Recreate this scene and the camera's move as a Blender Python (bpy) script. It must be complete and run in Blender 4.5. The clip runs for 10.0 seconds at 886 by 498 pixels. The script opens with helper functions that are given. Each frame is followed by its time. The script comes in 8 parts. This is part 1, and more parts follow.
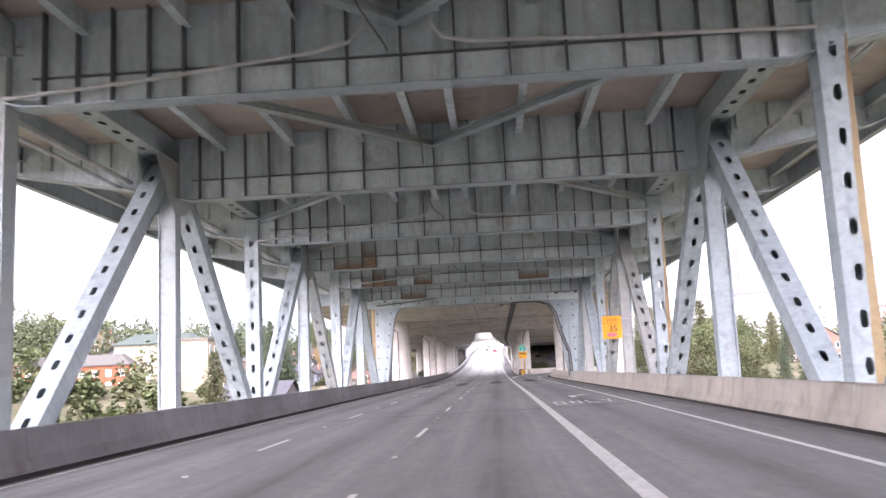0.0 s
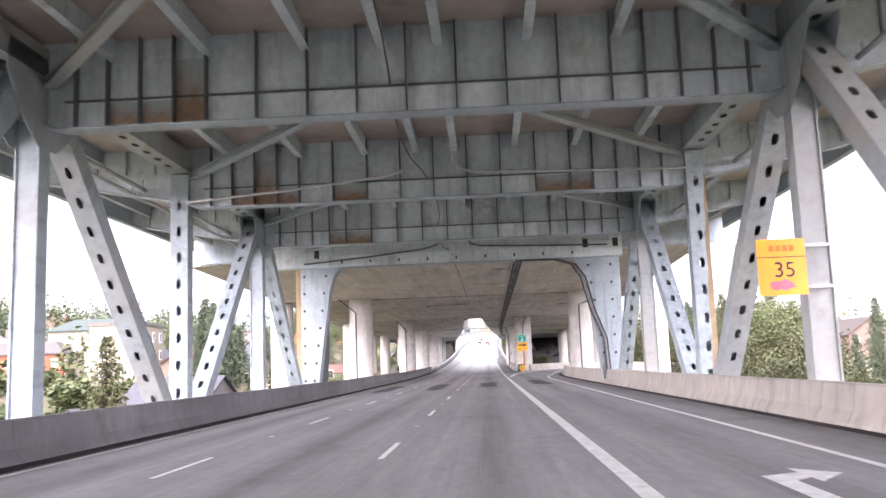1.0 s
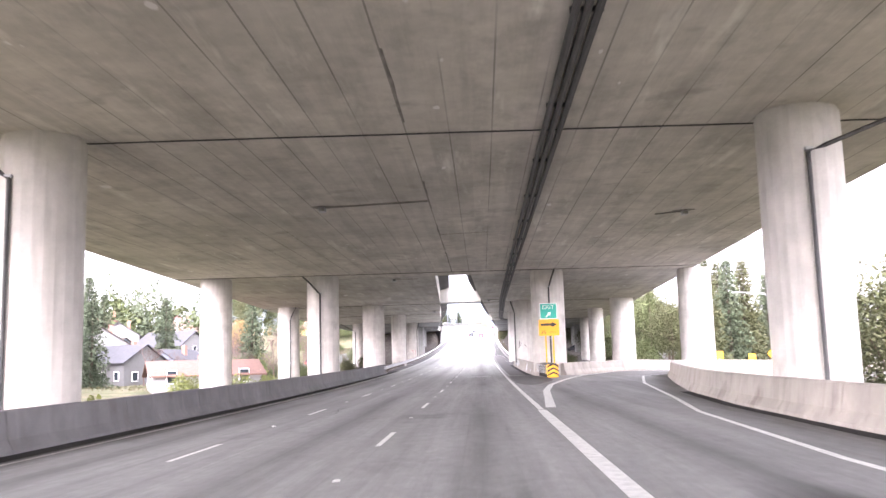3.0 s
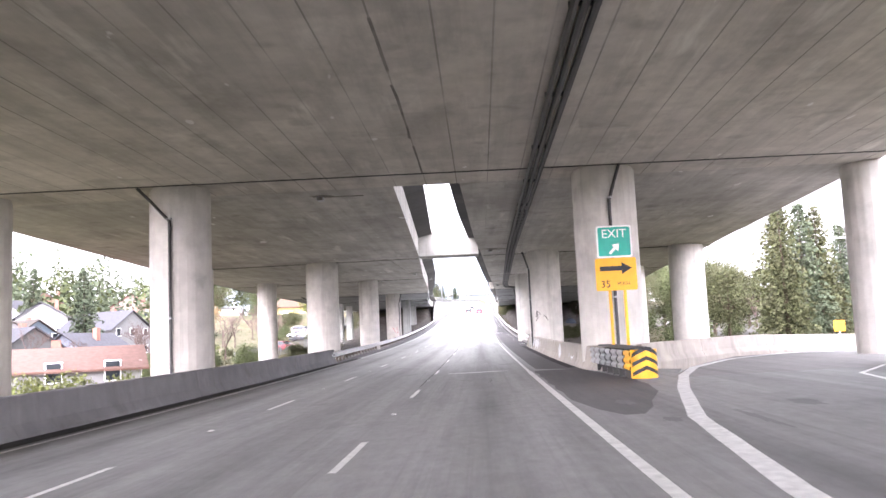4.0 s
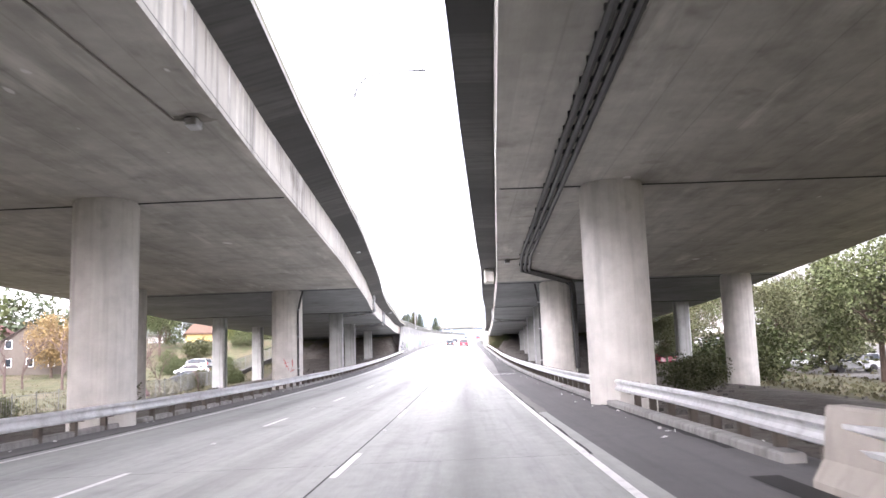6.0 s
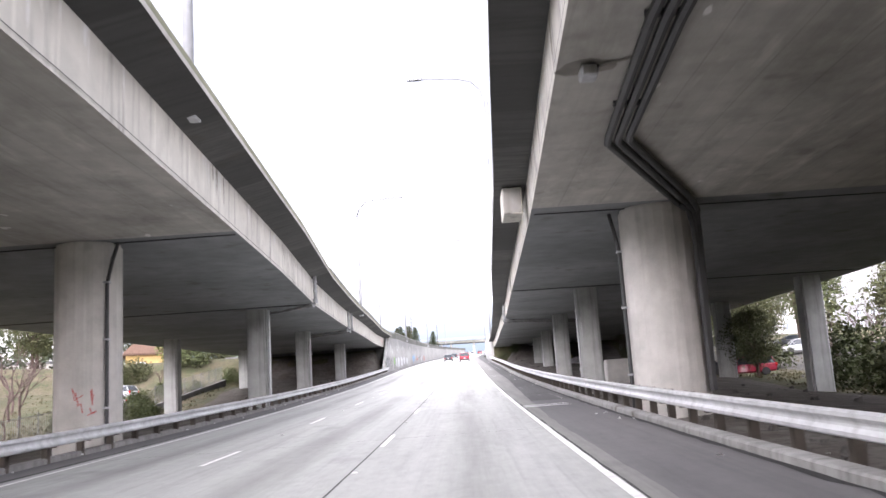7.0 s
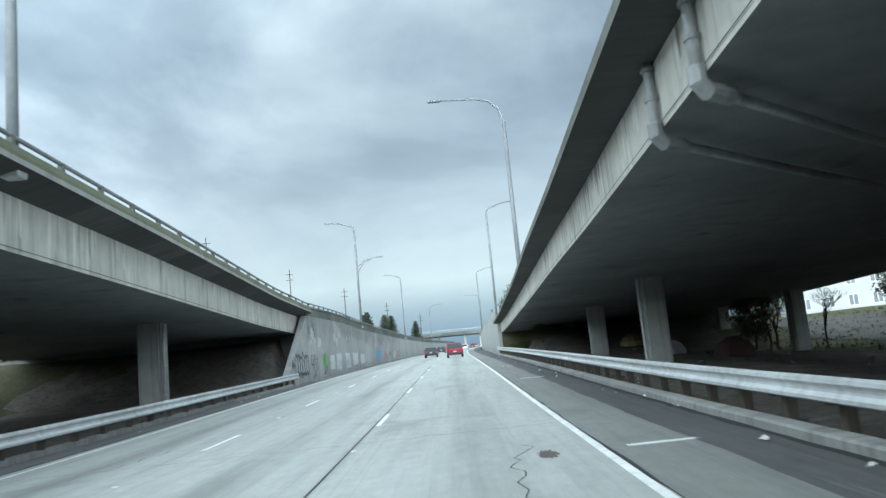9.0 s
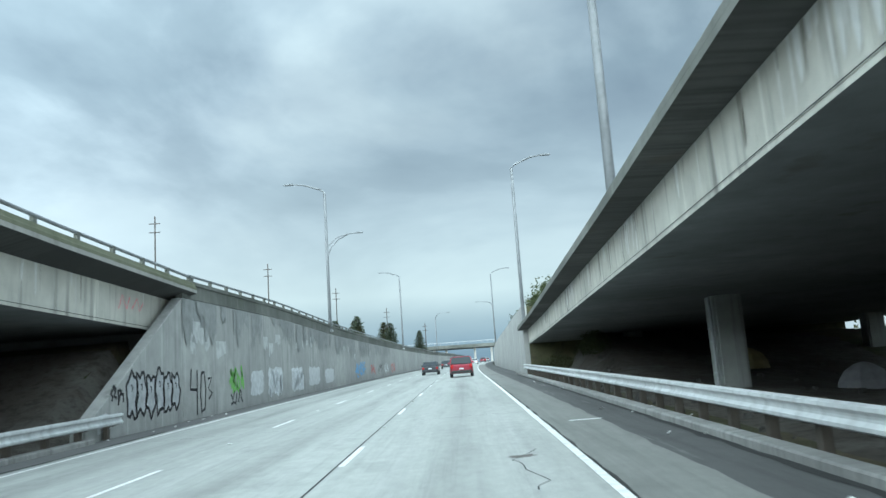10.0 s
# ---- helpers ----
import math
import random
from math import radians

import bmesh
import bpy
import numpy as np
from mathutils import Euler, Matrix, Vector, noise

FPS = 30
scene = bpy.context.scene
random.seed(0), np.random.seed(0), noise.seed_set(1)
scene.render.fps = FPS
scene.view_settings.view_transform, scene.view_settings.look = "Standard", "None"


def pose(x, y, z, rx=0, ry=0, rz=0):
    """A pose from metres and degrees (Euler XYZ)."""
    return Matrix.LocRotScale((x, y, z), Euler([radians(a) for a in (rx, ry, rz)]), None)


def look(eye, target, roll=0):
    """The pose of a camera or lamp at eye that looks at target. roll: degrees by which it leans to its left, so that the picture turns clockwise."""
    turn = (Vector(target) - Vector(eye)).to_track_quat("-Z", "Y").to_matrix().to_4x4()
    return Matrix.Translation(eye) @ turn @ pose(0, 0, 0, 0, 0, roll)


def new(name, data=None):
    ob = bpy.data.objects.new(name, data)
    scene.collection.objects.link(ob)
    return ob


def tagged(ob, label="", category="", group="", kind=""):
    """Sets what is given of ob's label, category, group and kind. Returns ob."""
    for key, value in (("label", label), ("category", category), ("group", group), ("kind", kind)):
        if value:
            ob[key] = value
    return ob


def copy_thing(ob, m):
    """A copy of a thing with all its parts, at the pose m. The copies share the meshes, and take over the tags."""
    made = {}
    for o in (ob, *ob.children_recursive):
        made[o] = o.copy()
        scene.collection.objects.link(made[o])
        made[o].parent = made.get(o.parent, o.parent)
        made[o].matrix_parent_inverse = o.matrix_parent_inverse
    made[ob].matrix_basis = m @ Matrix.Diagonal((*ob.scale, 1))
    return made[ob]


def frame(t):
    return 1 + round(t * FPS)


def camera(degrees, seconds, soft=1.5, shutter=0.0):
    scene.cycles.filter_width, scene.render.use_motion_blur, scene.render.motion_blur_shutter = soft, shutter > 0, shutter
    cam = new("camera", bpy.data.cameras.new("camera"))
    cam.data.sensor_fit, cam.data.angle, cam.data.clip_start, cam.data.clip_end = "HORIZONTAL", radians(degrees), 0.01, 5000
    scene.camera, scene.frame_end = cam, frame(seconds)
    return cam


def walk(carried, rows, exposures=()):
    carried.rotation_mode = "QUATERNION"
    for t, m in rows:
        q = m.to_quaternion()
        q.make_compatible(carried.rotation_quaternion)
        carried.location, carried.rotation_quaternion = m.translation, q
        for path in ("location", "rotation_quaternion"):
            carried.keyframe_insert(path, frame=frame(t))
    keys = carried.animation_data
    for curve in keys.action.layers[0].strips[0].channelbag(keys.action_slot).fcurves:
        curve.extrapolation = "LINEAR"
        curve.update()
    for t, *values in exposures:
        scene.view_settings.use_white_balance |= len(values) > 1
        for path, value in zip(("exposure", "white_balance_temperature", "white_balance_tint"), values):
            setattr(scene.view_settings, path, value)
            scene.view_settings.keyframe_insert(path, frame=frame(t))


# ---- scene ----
cam = camera(54.17, 10.0, shutter=0.1)
PATH = [
    (0, pose(0.059, 2.584, 1.615, 98.371, 2.697, 3.489)),
    (0.5, pose(0.041, 17.637, 1.740, 98.275, 2.218, 3.269)),
    (1, pose(0.022, 32.807, 1.895, 97.926, 2.081, 2.997)),
    (1.5, pose(0.017, 47.952, 1.930, 97.091, 2.107, 2.933)),
    (2, pose(0.088, 62.687, 2.069, 96.855, 1.712, 2.319)),
    (3.5, pose(0.096, 107.739, 2.403, 97.884, 1.605, 2.796)),
    (4, pose(-0.001, 122.727, 2.534, 96.233, 2.621, 2.495)),
    (4.5, pose(-0.015, 137.727, 2.597, 95.635, 2.409, 2.012)),
    (5, pose(0.038, 152.890, 2.840, 95.408, 2.670, 1.629)),
    (5.5, pose(-0.044, 167.708, 3.042, 96.977, 1.464, 1.403)),
    (7, pose(-0.032, 212.486, 4.029, 99.781, 3.602, 1.574)),
    (7.5, pose(-0.126, 227.807, 4.566, 99.747, 3.823, 1.566)),
    (8, pose(-0.122, 242.852, 5.106, 99.541, 4.576, 1.467)),
    (8.5, pose(-0.113, 257.954, 5.768, 99.385, 5.220, 1.232)),
    (9, pose(-0.067, 273.062, 6.464, 99.467, 5.402, 1.026)),
    (9.5, pose(0.010, 288.479, 7.305, 99.872, 4.710, 1.014)),
    (10, pose(0.145, 302.791, 8.116, 100.354, 3.852, 1.533)),
]

EXPOSURES = [
    (0.0, 2.7, 6400, 31), (1.0, 2.9, 6400, 31), (2.2, 3.2, 6450, 31), (3.4, 3.3, 6400, 29), (4.1, 3.12, 6350, 28), (4.7, 3.15, 6400, 29), (5.5, 2.9, 6400, 28), (7.0, 2.0, 6450, 25),
    (7.6, 1.4, 6250, 23), (8.2, 1.04, 6050, 14), (8.7, 0.82, 5680, 3), (10.0, 0.68, 5530, -5),
]
walk(cam, PATH, EXPOSURES)

# ---- world: overcast sky with broken cloud, soft sun ----
SUN_EL, SUN_AZ = radians(25), radians(200)
world = bpy.data.worlds.new("overcast_sky")
scene.world = world
world.use_nodes = True
wt = world.node_tree
wt.nodes.clear()


def wn(kind, **inputs):
    n = wt.nodes.new(kind)
    for key, v in inputs.items():
        n.inputs[key].default_value = v
    return n


def wmath(op, a, b=None, clamp=False):
    n = wt.nodes.new("ShaderNodeMath")
    n.operation, n.use_clamp = op, clamp
    for i, v in enumerate((a, b)):
        if v is None:
            continue
        if isinstance(v, (int, float)):
            n.inputs[i].default_value = v
        else:
            wt.links.new(v, n.inputs[i])
    return n.outputs[0]


def wramp(fac, stops):
    n = wt.nodes.new("ShaderNodeValToRGB")
    while len(n.color_ramp.elements) < len(stops):
        n.color_ramp.elements.new(0.5)
    for e, (p, c) in zip(n.color_ramp.elements, stops):
        e.position, e.color = p, (*c, 1)
    wt.links.new(fac, n.inputs[0])
    return n.outputs[0]


def wmix(fac, a, b):
    n = wt.nodes.new("ShaderNodeMix")
    n.data_type = "RGBA"
    for sock, v in ((n.inputs[0], fac), (n.inputs[6], a), (n.inputs[7], b)):
        if isinstance(v, (int, float)):
            sock.default_value = v
        elif isinstance(v, tuple):
            sock.default_value = (*v, 1)
        else:
            wt.links.new(v, sock)
    return n.outputs[2]


sky = wt.nodes.new("ShaderNodeTexSky")
sky.sky_type, sky.sun_disc = "NISHITA", False
sky.sun_elevation, sky.sun_rotation = SUN_EL, SUN_AZ
coord = wt.nodes.new("ShaderNodeTexCoord")
sep = wt.nodes.new("ShaderNodeSeparateXYZ")
wt.links.new(coord.outputs["Generated"], sep.inputs[0])
up = wmath("MAXIMUM", sep.outputs[2], 0.0)
den = wmath("ADD", up, 0.26)
flat = wt.nodes.new("ShaderNodeCombineXYZ")
wt.links.new(wmath("DIVIDE", sep.outputs[0], den), flat.inputs[0])
wt.links.new(wmath("DIVIDE", sep.outputs[1], den), flat.inputs[1])
cloud_a = wn("ShaderNodeTexNoise", Scale=1.25, Detail=7.0, Roughness=0.52, Distortion=0.35)
cloud_b = wn("ShaderNodeTexNoise", Scale=3.0, Detail=5.0, Roughness=0.5)
for n in (cloud_a, cloud_b):
    wt.links.new(flat.outputs[0], n.inputs["Vector"])
puff = wramp(cloud_a.outputs[0], [(0.36, (0.46, 0.51, 0.56)), (0.45, (0.60, 0.655, 0.70)), (0.50, (0.78, 0.83, 0.87)), (0.58, (1.04, 1.07, 1.07))])
fine = wramp(cloud_b.outputs[0], [(0.3, (0.76, 0.77, 0.79)), (0.7, (1.08, 1.08, 1.06))])
mul = wt.nodes.new("ShaderNodeMix")
mul.data_type, mul.blend_type = "RGBA", "MULTIPLY"
mul.inputs[0].default_value = 1.0
wt.links.new(puff, mul.inputs[6])
wt.links.new(fine, mul.inputs[7])
north = wramp(sep.outputs[1], [(0.90, (0, 0, 0)), (0.985, (1, 1, 1))])
low_side = wramp(up, [(0.0, (0.86, 0.92, 1.0)), (0.05, (1.08, 1.1, 1.14)), (0.12, (1.3, 1.3, 1.28)), (0.3, (1.15, 1.15, 1.15))])
low_north = wramp(up, [(0.0, (0.19, 0.30, 0.47)), (0.06, (0.24, 0.36, 0.54)), (0.095, (0.70, 0.78, 0.84)), (0.13, (1.42, 1.43, 1.34)), (0.2, (1.32, 1.33, 1.27)), (0.32, (1.0, 1.03, 1.03))])
low = wmix(north, low_side, low_north)
lowfac = wramp(up, [(0.0, (1, 1, 1)), (0.075, (0.9, 0.9, 0.9)), (0.16, (0.62, 0.62, 0.62)), (0.36, (0, 0, 0))])
cover = wmix(lowfac, mul.outputs[2], low)
scaled = wt.nodes.new("ShaderNodeMix")
scaled.data_type, scaled.blend_type = "RGBA", "MULTIPLY"
scaled.inputs[0].default_value = 1.0
wt.links.new(cover, scaled.inputs[6])
# thin cloud glows round the hidden sun and greys away from it
toward = wt.nodes.new("ShaderNodeVectorMath")
toward.operation = "DOT_PRODUCT"
wt.links.new(coord.outputs["Generated"], toward.inputs[0])
toward.inputs[1].default_value = (math.sin(SUN_AZ) * math.cos(SUN_EL), math.cos(SUN_AZ) * math.cos(SUN_EL), math.sin(SUN_EL))
glow = wmath("MULTIPLY_ADD", toward.outputs["Value"], 0.5)
glow.node.inputs[2].default_value = 0.5
wt.links.new(wramp(glow, [(0.0, (4.7, 4.7, 4.7)), (0.17, (4.75, 4.75, 4.75)), (0.4, (11, 11, 11)), (0.7, (19, 18.8, 18.5)), (0.88, (32, 31.5, 30.5)), (1.0, (48, 47, 45.5))]), scaled.inputs[7])
skymix = wmix(0.86, sky.outputs[0], scaled.outputs[2])
bg = wt.nodes.new("ShaderNodeBackground")
bg.inputs[1].default_value = 0.085
wt.links.new(skymix, bg.inputs[0])
wout = wt.nodes.new("ShaderNodeOutputWorld")
wt.links.new(bg.outputs[0], wout.inputs[0])

sun = new("sun", bpy.data.lights.new("sun", "SUN"))
sun.data.energy, sun.data.angle, sun.data.color = 0.75, radians(40), (1.0, 0.97, 0.92)
sun.matrix_world = look((math.sin(SUN_AZ) * 100, math.cos(SUN_AZ) * 100, math.tan(SUN_EL) * 100), (0, 0, 0))


# ---- materials ----
class Nodes:
    def __init__(self, name):
        self.m = bpy.data.materials.new(name)
        self.m.use_nodes = True
        self.t = self.m.node_tree
        self.b = self.t.nodes["Principled BSDF"]
        self.co = self.t.nodes.new("ShaderNodeTexCoord").outputs["Object"]

    def put(self, sock, v):
        if isinstance(v, (int, float)):
            sock.default_value = v
        elif isinstance(v, tuple):
            sock.default_value = (*v, 1) if len(sock.default_value) == 4 and len(v) == 3 else v
        else:
            self.t.links.new(v, sock)

    def math(self, op, a, b=0.0, clamp=False):
        n = self.t.nodes.new("ShaderNodeMath")
        n.operation, n.use_clamp = op, clamp
        self.put(n.inputs[0], a)
        self.put(n.inputs[1], b)
        return n.outputs[0]

    def noise(self, scale, detail=4.0, rough=0.55, stretch=(1, 1, 1), co=None):
        mp = self.t.nodes.new("ShaderNodeMapping")
        mp.inputs["Scale"].default_value = stretch
        self.t.links.new(co or self.co, mp.inputs[0])
        n = self.t.nodes.new("ShaderNodeTexNoise")
        n.inputs["Scale"].default_value, n.inputs["Detail"].default_value, n.inputs["Roughness"].default_value = scale, detail, rough
        self.t.links.new(mp.outputs[0], n.inputs["Vector"])
        return n.outputs[0]

    def step(self, fac, a, b):
        n = self.t.nodes.new("ShaderNodeMapRange")
        n.inputs[1].default_value, n.inputs[2].default_value = a, b
        self.t.links.new(fac, n.inputs[0])
        return n.outputs[0]

    def mix(self, fac, a, b, blend="MIX"):
        n = self.t.nodes.new("ShaderNodeMix")
        n.data_type, n.blend_type = "RGBA", blend
        self.put(n.inputs[0], fac)
        self.put(n.inputs[6], a)
        self.put(n.inputs[7], b)
        return n.outputs[2]

    def xyz(self):
        n = self.t.nodes.new("ShaderNodeSeparateXYZ")
        self.t.links.new(self.co, n.inputs[0])
        return n.outputs

    def rand(self):
        return self.t.nodes.new("ShaderNodeObjectInfo").outputs["Random"]

    def island(self):
        return self.t.nodes.new("ShaderNodeNewGeometry").outputs["Random Per Island"]

    def bump(self, height, strength=0.3, dist=0.02):
        n = self.t.nodes.new("ShaderNodeBump")
        n.inputs["Strength"].default_value, n.inputs["Distance"].default_value = strength, dist
        self.t.links.new(height, n.inputs["Height"])
        self.t.links.new(n.outputs[0], self.b.inputs["Normal"])

    def done(self, color, rough=0.8, metal=0.0, spec=0.4):
        self.put(self.b.inputs["Base Color"], color)
        self.put(self.b.inputs["Roughness"], rough)
        self.put(self.b.inputs["Metallic"], metal)
        self.b.inputs["Specular IOR Level"].default_value = spec
        return self.m


def concrete(name, light, dark, streak=0.5, boards=0.0, stain=(0.10, 0.085, 0.07), spots=0.3, lines=0.5, tone=0.0, across=0.0):
    n = Nodes(name)
    big = n.step(n.noise(0.16, 5), 0.35, 0.68)
    mid = n.step(n.noise(1.3, 6, 0.62), 0.32, 0.7)
    col = n.mix(big, light, dark)
    col = n.mix(n.math("MULTIPLY", mid, 0.45), col, tuple(0.62 * c for c in dark))
    if streak:
        run = n.step(n.noise(1.0, 5, 0.6, (2.3, 2.3, 0.16)), 0.53, 0.72)
        col = n.mix(n.math("MULTIPLY", run, streak), col, stain)
        pale = n.step(n.noise(1.0, 4, 0.6, (3.1, 3.1, 0.12), None), 0.60, 0.70)
        col = n.mix(n.math("MULTIPLY", pale, streak * 0.5), col, tuple(min(1, 1.45 * c) for c in light))
    if spots:
        dot = n.step(n.noise(0.75, 3, 0.5), 0.63, 0.72)
        col = n.mix(n.math("MULTIPLY", dot, spots), col, stain)
    if across:
        rib = n.step(n.noise(1.0, 5, 0.65, (0.35, 6.5, 0.35)), 0.46, 0.66)
        col = n.mix(n.math("MULTIPLY", rib, across), col, tuple(0.4 * c for c in dark))
    if tone:
        col = n.mix(n.math("MULTIPLY", n.rand(), tone), col, tuple(0.55 * c for c in dark))
    grain = n.noise(26, 4, 0.7)
    col = n.mix(0.25, col, n.mix(grain, (0.3, 0.3, 0.3), (1, 1, 1)), "MULTIPLY")
    h = n.math("ADD", n.math("MULTIPLY", grain, 0.25), n.math("MULTIPLY", mid, 0.5))
    if boards:
        x = n.xyz()
        wob = n.noise(0.3, 2, 0.5, (1, 0.15, 1))
        u = n.math("DIVIDE", n.math("ADD", x[0], n.math("MULTIPLY", wob, 0.06)), boards)
        fr = n.math("FRACT", u)
        line = n.math("LESS_THAN", n.math("ABSOLUTE", n.math("SUBTRACT", fr, 0.5)), 0.018)
        gone = n.step(n.noise(0.35, 3, 0.6, (1, 0.25, 1)), 0.34, 0.56)
        line = n.math("MULTIPLY", line, gone)
        cell = n.t.nodes.new("ShaderNodeTexWhiteNoise")
        cell.noise_dimensions = "2D"
        comb = n.t.nodes.new("ShaderNodeCombineXYZ")
        n.t.links.new(n.math("FLOOR", u), comb.inputs[0])
        n.t.links.new(n.math("FLOOR", n.math("DIVIDE", x[1], 7.3)), comb.inputs[1])
        n.t.links.new(comb.outputs[0], cell.inputs["Vector"])
        col = n.mix(n.math("MULTIPLY", cell.outputs["Value"], 0.22), col, tuple(0.5 * c for c in dark))
        along = n.step(n.noise(1.0, 5, 0.65, (1.6, 0.10, 1)), 0.45, 0.75)
        col = n.mix(n.math("MULTIPLY", along, 0.46), col, tuple(0.45 * c for c in dark))
        pale = n.step(n.noise(1.0, 4, 0.6, (1.1, 0.16, 1)), 0.60, 0.78)
        col = n.mix(n.math("MULTIPLY", pale, 0.6), col, tuple(min(0.85, 1.3 * c) for c in light))
        smear = n.step(n.noise(1.0, 6, 0.7, (0.5, 0.22, 1)), 0.5, 0.72)
        col = n.mix(n.math("MULTIPLY", smear, 0.55), col, tuple(0.4 * c for c in dark))
        chip = n.step(n.noise(1.0, 2, 0.5, (1.5, 0.6, 1)), 0.735, 0.75)
        col = n.mix(n.math("MULTIPLY", chip, 0.7), col, (0.75, 0.74, 0.72))
        col = n.mix(n.math("MULTIPLY", line, lines), col, (0.05, 0.046, 0.04))
        h = n.math("SUBTRACT", h, n.math("MULTIPLY", line, 1.5 * lines))
    n.bump(h, 0.35, 0.02)
    return n.done(col, 0.88, 0, 0.3)


def painted(name, a, b, rust=0.25, rough=0.5, metal=0.0, rustcol=(0.20, 0.09, 0.04), scale=1.0, tan=None):
    n = Nodes(name)
    off = n.math("MULTIPLY", n.rand(), 37.0)
    sh = n.t.nodes.new("ShaderNodeVectorMath")
    sh.operation = "ADD"
    n.t.links.new(n.co, sh.inputs[0])
    n.t.links.new(off, sh.inputs[1])
    co = sh.outputs[0]
    col = n.mix(n.step(n.noise(0.5 * scale, 5, co=co), 0.35, 0.66), a, b)
    col = n.mix(n.math("MULTIPLY", n.step(n.noise(5 * scale, 5, 0.65, co=co), 0.42, 0.7), 0.35), col, tuple(0.55 * c for c in b))
    run = n.step(n.noise(1.0, 5, 0.6, (3, 3, 0.25), co), 0.52, 0.72)
    col = n.mix(n.math("MULTIPLY", run, 0.5), col, tuple(0.45 * c for c in b))
    if tan:
        # a few members are weathered to tan
        old = n.math("MULTIPLY", n.step(n.rand(), 0.80, 0.92), n.step(n.noise(0.4, 4, 0.6, co=co), 0.3, 0.6))
        col = n.mix(n.math("MULTIPLY", old, 0.6), col, tan)
    if rust:
        r = n.step(n.noise(0.55 * scale, 6, 0.65, co=co), 0.60, 0.70)
        col = n.mix(n.math("MULTIPLY", r, rust), col, rustcol)
    h = n.noise(18 * scale, 4, 0.6, co=co)
    n.bump(h, 0.15, 0.01)
    return n.done(col, rough, metal)


def plain(name, c, rough=0.6, metal=0.0, var=0.25, scale=3.0):
    n = Nodes(name)
    col = n.mix(n.step(n.noise(scale, 5, 0.6), 0.35, 0.68), c, tuple(v * (1 - var) for v in c))
    col = n.mix(n.math("MULTIPLY", n.rand(), var * 0.5), col, tuple(v * 0.7 for v in c))
    return n.done(col, rough, metal)


def foliage(name, a, b, c):
    n = Nodes(name)
    col = n.mix(n.math("ADD", n.math("MULTIPLY", n.island(), 0.5), 0.2), a, b)
    col = n.mix(n.math("MULTIPLY", n.step(n.noise(0.7, 3), 0.4, 0.65), 0.6), col, c)
    col = n.mix(n.math("MULTIPLY", n.rand(), 0.35), col, tuple(0.5 * v for v in a))
    n.b.inputs["Transmission Weight"].default_value = 0.0
    return n.done(col, 0.7, 0, 0.25)


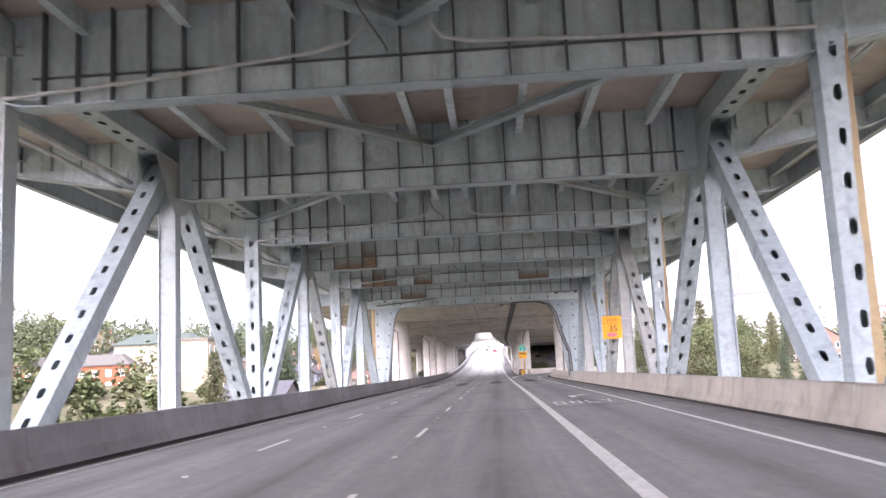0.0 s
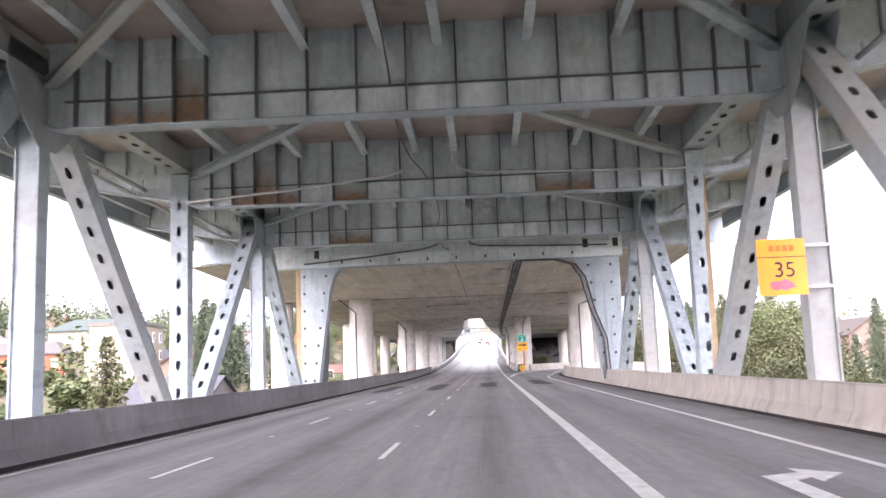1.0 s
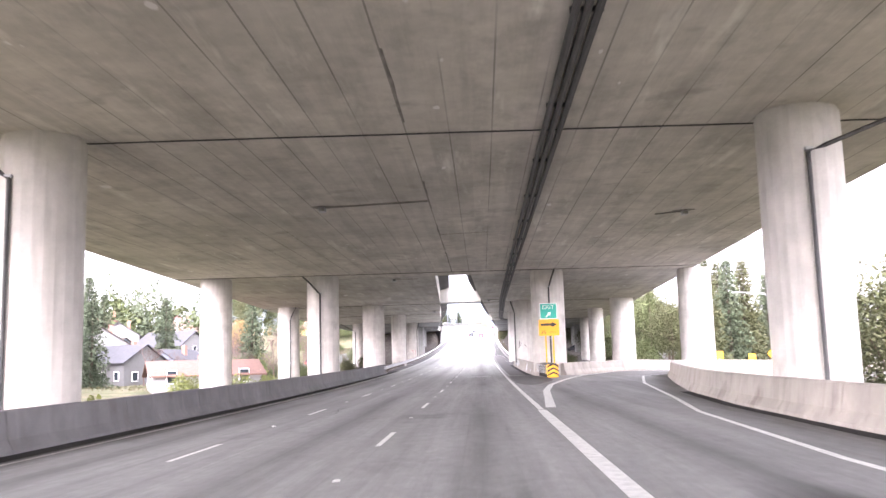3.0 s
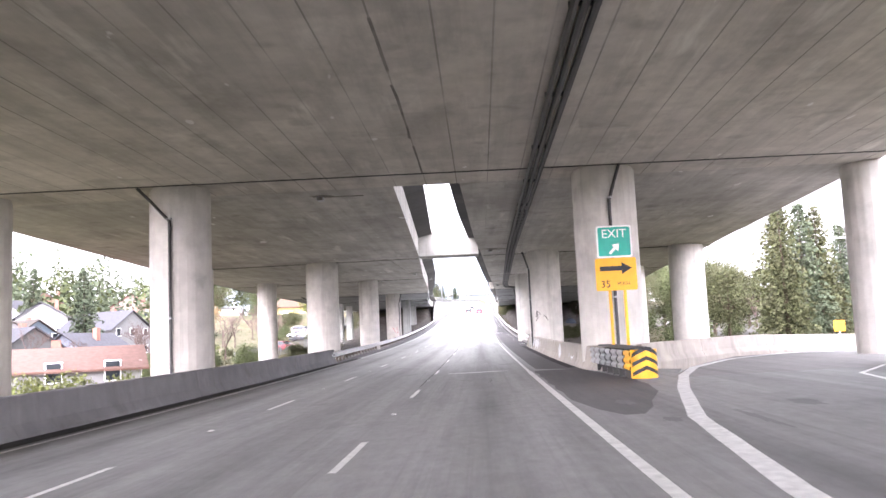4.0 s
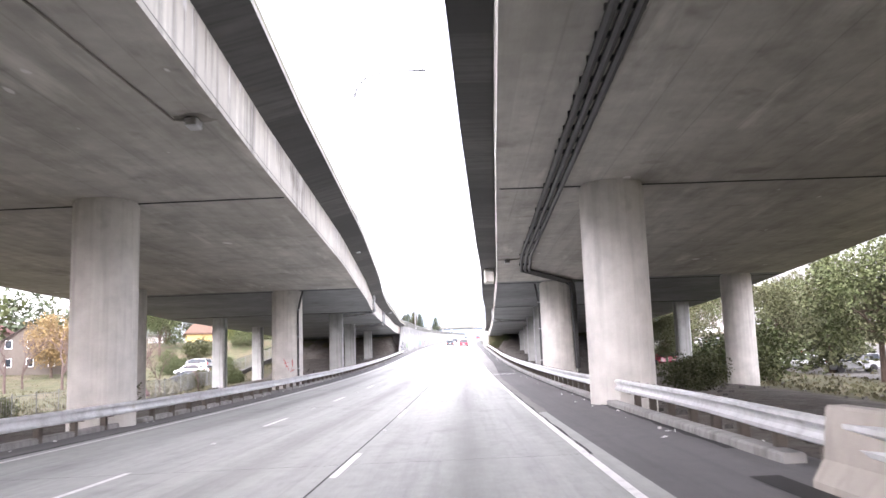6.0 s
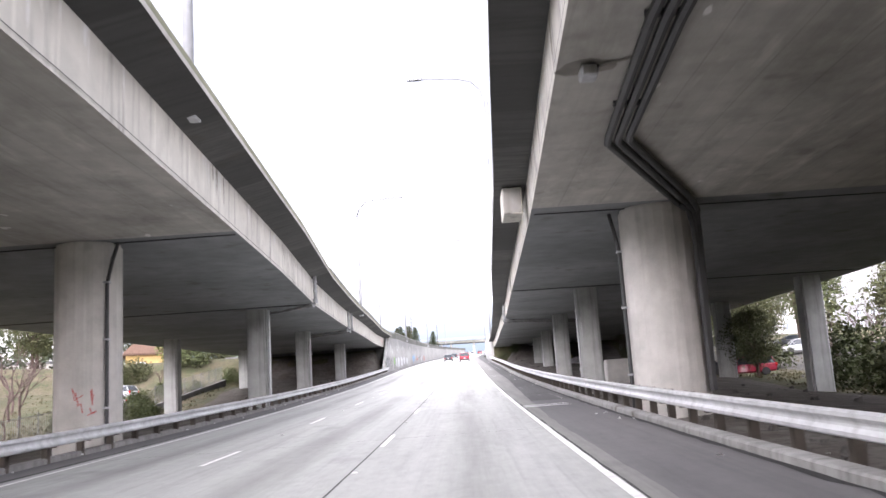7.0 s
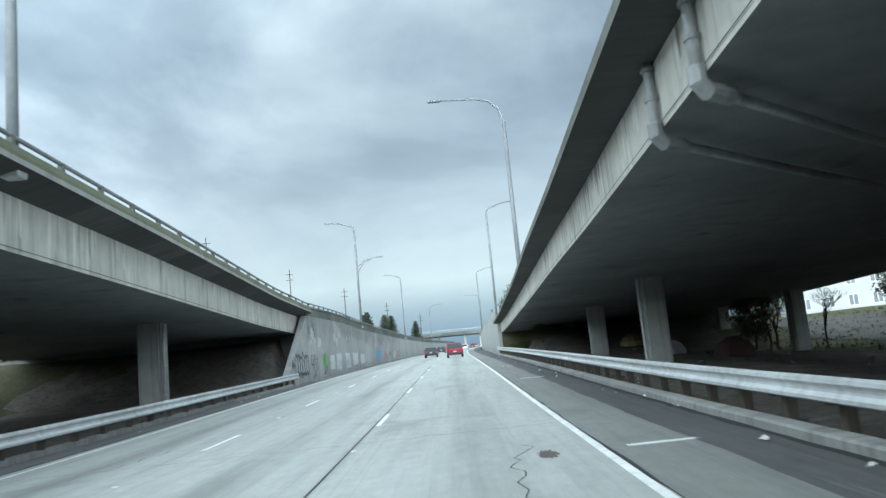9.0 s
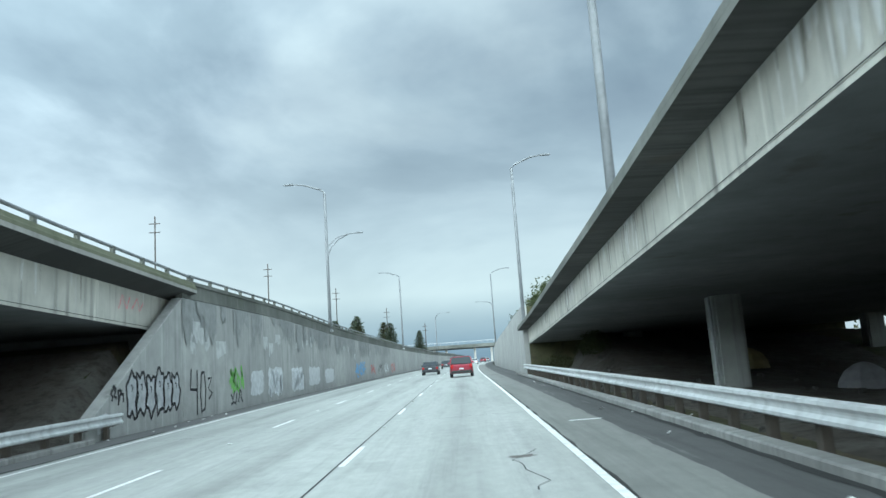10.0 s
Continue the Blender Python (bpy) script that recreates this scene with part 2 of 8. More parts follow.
def pavement(name, base, worn, dark, lanes=True, streaks=1.0, wet=None, dried=None, north=None):
    n = Nodes(name)
    x = n.xyz()
    bright, oily = tuple(1.3 * v for v in worn), tuple(0.55 * v for v in dark)
    if north:
        # the darker pavement tones near the bridge blend into paler ones further on
        far = n.step(n.math("ADD", x[1], n.math("MULTIPLY", n.noise(0.08, 4, 0.6), 24.0)), 148, 196)
        base, worn, dark = (n.mix(far, a, b) for a, b in zip((base, worn, dark), north))
    col = n.mix(n.step(n.noise(0.12, 5, 0.6, (1, 0.3, 1)), 0.36, 0.66), base, worn)
    if lanes:
        # lane width 3.5 with a dark oil band down the middle of each lane
        wob = n.math("MULTIPLY", n.noise(0.05, 2, 0.5, (0.2, 1, 1)), 0.5)
        u = n.math("FRACT", n.math("DIVIDE", n.math("ADD", n.math("ADD", x[0], 1.9 + 35.0), wob), 3.52))
        d = n.math("ABSOLUTE", n.math("SUBTRACT", u, 0.56))
        oil = n.math("SUBTRACT", 1.0, n.math("DIVIDE", d, 0.17), True)
        oil = n.math("MULTIPLY", oil, n.step(n.noise(0.22, 4, 0.6, (1, 0.25, 1)), 0.28, 0.62))
        col = n.mix(n.math("MULTIPLY", oil, 0.55), col, dark)
        tyre = n.math("SUBTRACT", 1.0, n.math("DIVIDE", n.math("ABSOLUTE", n.math("SUBTRACT", d, 0.27)), 0.09), True)
        col = n.mix(n.math("MULTIPLY", tyre, 0.22), col, bright)
    long = n.step(n.noise(1.0, 6, 0.65, (2.4, 0.10, 1)), 0.45, 0.78)
    col = n.mix(n.math("MULTIPLY", long, 0.42 * streaks), col, dark)
    thin = n.step(n.noise(1.0, 5, 0.7, (7.0, 0.05, 1)), 0.52, 0.74)
    col = n.mix(n.math("MULTIPLY", thin, 0.25 * streaks), col, dark)
    blot = n.step(n.noise(0.45, 5, 0.6, (1, 0.6, 1)), 0.60, 0.74)
    col = n.mix(n.math("MULTIPLY", blot, 0.38), col, dark)
    mottle = n.step(n.noise(4.5, 6, 0.72, (1, 0.45, 1)), 0.36, 0.66)
    col = n.mix(n.math("MULTIPLY", mottle, 0.22), col, dark)
    if dried:
        # pale silt left along the edges of dried puddles
        silt = n.step(n.noise(1.0, 6, 0.68, (2.6, 0.13, 1)), 0.58, 0.66)
        silt = n.math("MULTIPLY", silt, n.step(n.noise(1.0, 4, 0.6, (5.0, 0.4, 1)), 0.40, 0.58))
        col = n.mix(n.math("MULTIPLY", silt, 0.75), col, dried)
    if wet:
        # damp oily lane middles behind an expansion joint, ragged at both ends
        y0, y1 = wet
        rag = n.math("MULTIPLY", n.math("SUBTRACT", n.noise(1.0, 4, 0.6, (1.1, 0.10, 1)), 0.5), 9.0)
        yy = n.math("ADD", x[1], rag)
        span = n.math("MULTIPLY", n.step(yy, y0, y0 + 1.5), n.math("SUBTRACT", 1.0, n.step(yy, y1 - 2.5, y1)))
        side = n.math("ADD", d, n.math("MULTIPLY", n.math("SUBTRACT", n.noise(1.0, 3, 0.6, (1.6, 0.25, 1)), 0.5), 0.16))
        damp = n.math("MULTIPLY", span, n.math("SUBTRACT", 1.0, n.step(side, 0.12, 0.2)))
        col = n.mix(n.math("MULTIPLY", damp, 0.9), col, oily)
    grain = n.noise(38, 3, 0.7)
    col = n.mix(0.35, col, n.mix(grain, (0.35, 0.35, 0.35), (1.05, 1.05, 1.05)), "MULTIPLY")
    n.bump(grain, 0.25, 0.01)
    return n.done(col, 0.82, 0, 0.35)


M_SOFFIT = concrete("soffit_concrete", (0.71, 0.665, 0.59), (0.54, 0.505, 0.445), streak=0.0, boards=1.22, spots=0.25)
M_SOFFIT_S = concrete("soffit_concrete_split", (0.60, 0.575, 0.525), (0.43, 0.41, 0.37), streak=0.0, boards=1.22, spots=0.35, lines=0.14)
# darker, unboarded soffit copy with the underside's shade in its base colour
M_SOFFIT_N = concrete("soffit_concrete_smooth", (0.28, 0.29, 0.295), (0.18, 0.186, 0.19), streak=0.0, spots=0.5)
# near-black base colour paints in the shade under the deck edges
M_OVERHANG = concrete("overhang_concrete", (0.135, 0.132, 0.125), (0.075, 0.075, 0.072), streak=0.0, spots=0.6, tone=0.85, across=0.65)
M_FASCIA = concrete("fascia_concrete", (0.42, 0.41, 0.38), (0.30, 0.295, 0.275), streak=0.4, spots=0.3)
M_MOSSY = concrete("mossy_parapet_concrete", (0.225, 0.228, 0.165), (0.145, 0.152, 0.10), streak=0.45, stain=(0.09, 0.10, 0.055), spots=0.5)
M_EFFL = plain("efflorescence", (0.66, 0.66, 0.64), 0.85, var=0.2)
M_DRIP = plain("drip_stain", (0.30, 0.285, 0.25), 0.85, var=0.35)
M_COLUMN = concrete("column_concrete", (0.65, 0.63, 0.585), (0.50, 0.485, 0.45), streak=0.24, spots=0.22)
# grey-green concrete, its base colour also darkened because these columns stand backlit
M_COLUMN_N = concrete("square_column_concrete", (0.45, 0.46, 0.44), (0.33, 0.34, 0.325), streak=0.55, stain=(0.12, 0.12, 0.115), spots=0.35)
M_WEB = concrete("girder_concrete", (0.66, 0.645, 0.58), (0.52, 0.505, 0.455), streak=0.85, stain=(0.16, 0.15, 0.14), spots=0.1)
M_BARRIER = concrete("barrier_concrete", (0.49, 0.45, 0.40), (0.36, 0.335, 0.30), streak=0.35, spots=0.4)
M_BARRIER_D = concrete("barrier_concrete_sooty", (0.24, 0.24, 0.24), (0.15, 0.15, 0.15), streak=0.3, spots=0.4)
M_WALL = concrete("wall_concrete", (0.44, 0.44, 0.42), (0.33, 0.33, 0.32), streak=0.6, stain=(0.17, 0.17, 0.17), spots=0.2)
M_PARAPET = concrete("parapet_concrete", (0.20, 0.203, 0.185), (0.10, 0.104, 0.092), streak=0.5, stain=(0.10, 0.11, 0.08), spots=0.45)
M_DECKUNDER = concrete("deck_underside", (0.60, 0.52, 0.455), (0.45, 0.39, 0.345), streak=0.0, spots=0.3)
M_STEEL = painted("bridge_steel_paint", (0.385, 0.452, 0.478), (0.29, 0.345, 0.37), rust=0.22, tan=(0.33, 0.305, 0.255))
# beam copy, darker than the lower plates' to paint shade on upper webs
M_STEEL_D = painted("bridge_steel_beam", (0.60, 0.68, 0.705), (0.42, 0.49, 0.515), rust=0.4)
# palest copy of the beam paint, bounce light held in its base colour
M_STEEL_L = painted("bridge_steel_lit", (0.72, 0.795, 0.81), (0.52, 0.60, 0.62), rust=0.4)
# near-black copy of the steel paint, with shading put into the colour
M_STEEL_G = painted("bridge_steel_shade", (0.12, 0.135, 0.145), (0.08, 0.09, 0.10), rust=0.3)
M_OCHRE = painted("ochre_rust_stain", (0.34, 0.255, 0.13), (0.26, 0.175, 0.09), rust=0.6)


def rusted(name, paint_c, rust_a, rust_b, z0, z1):
    """Rust that climbs from a plate's lower edge and thins out upwards in ragged runs."""
    n = Nodes(name)
    up = n.step(n.xyz()[2], z0, z1)
    edge = n.math("MULTIPLY", n.math("SUBTRACT", n.noise(1.0, 5, 0.6, (2.2, 1, 0.9)), 0.5), 1.3)
    fac = n.math("SUBTRACT", 1.0, n.step(n.math("ADD", up, edge), 0.30, 1.0), True)
    col = n.mix(n.step(n.noise(3.0, 5, 0.65), 0.35, 0.68), rust_a, rust_b)
    col = n.mix(n.math("MULTIPLY", fac, 0.92), paint_c, col)
    n.bump(n.noise(20, 4, 0.6), 0.2, 0.01)
    return n.done(col, 0.75)


M_STEEL_RUST = rusted("bridge_steel_rusted", (0.36, 0.42, 0.44), (0.33, 0.20, 0.11), (0.20, 0.13, 0.085), 8.15, 9.85)
M_GALV = painted("galvanised_steel", (0.52, 0.53, 0.54), (0.38, 0.39, 0.40), rust=0.2, rough=0.45, metal=0.5)
M_RAIL = painted("guardrail_zinc", (0.66, 0.67, 0.67), (0.52, 0.53, 0.53), rust=0.2, rough=0.5, metal=0.15)
M_POLE = painted("lamp_pole_steel", (0.25, 0.26, 0.27), (0.19, 0.20, 0.21), rust=0.0, rough=0.6, metal=0.05)
M_DARK = plain("dark_conduit", (0.06, 0.06, 0.06), 0.6)
M_ROAD = pavement("bridge_deck_pavement", (0.275, 0.275, 0.272), (0.37, 0.37, 0.365), (0.07, 0.07, 0.07), streaks=0.85, wet=(87.5, 103), north=((0.40, 0.41, 0.388), (0.47, 0.48, 0.455), (0.14, 0.14, 0.135)))
M_RAMP = pavement("ramp_pavement", (0.30, 0.29, 0.28), (0.36, 0.35, 0.34), (0.09, 0.09, 0.09), False)
M_SHOULDER = pavement("shoulder_asphalt", (0.13, 0.128, 0.128), (0.185, 0.18, 0.178), (0.07, 0.07, 0.07), False)
# damp asphalt past y 246, darkened further to suit the exposure there
M_SHOULDER_N = pavement("damp_shoulder_asphalt", (0.085, 0.084, 0.084), (0.125, 0.122, 0.12), (0.035, 0.035, 0.035), False, 1.6, dried=(0.235, 0.235, 0.225))
M_STRIP = pavement("shoulder_concrete", (0.215, 0.215, 0.20), (0.26, 0.26, 0.245), (0.10, 0.10, 0.095), False, 1.2)
M_GRIME = pavement("gutter_grime", (0.026, 0.026, 0.026), (0.04, 0.039, 0.038), (0.014, 0.014, 0.014), False)
M_JOINT = plain("joint_sealant", (0.035, 0.035, 0.035), 0.7)
M_SEAM = plain("worn_seam", (0.27, 0.25, 0.22), 0.9, var=0.6, scale=0.9)
M_PAINT = plain("road_paint_white", (0.83, 0.83, 0.81), 0.6, var=0.32, scale=5.0)
def soil(name, a, b, c, d):
    n = Nodes(name)
    col = n.mix(n.step(n.noise(0.09, 6, 0.65), 0.38, 0.62), a, b)
    col = n.mix(n.step(n.noise(0.45, 6, 0.7), 0.45, 0.62), col, c)
    col = n.mix(n.math("MULTIPLY", n.step(n.noise(2.6, 5, 0.7), 0.48, 0.66), 0.7), col, d)
    g = n.noise(16, 4, 0.7)
    col = n.mix(0.5, col, n.mix(g, (0.3, 0.3, 0.3), (1.25, 1.25, 1.25)), "MULTIPLY")
    n.bump(n.math("ADD", g, n.noise(2.2, 5, 0.7)), 0.6, 0.08)
    return n.done(col, 0.95, 0, 0.15)


M_GRASS = soil("ground_cover", (0.09, 0.088, 0.048), (0.135, 0.112, 0.078), (0.062, 0.072, 0.036), (0.055, 0.048, 0.037))
M_SOIL_D = soil("damp_soil", (0.13, 0.115, 0.10), (0.09, 0.08, 0.07), (0.16, 0.15, 0.135), (0.05, 0.045, 0.04))
M_CURB = concrete("curb_concrete", (0.37, 0.365, 0.35), (0.24, 0.235, 0.225), streak=0.0, spots=0.8, across=0.5)


# ---- mesh helpers ----
def part(name, bm, material, parent=None, label="", smooth=False):
    me = bpy.data.meshes.new(name)
    if smooth:
        for f in bm.faces:
            f.smooth = True
    bm.to_mesh(me)
    bm.free()
    me.materials.append(material)
    ob = new(name, me)
    if parent is not None:
        ob.parent = parent
    if label:
        tagged(ob, label)
    return ob


def thing(name, m=None, label="", category="", group="", kind=""):
    ob = new(name)
    ob.empty_display_size = 0.2
    if m is not None:
        ob.matrix_basis = m
    return tagged(ob, label, category, group, kind)


def mesh_part(name, me, parent, m=None, label=""):
    ob = new(name, me)
    ob.parent = parent
    if m is not None:
        ob.matrix_basis = m
    if label:
        tagged(ob, label)
    return ob


def mesh_of(name, bm, material, smooth=False):
    me = bpy.data.meshes.new(name)
    if smooth:
        for f in bm.faces:
            f.smooth = True
    bm.to_mesh(me)
    bm.free()
    me.materials.append(material)
    return me


def box(bm, x0, x1, y0, y1, z0, z1):
    v = [bm.verts.new(p) for p in ((x0, y0, z0), (x1, y0, z0), (x1, y1, z0), (x0, y1, z0), (x0, y0, z1), (x1, y0, z1), (x1, y1, z1), (x0, y1, z1))]
    for f in ((3, 2, 1, 0), (4, 5, 6, 7), (0, 1, 5, 4), (1, 2, 6, 5), (2, 3, 7, 6), (3, 0, 4, 7)):
        bm.faces.new([v[i] for i in f])
    return v


def bevelled(bm, width, segments=1):
    bmesh.ops.bevel(bm, geom=bm.edges[:], offset=width, segments=segments, affect="EDGES", profile=0.5)


def sweep(bm, loops, closed=True, caps=True):
    """Loft a list of point loops."""
    rows = [[bm.verts.new(p) for p in lp] for lp in loops]
    n = len(rows[0])
    for a, b in zip(rows, rows[1:]):
        for i in range(n if closed else n - 1):
            j = (i + 1) % n
            bm.faces.new((a[i], a[j], b[j], b[i]))
    if caps and closed:
        bm.faces.new(rows[0][::-1])
        bm.faces.new(rows[-1])
    return rows


def tube(bm, points, radius, sides=8, taper=None):
    pts = [Vector(p) for p in points]
    loops = []
    for i, p in enumerate(pts):
        d = (pts[min(i + 1, len(pts) - 1)] - pts[max(i - 1, 0)]).normalized()
        ref = Vector((0, 0, 1)) if abs(d.z) < 0.9 else Vector((1, 0, 0))
        a = d.cross(ref).normalized()
        b = d.cross(a)
        r = radius if taper is None else radius + (taper - radius) * i / (len(pts) - 1)
        loops.append([p + a * (r * math.cos(2 * math.pi * k / sides)) + b * (r * math.sin(2 * math.pi * k / sides)) for k in range(sides)])
    sweep(bm, loops)


def normals(bm):
    bmesh.ops.recalc_face_normals(bm, faces=bm.faces[:])
    return bm


def lerp(y, table):
    if y <= table[0][0]:
        return table[0][1]
    for (a, u), (b, v) in zip(table, table[1:]):
        if y <= b:
            return u + (v - u) * (y - a) / (b - a)
    return table[-1][1]


def frange(a, b, step):
    n = max(1, round((b - a) / step))
    return [a + (b - a) * i / n for i in range(n + 1)]


# ---- the road's line: slope by stretch, gentle cross fall ----
GRADE = [(0, 0.0113), (60, 0.0059), (120, 0.0076), (180, 0.0191), (240, 0.0386), (300, 0.0582), (360, 0.0533), (700, 0.050)]
BANK = 0.0126


def zr(y):
    if y <= 0:
        return GRADE[0][1] * y
    z = 0.0
    for (a, u), (b, v) in zip(GRADE, GRADE[1:]):
        if y <= a:
            break
        e = min(y, b)
        z += (u + lerp(e, GRADE)) / 2 * (e - a)
    if y > GRADE[-1][0]:
        z += GRADE[-1][1] * (y - GRADE[-1][0])
    return z


def rz(x, y):
    return zr(y) + BANK * max(-12.0, min(x, 12.0))


SOFFIT = [(60, 8.87), (157, 8.9), (190, 8.85), (261, 9.65), (286, 10.35), (335, 11.65), (400, 13.3)]


def sof(y):
    return lerp(y, SOFFIT)


XL_OUT = [(86, -18.6), (118, -19.9), (160, -22.3), (182, -23.4), (219, -25.6), (250, -26.2), (288, -28.8), (340, -31.5), (400, -34)]
XL_IN = [(157, -3.2), (186, -4.2), (205, -5.2), (225, -5.95), (247, -7.2), (262, -8.3), (275, -9.05), (284, -9.5), (301, -10.15), (324, -11.2), (334, -11.3), (400, -11.6)]
XR_IN = [(157, -0.55), (174, -0.15), (186, 0.38), (205, 1.0), (225, 1.75), (239, 2.3), (252, 2.62), (262, 2.87), (281, 3.5), (297, 3.93), (308, 4.13), (322, 4.5), (357, 5.25), (420, 5.9)]
XR_OUT = [(86, 13.3), (115, 14.3), (140, 15.0), (160, 16.0), (182, 16.9), (212, 18.6), (262, 22.6), (288, 25), (320, 27.5), (360, 30), (420, 32)]


# ---- ground: one sheet, low beside the bridge, level with the road further on ----
def smooth(a, b, v):
    t = max(0.0, min(1.0, (v - a) / (b - a)))
    return t * t * (3 - 2 * t)


def ground_z(x, y):
    road = zr(y)
    near = -9.0 + (road - 0.35 + 9.0) * smooth(95, 188, y)
    z = near
    if x < -12:
        z -= 1.6 * smooth(-14, -30, x) * smooth(170, 200, y) * (1 - smooth(290, 330, y))
        z += 14 * smooth(-45, -240, x) + 24 * smooth(-240, -900, x)
        # bank under the abutment of the western deck
        if y > 318:
            z += (sof(y) - road + 0.2) * smooth(326.5, 336.5, y) * smooth(-10.6, -11.2, x)
    if x > 8:
        z -= 1.3 * smooth(9, 26, x) * smooth(170, 200, y)
        z += 12 * smooth(110, 420, x) + 22 * smooth(350, 1000, x)
        z += 1.4 * smooth(26, 40, x) * smooth(285, 320, y)
        if y > 330:
            z += (sof(y) - road + 1.2) * smooth(345, 372, y) * smooth(5.6, 7.5, x) * (1 - 0.6 * smooth(28, 38, x))
    z += 0.35 * noise.noise(Vector((x * 0.06, y * 0.06, 0))) * smooth(11, 16, abs(x + 1))
    return z


def build_ground():
    xs = sorted(set([-4000, -2500, -1500, -1000, -700, -500, -400] + [round(v, 2) for v in frange(-330, -60, 18)] + [round(v, 2) for v in frange(-56, -16, 4)]
                    + [-14, -12.6, -11.8, -11.2, -10.8, -10.5, -10.2, 4.4, 5.2, 6, 7, 8, 10, 12, 14] + [round(v, 2) for v in frange(16, 60, 4)] + [round(v, 2) for v in frange(66, 420, 18)] + [520, 700, 1000, 1500, 2500, 4000]))
    ys = sorted(set([-1500, -800, -400, -200, -120, -80] + [float(v) for v in range(-60, 320, 8)] + [320 + 1.5 * i for i in range(40)] + [384 + 10 * i for i in range(34)] + [740, 800, 900, 1100, 1400, 2000, 3000, 4500]))
    bm = bmesh.new()
    grid = [[bm.verts.new((x, y, ground_z(x, y))) for x in xs] for y in ys]
    for a, b in zip(grid, grid[1:]):
        for i in range(len(xs) - 1):
            bm.faces.new((a[i], a[i + 1], b[i + 1], b[i]))
    ob = part("ground", bm, M_GRASS, smooth=True)
    tagged(ob, "rough ground of winter grass and bare soil", "ground", kind="structure")


build_ground()

# ---- road surface ----
Y0, Y1 = -70.0, 720.0
RX = [(-100, 7.25), (112, 7.2), (126, 8.2), (134, 9.5), (147.9, 12.0), (148.0, 5.5), (152, 6.6), (155, 4.4), (720, 4.4)]


SHX = [(156, 2.1), (235, 2.1), (275, 2.95), (720, 3.0)]


def build_road():
    road = thing("road", None, "grey concrete carriageway with worn lane markings", "road", kind="structure")
    ys = sorted(set(frange(Y0, Y1, 4) + [112, 118, 122, 126, 130, 134, 138, 142, 147.9, 148.0, 150, 152, 155, 163]))
    loops = []
    for y in ys:
        lo, hi = (-9.1, lerp(y, RX)) if y < 156 else (-9.1, lerp(y, SHX))
        xs = [lo, -7, -5.35, -3.6, -1.9, 0, 1.75, hi - 0.05, hi]
        loops.append([(x, y, rz(x, y)) for x in xs] + [(hi, y, rz(hi, y) - 0.7), (lo, y, rz(lo, y) - 0.7)])
    for name, mt, pick in (("bridge_carriageway", M_ROAD, [lp for lp in loops if lp[0][1] <= 163]), ("carriageway", M_ROAD, [lp for lp in loops if lp[0][1] >= 162.9])):
        bm = bmesh.new()
        sweep(bm, pick)
        part(name, normals(bm), mt, road)
    # shoulders
    for name, fa, b, ya, yb, mt in (("shoulder", lambda y: -10.4, -9.1, Y0, Y1, M_SHOULDER), ("shoulder", lambda y: lerp(y, SHX), 4.6, 156, 246, M_SHOULDER), ("shoulder", lambda y: lerp(y, SHX), 4.6, 246, Y1, M_SHOULDER_N)):
        bm = bmesh.new()
        sweep(bm, [[(fa(y), y, rz(fa(y), y) - 0.006), (b, y, rz(b, y) - 0.006), (b, y, rz(b, y) - 0.7), (fa(y), y, rz(fa(y), y) - 0.7)] for y in frange(ya, yb, 4)])
        part(name, normals(bm), mt, road, "dark gritty asphalt shoulder")
    # ramp
    cuts = [((5.4, 147.9), (12.0, 147.9)), ((6.6, 151.5), (13.4, 149.6)), ((8.2, 155.0), (16, 150.6)), ((10.5, 159.6), (19, 151.8)), ((16, 165.4), (24, 153.5)), ((26, 171.5), (30, 156)), ((42, 177), (42, 160))]
    bm = bmesh.new()
    sweep(bm, [[(a[0] + (b[0] - a[0]) * i / 4, a[1] + (b[1] - a[1]) * i / 4, ramp_z(a[0] + (b[0] - a[0]) * i / 4, a[1] + (b[1] - a[1]) * i / 4)) for i in range(5)]
               + [(b[0], b[1], ramp_z(*b) - 0.7), (a[0], a[1], ramp_z(*a) - 0.7)] for a, b in cuts])
    part("exit_ramp", normals(bm), M_RAMP, road, "exit ramp curving away, patched and oil-stained")
    return road


def ramp_z(x, y):
    return rz(x, min(y, 156)) - 0.035 * max(0, x - 13)


ROAD = build_road()


def stripe(name, pts, width, lift=0.004, material=M_PAINT, label="", step=3.0):
    """A painted line on the road, along points (x, y)."""
    P = []
    for (x0, y0), (x1, y1) in zip(pts, pts[1:]):
        n = max(1, round(math.hypot(x1 - x0, y1 - y0) / step))
        P += [(x0 + (x1 - x0) * i / n, y0 + (y1 - y0) * i / n) for i in range(n)]
    P.append(pts[-1])
    bm = bmesh.new()
    rows = []
    for i, (x, y) in enumerate(P):
        dx, dy = P[min(i + 1, len(P) - 1)][0] - P[max(i - 1, 0)][0], P[min(i + 1, len(P) - 1)][1] - P[max(i - 1, 0)][1]
        d = math.hypot(dx, dy)
        w = width / 2 * (1 + 0.10 * noise.noise(Vector((x * 3, y * 0.7, 2))))
        nx, ny = dy / d * w, -dx / d * w
        zf = ramp_z if y > 147.9 and x > 5 else rz
        rows.append([bm.verts.new((x - nx, y - ny, zf(x - nx, y - ny) + lift)), bm.verts.new((x + nx, y + ny, zf(x + nx, y + ny) + lift))])
    for a, b in zip(rows, rows[1:]):
        bm.faces.new((a[0], a[1], b[1], b[0]))
    return part(name, bm, material, ROAD, label)


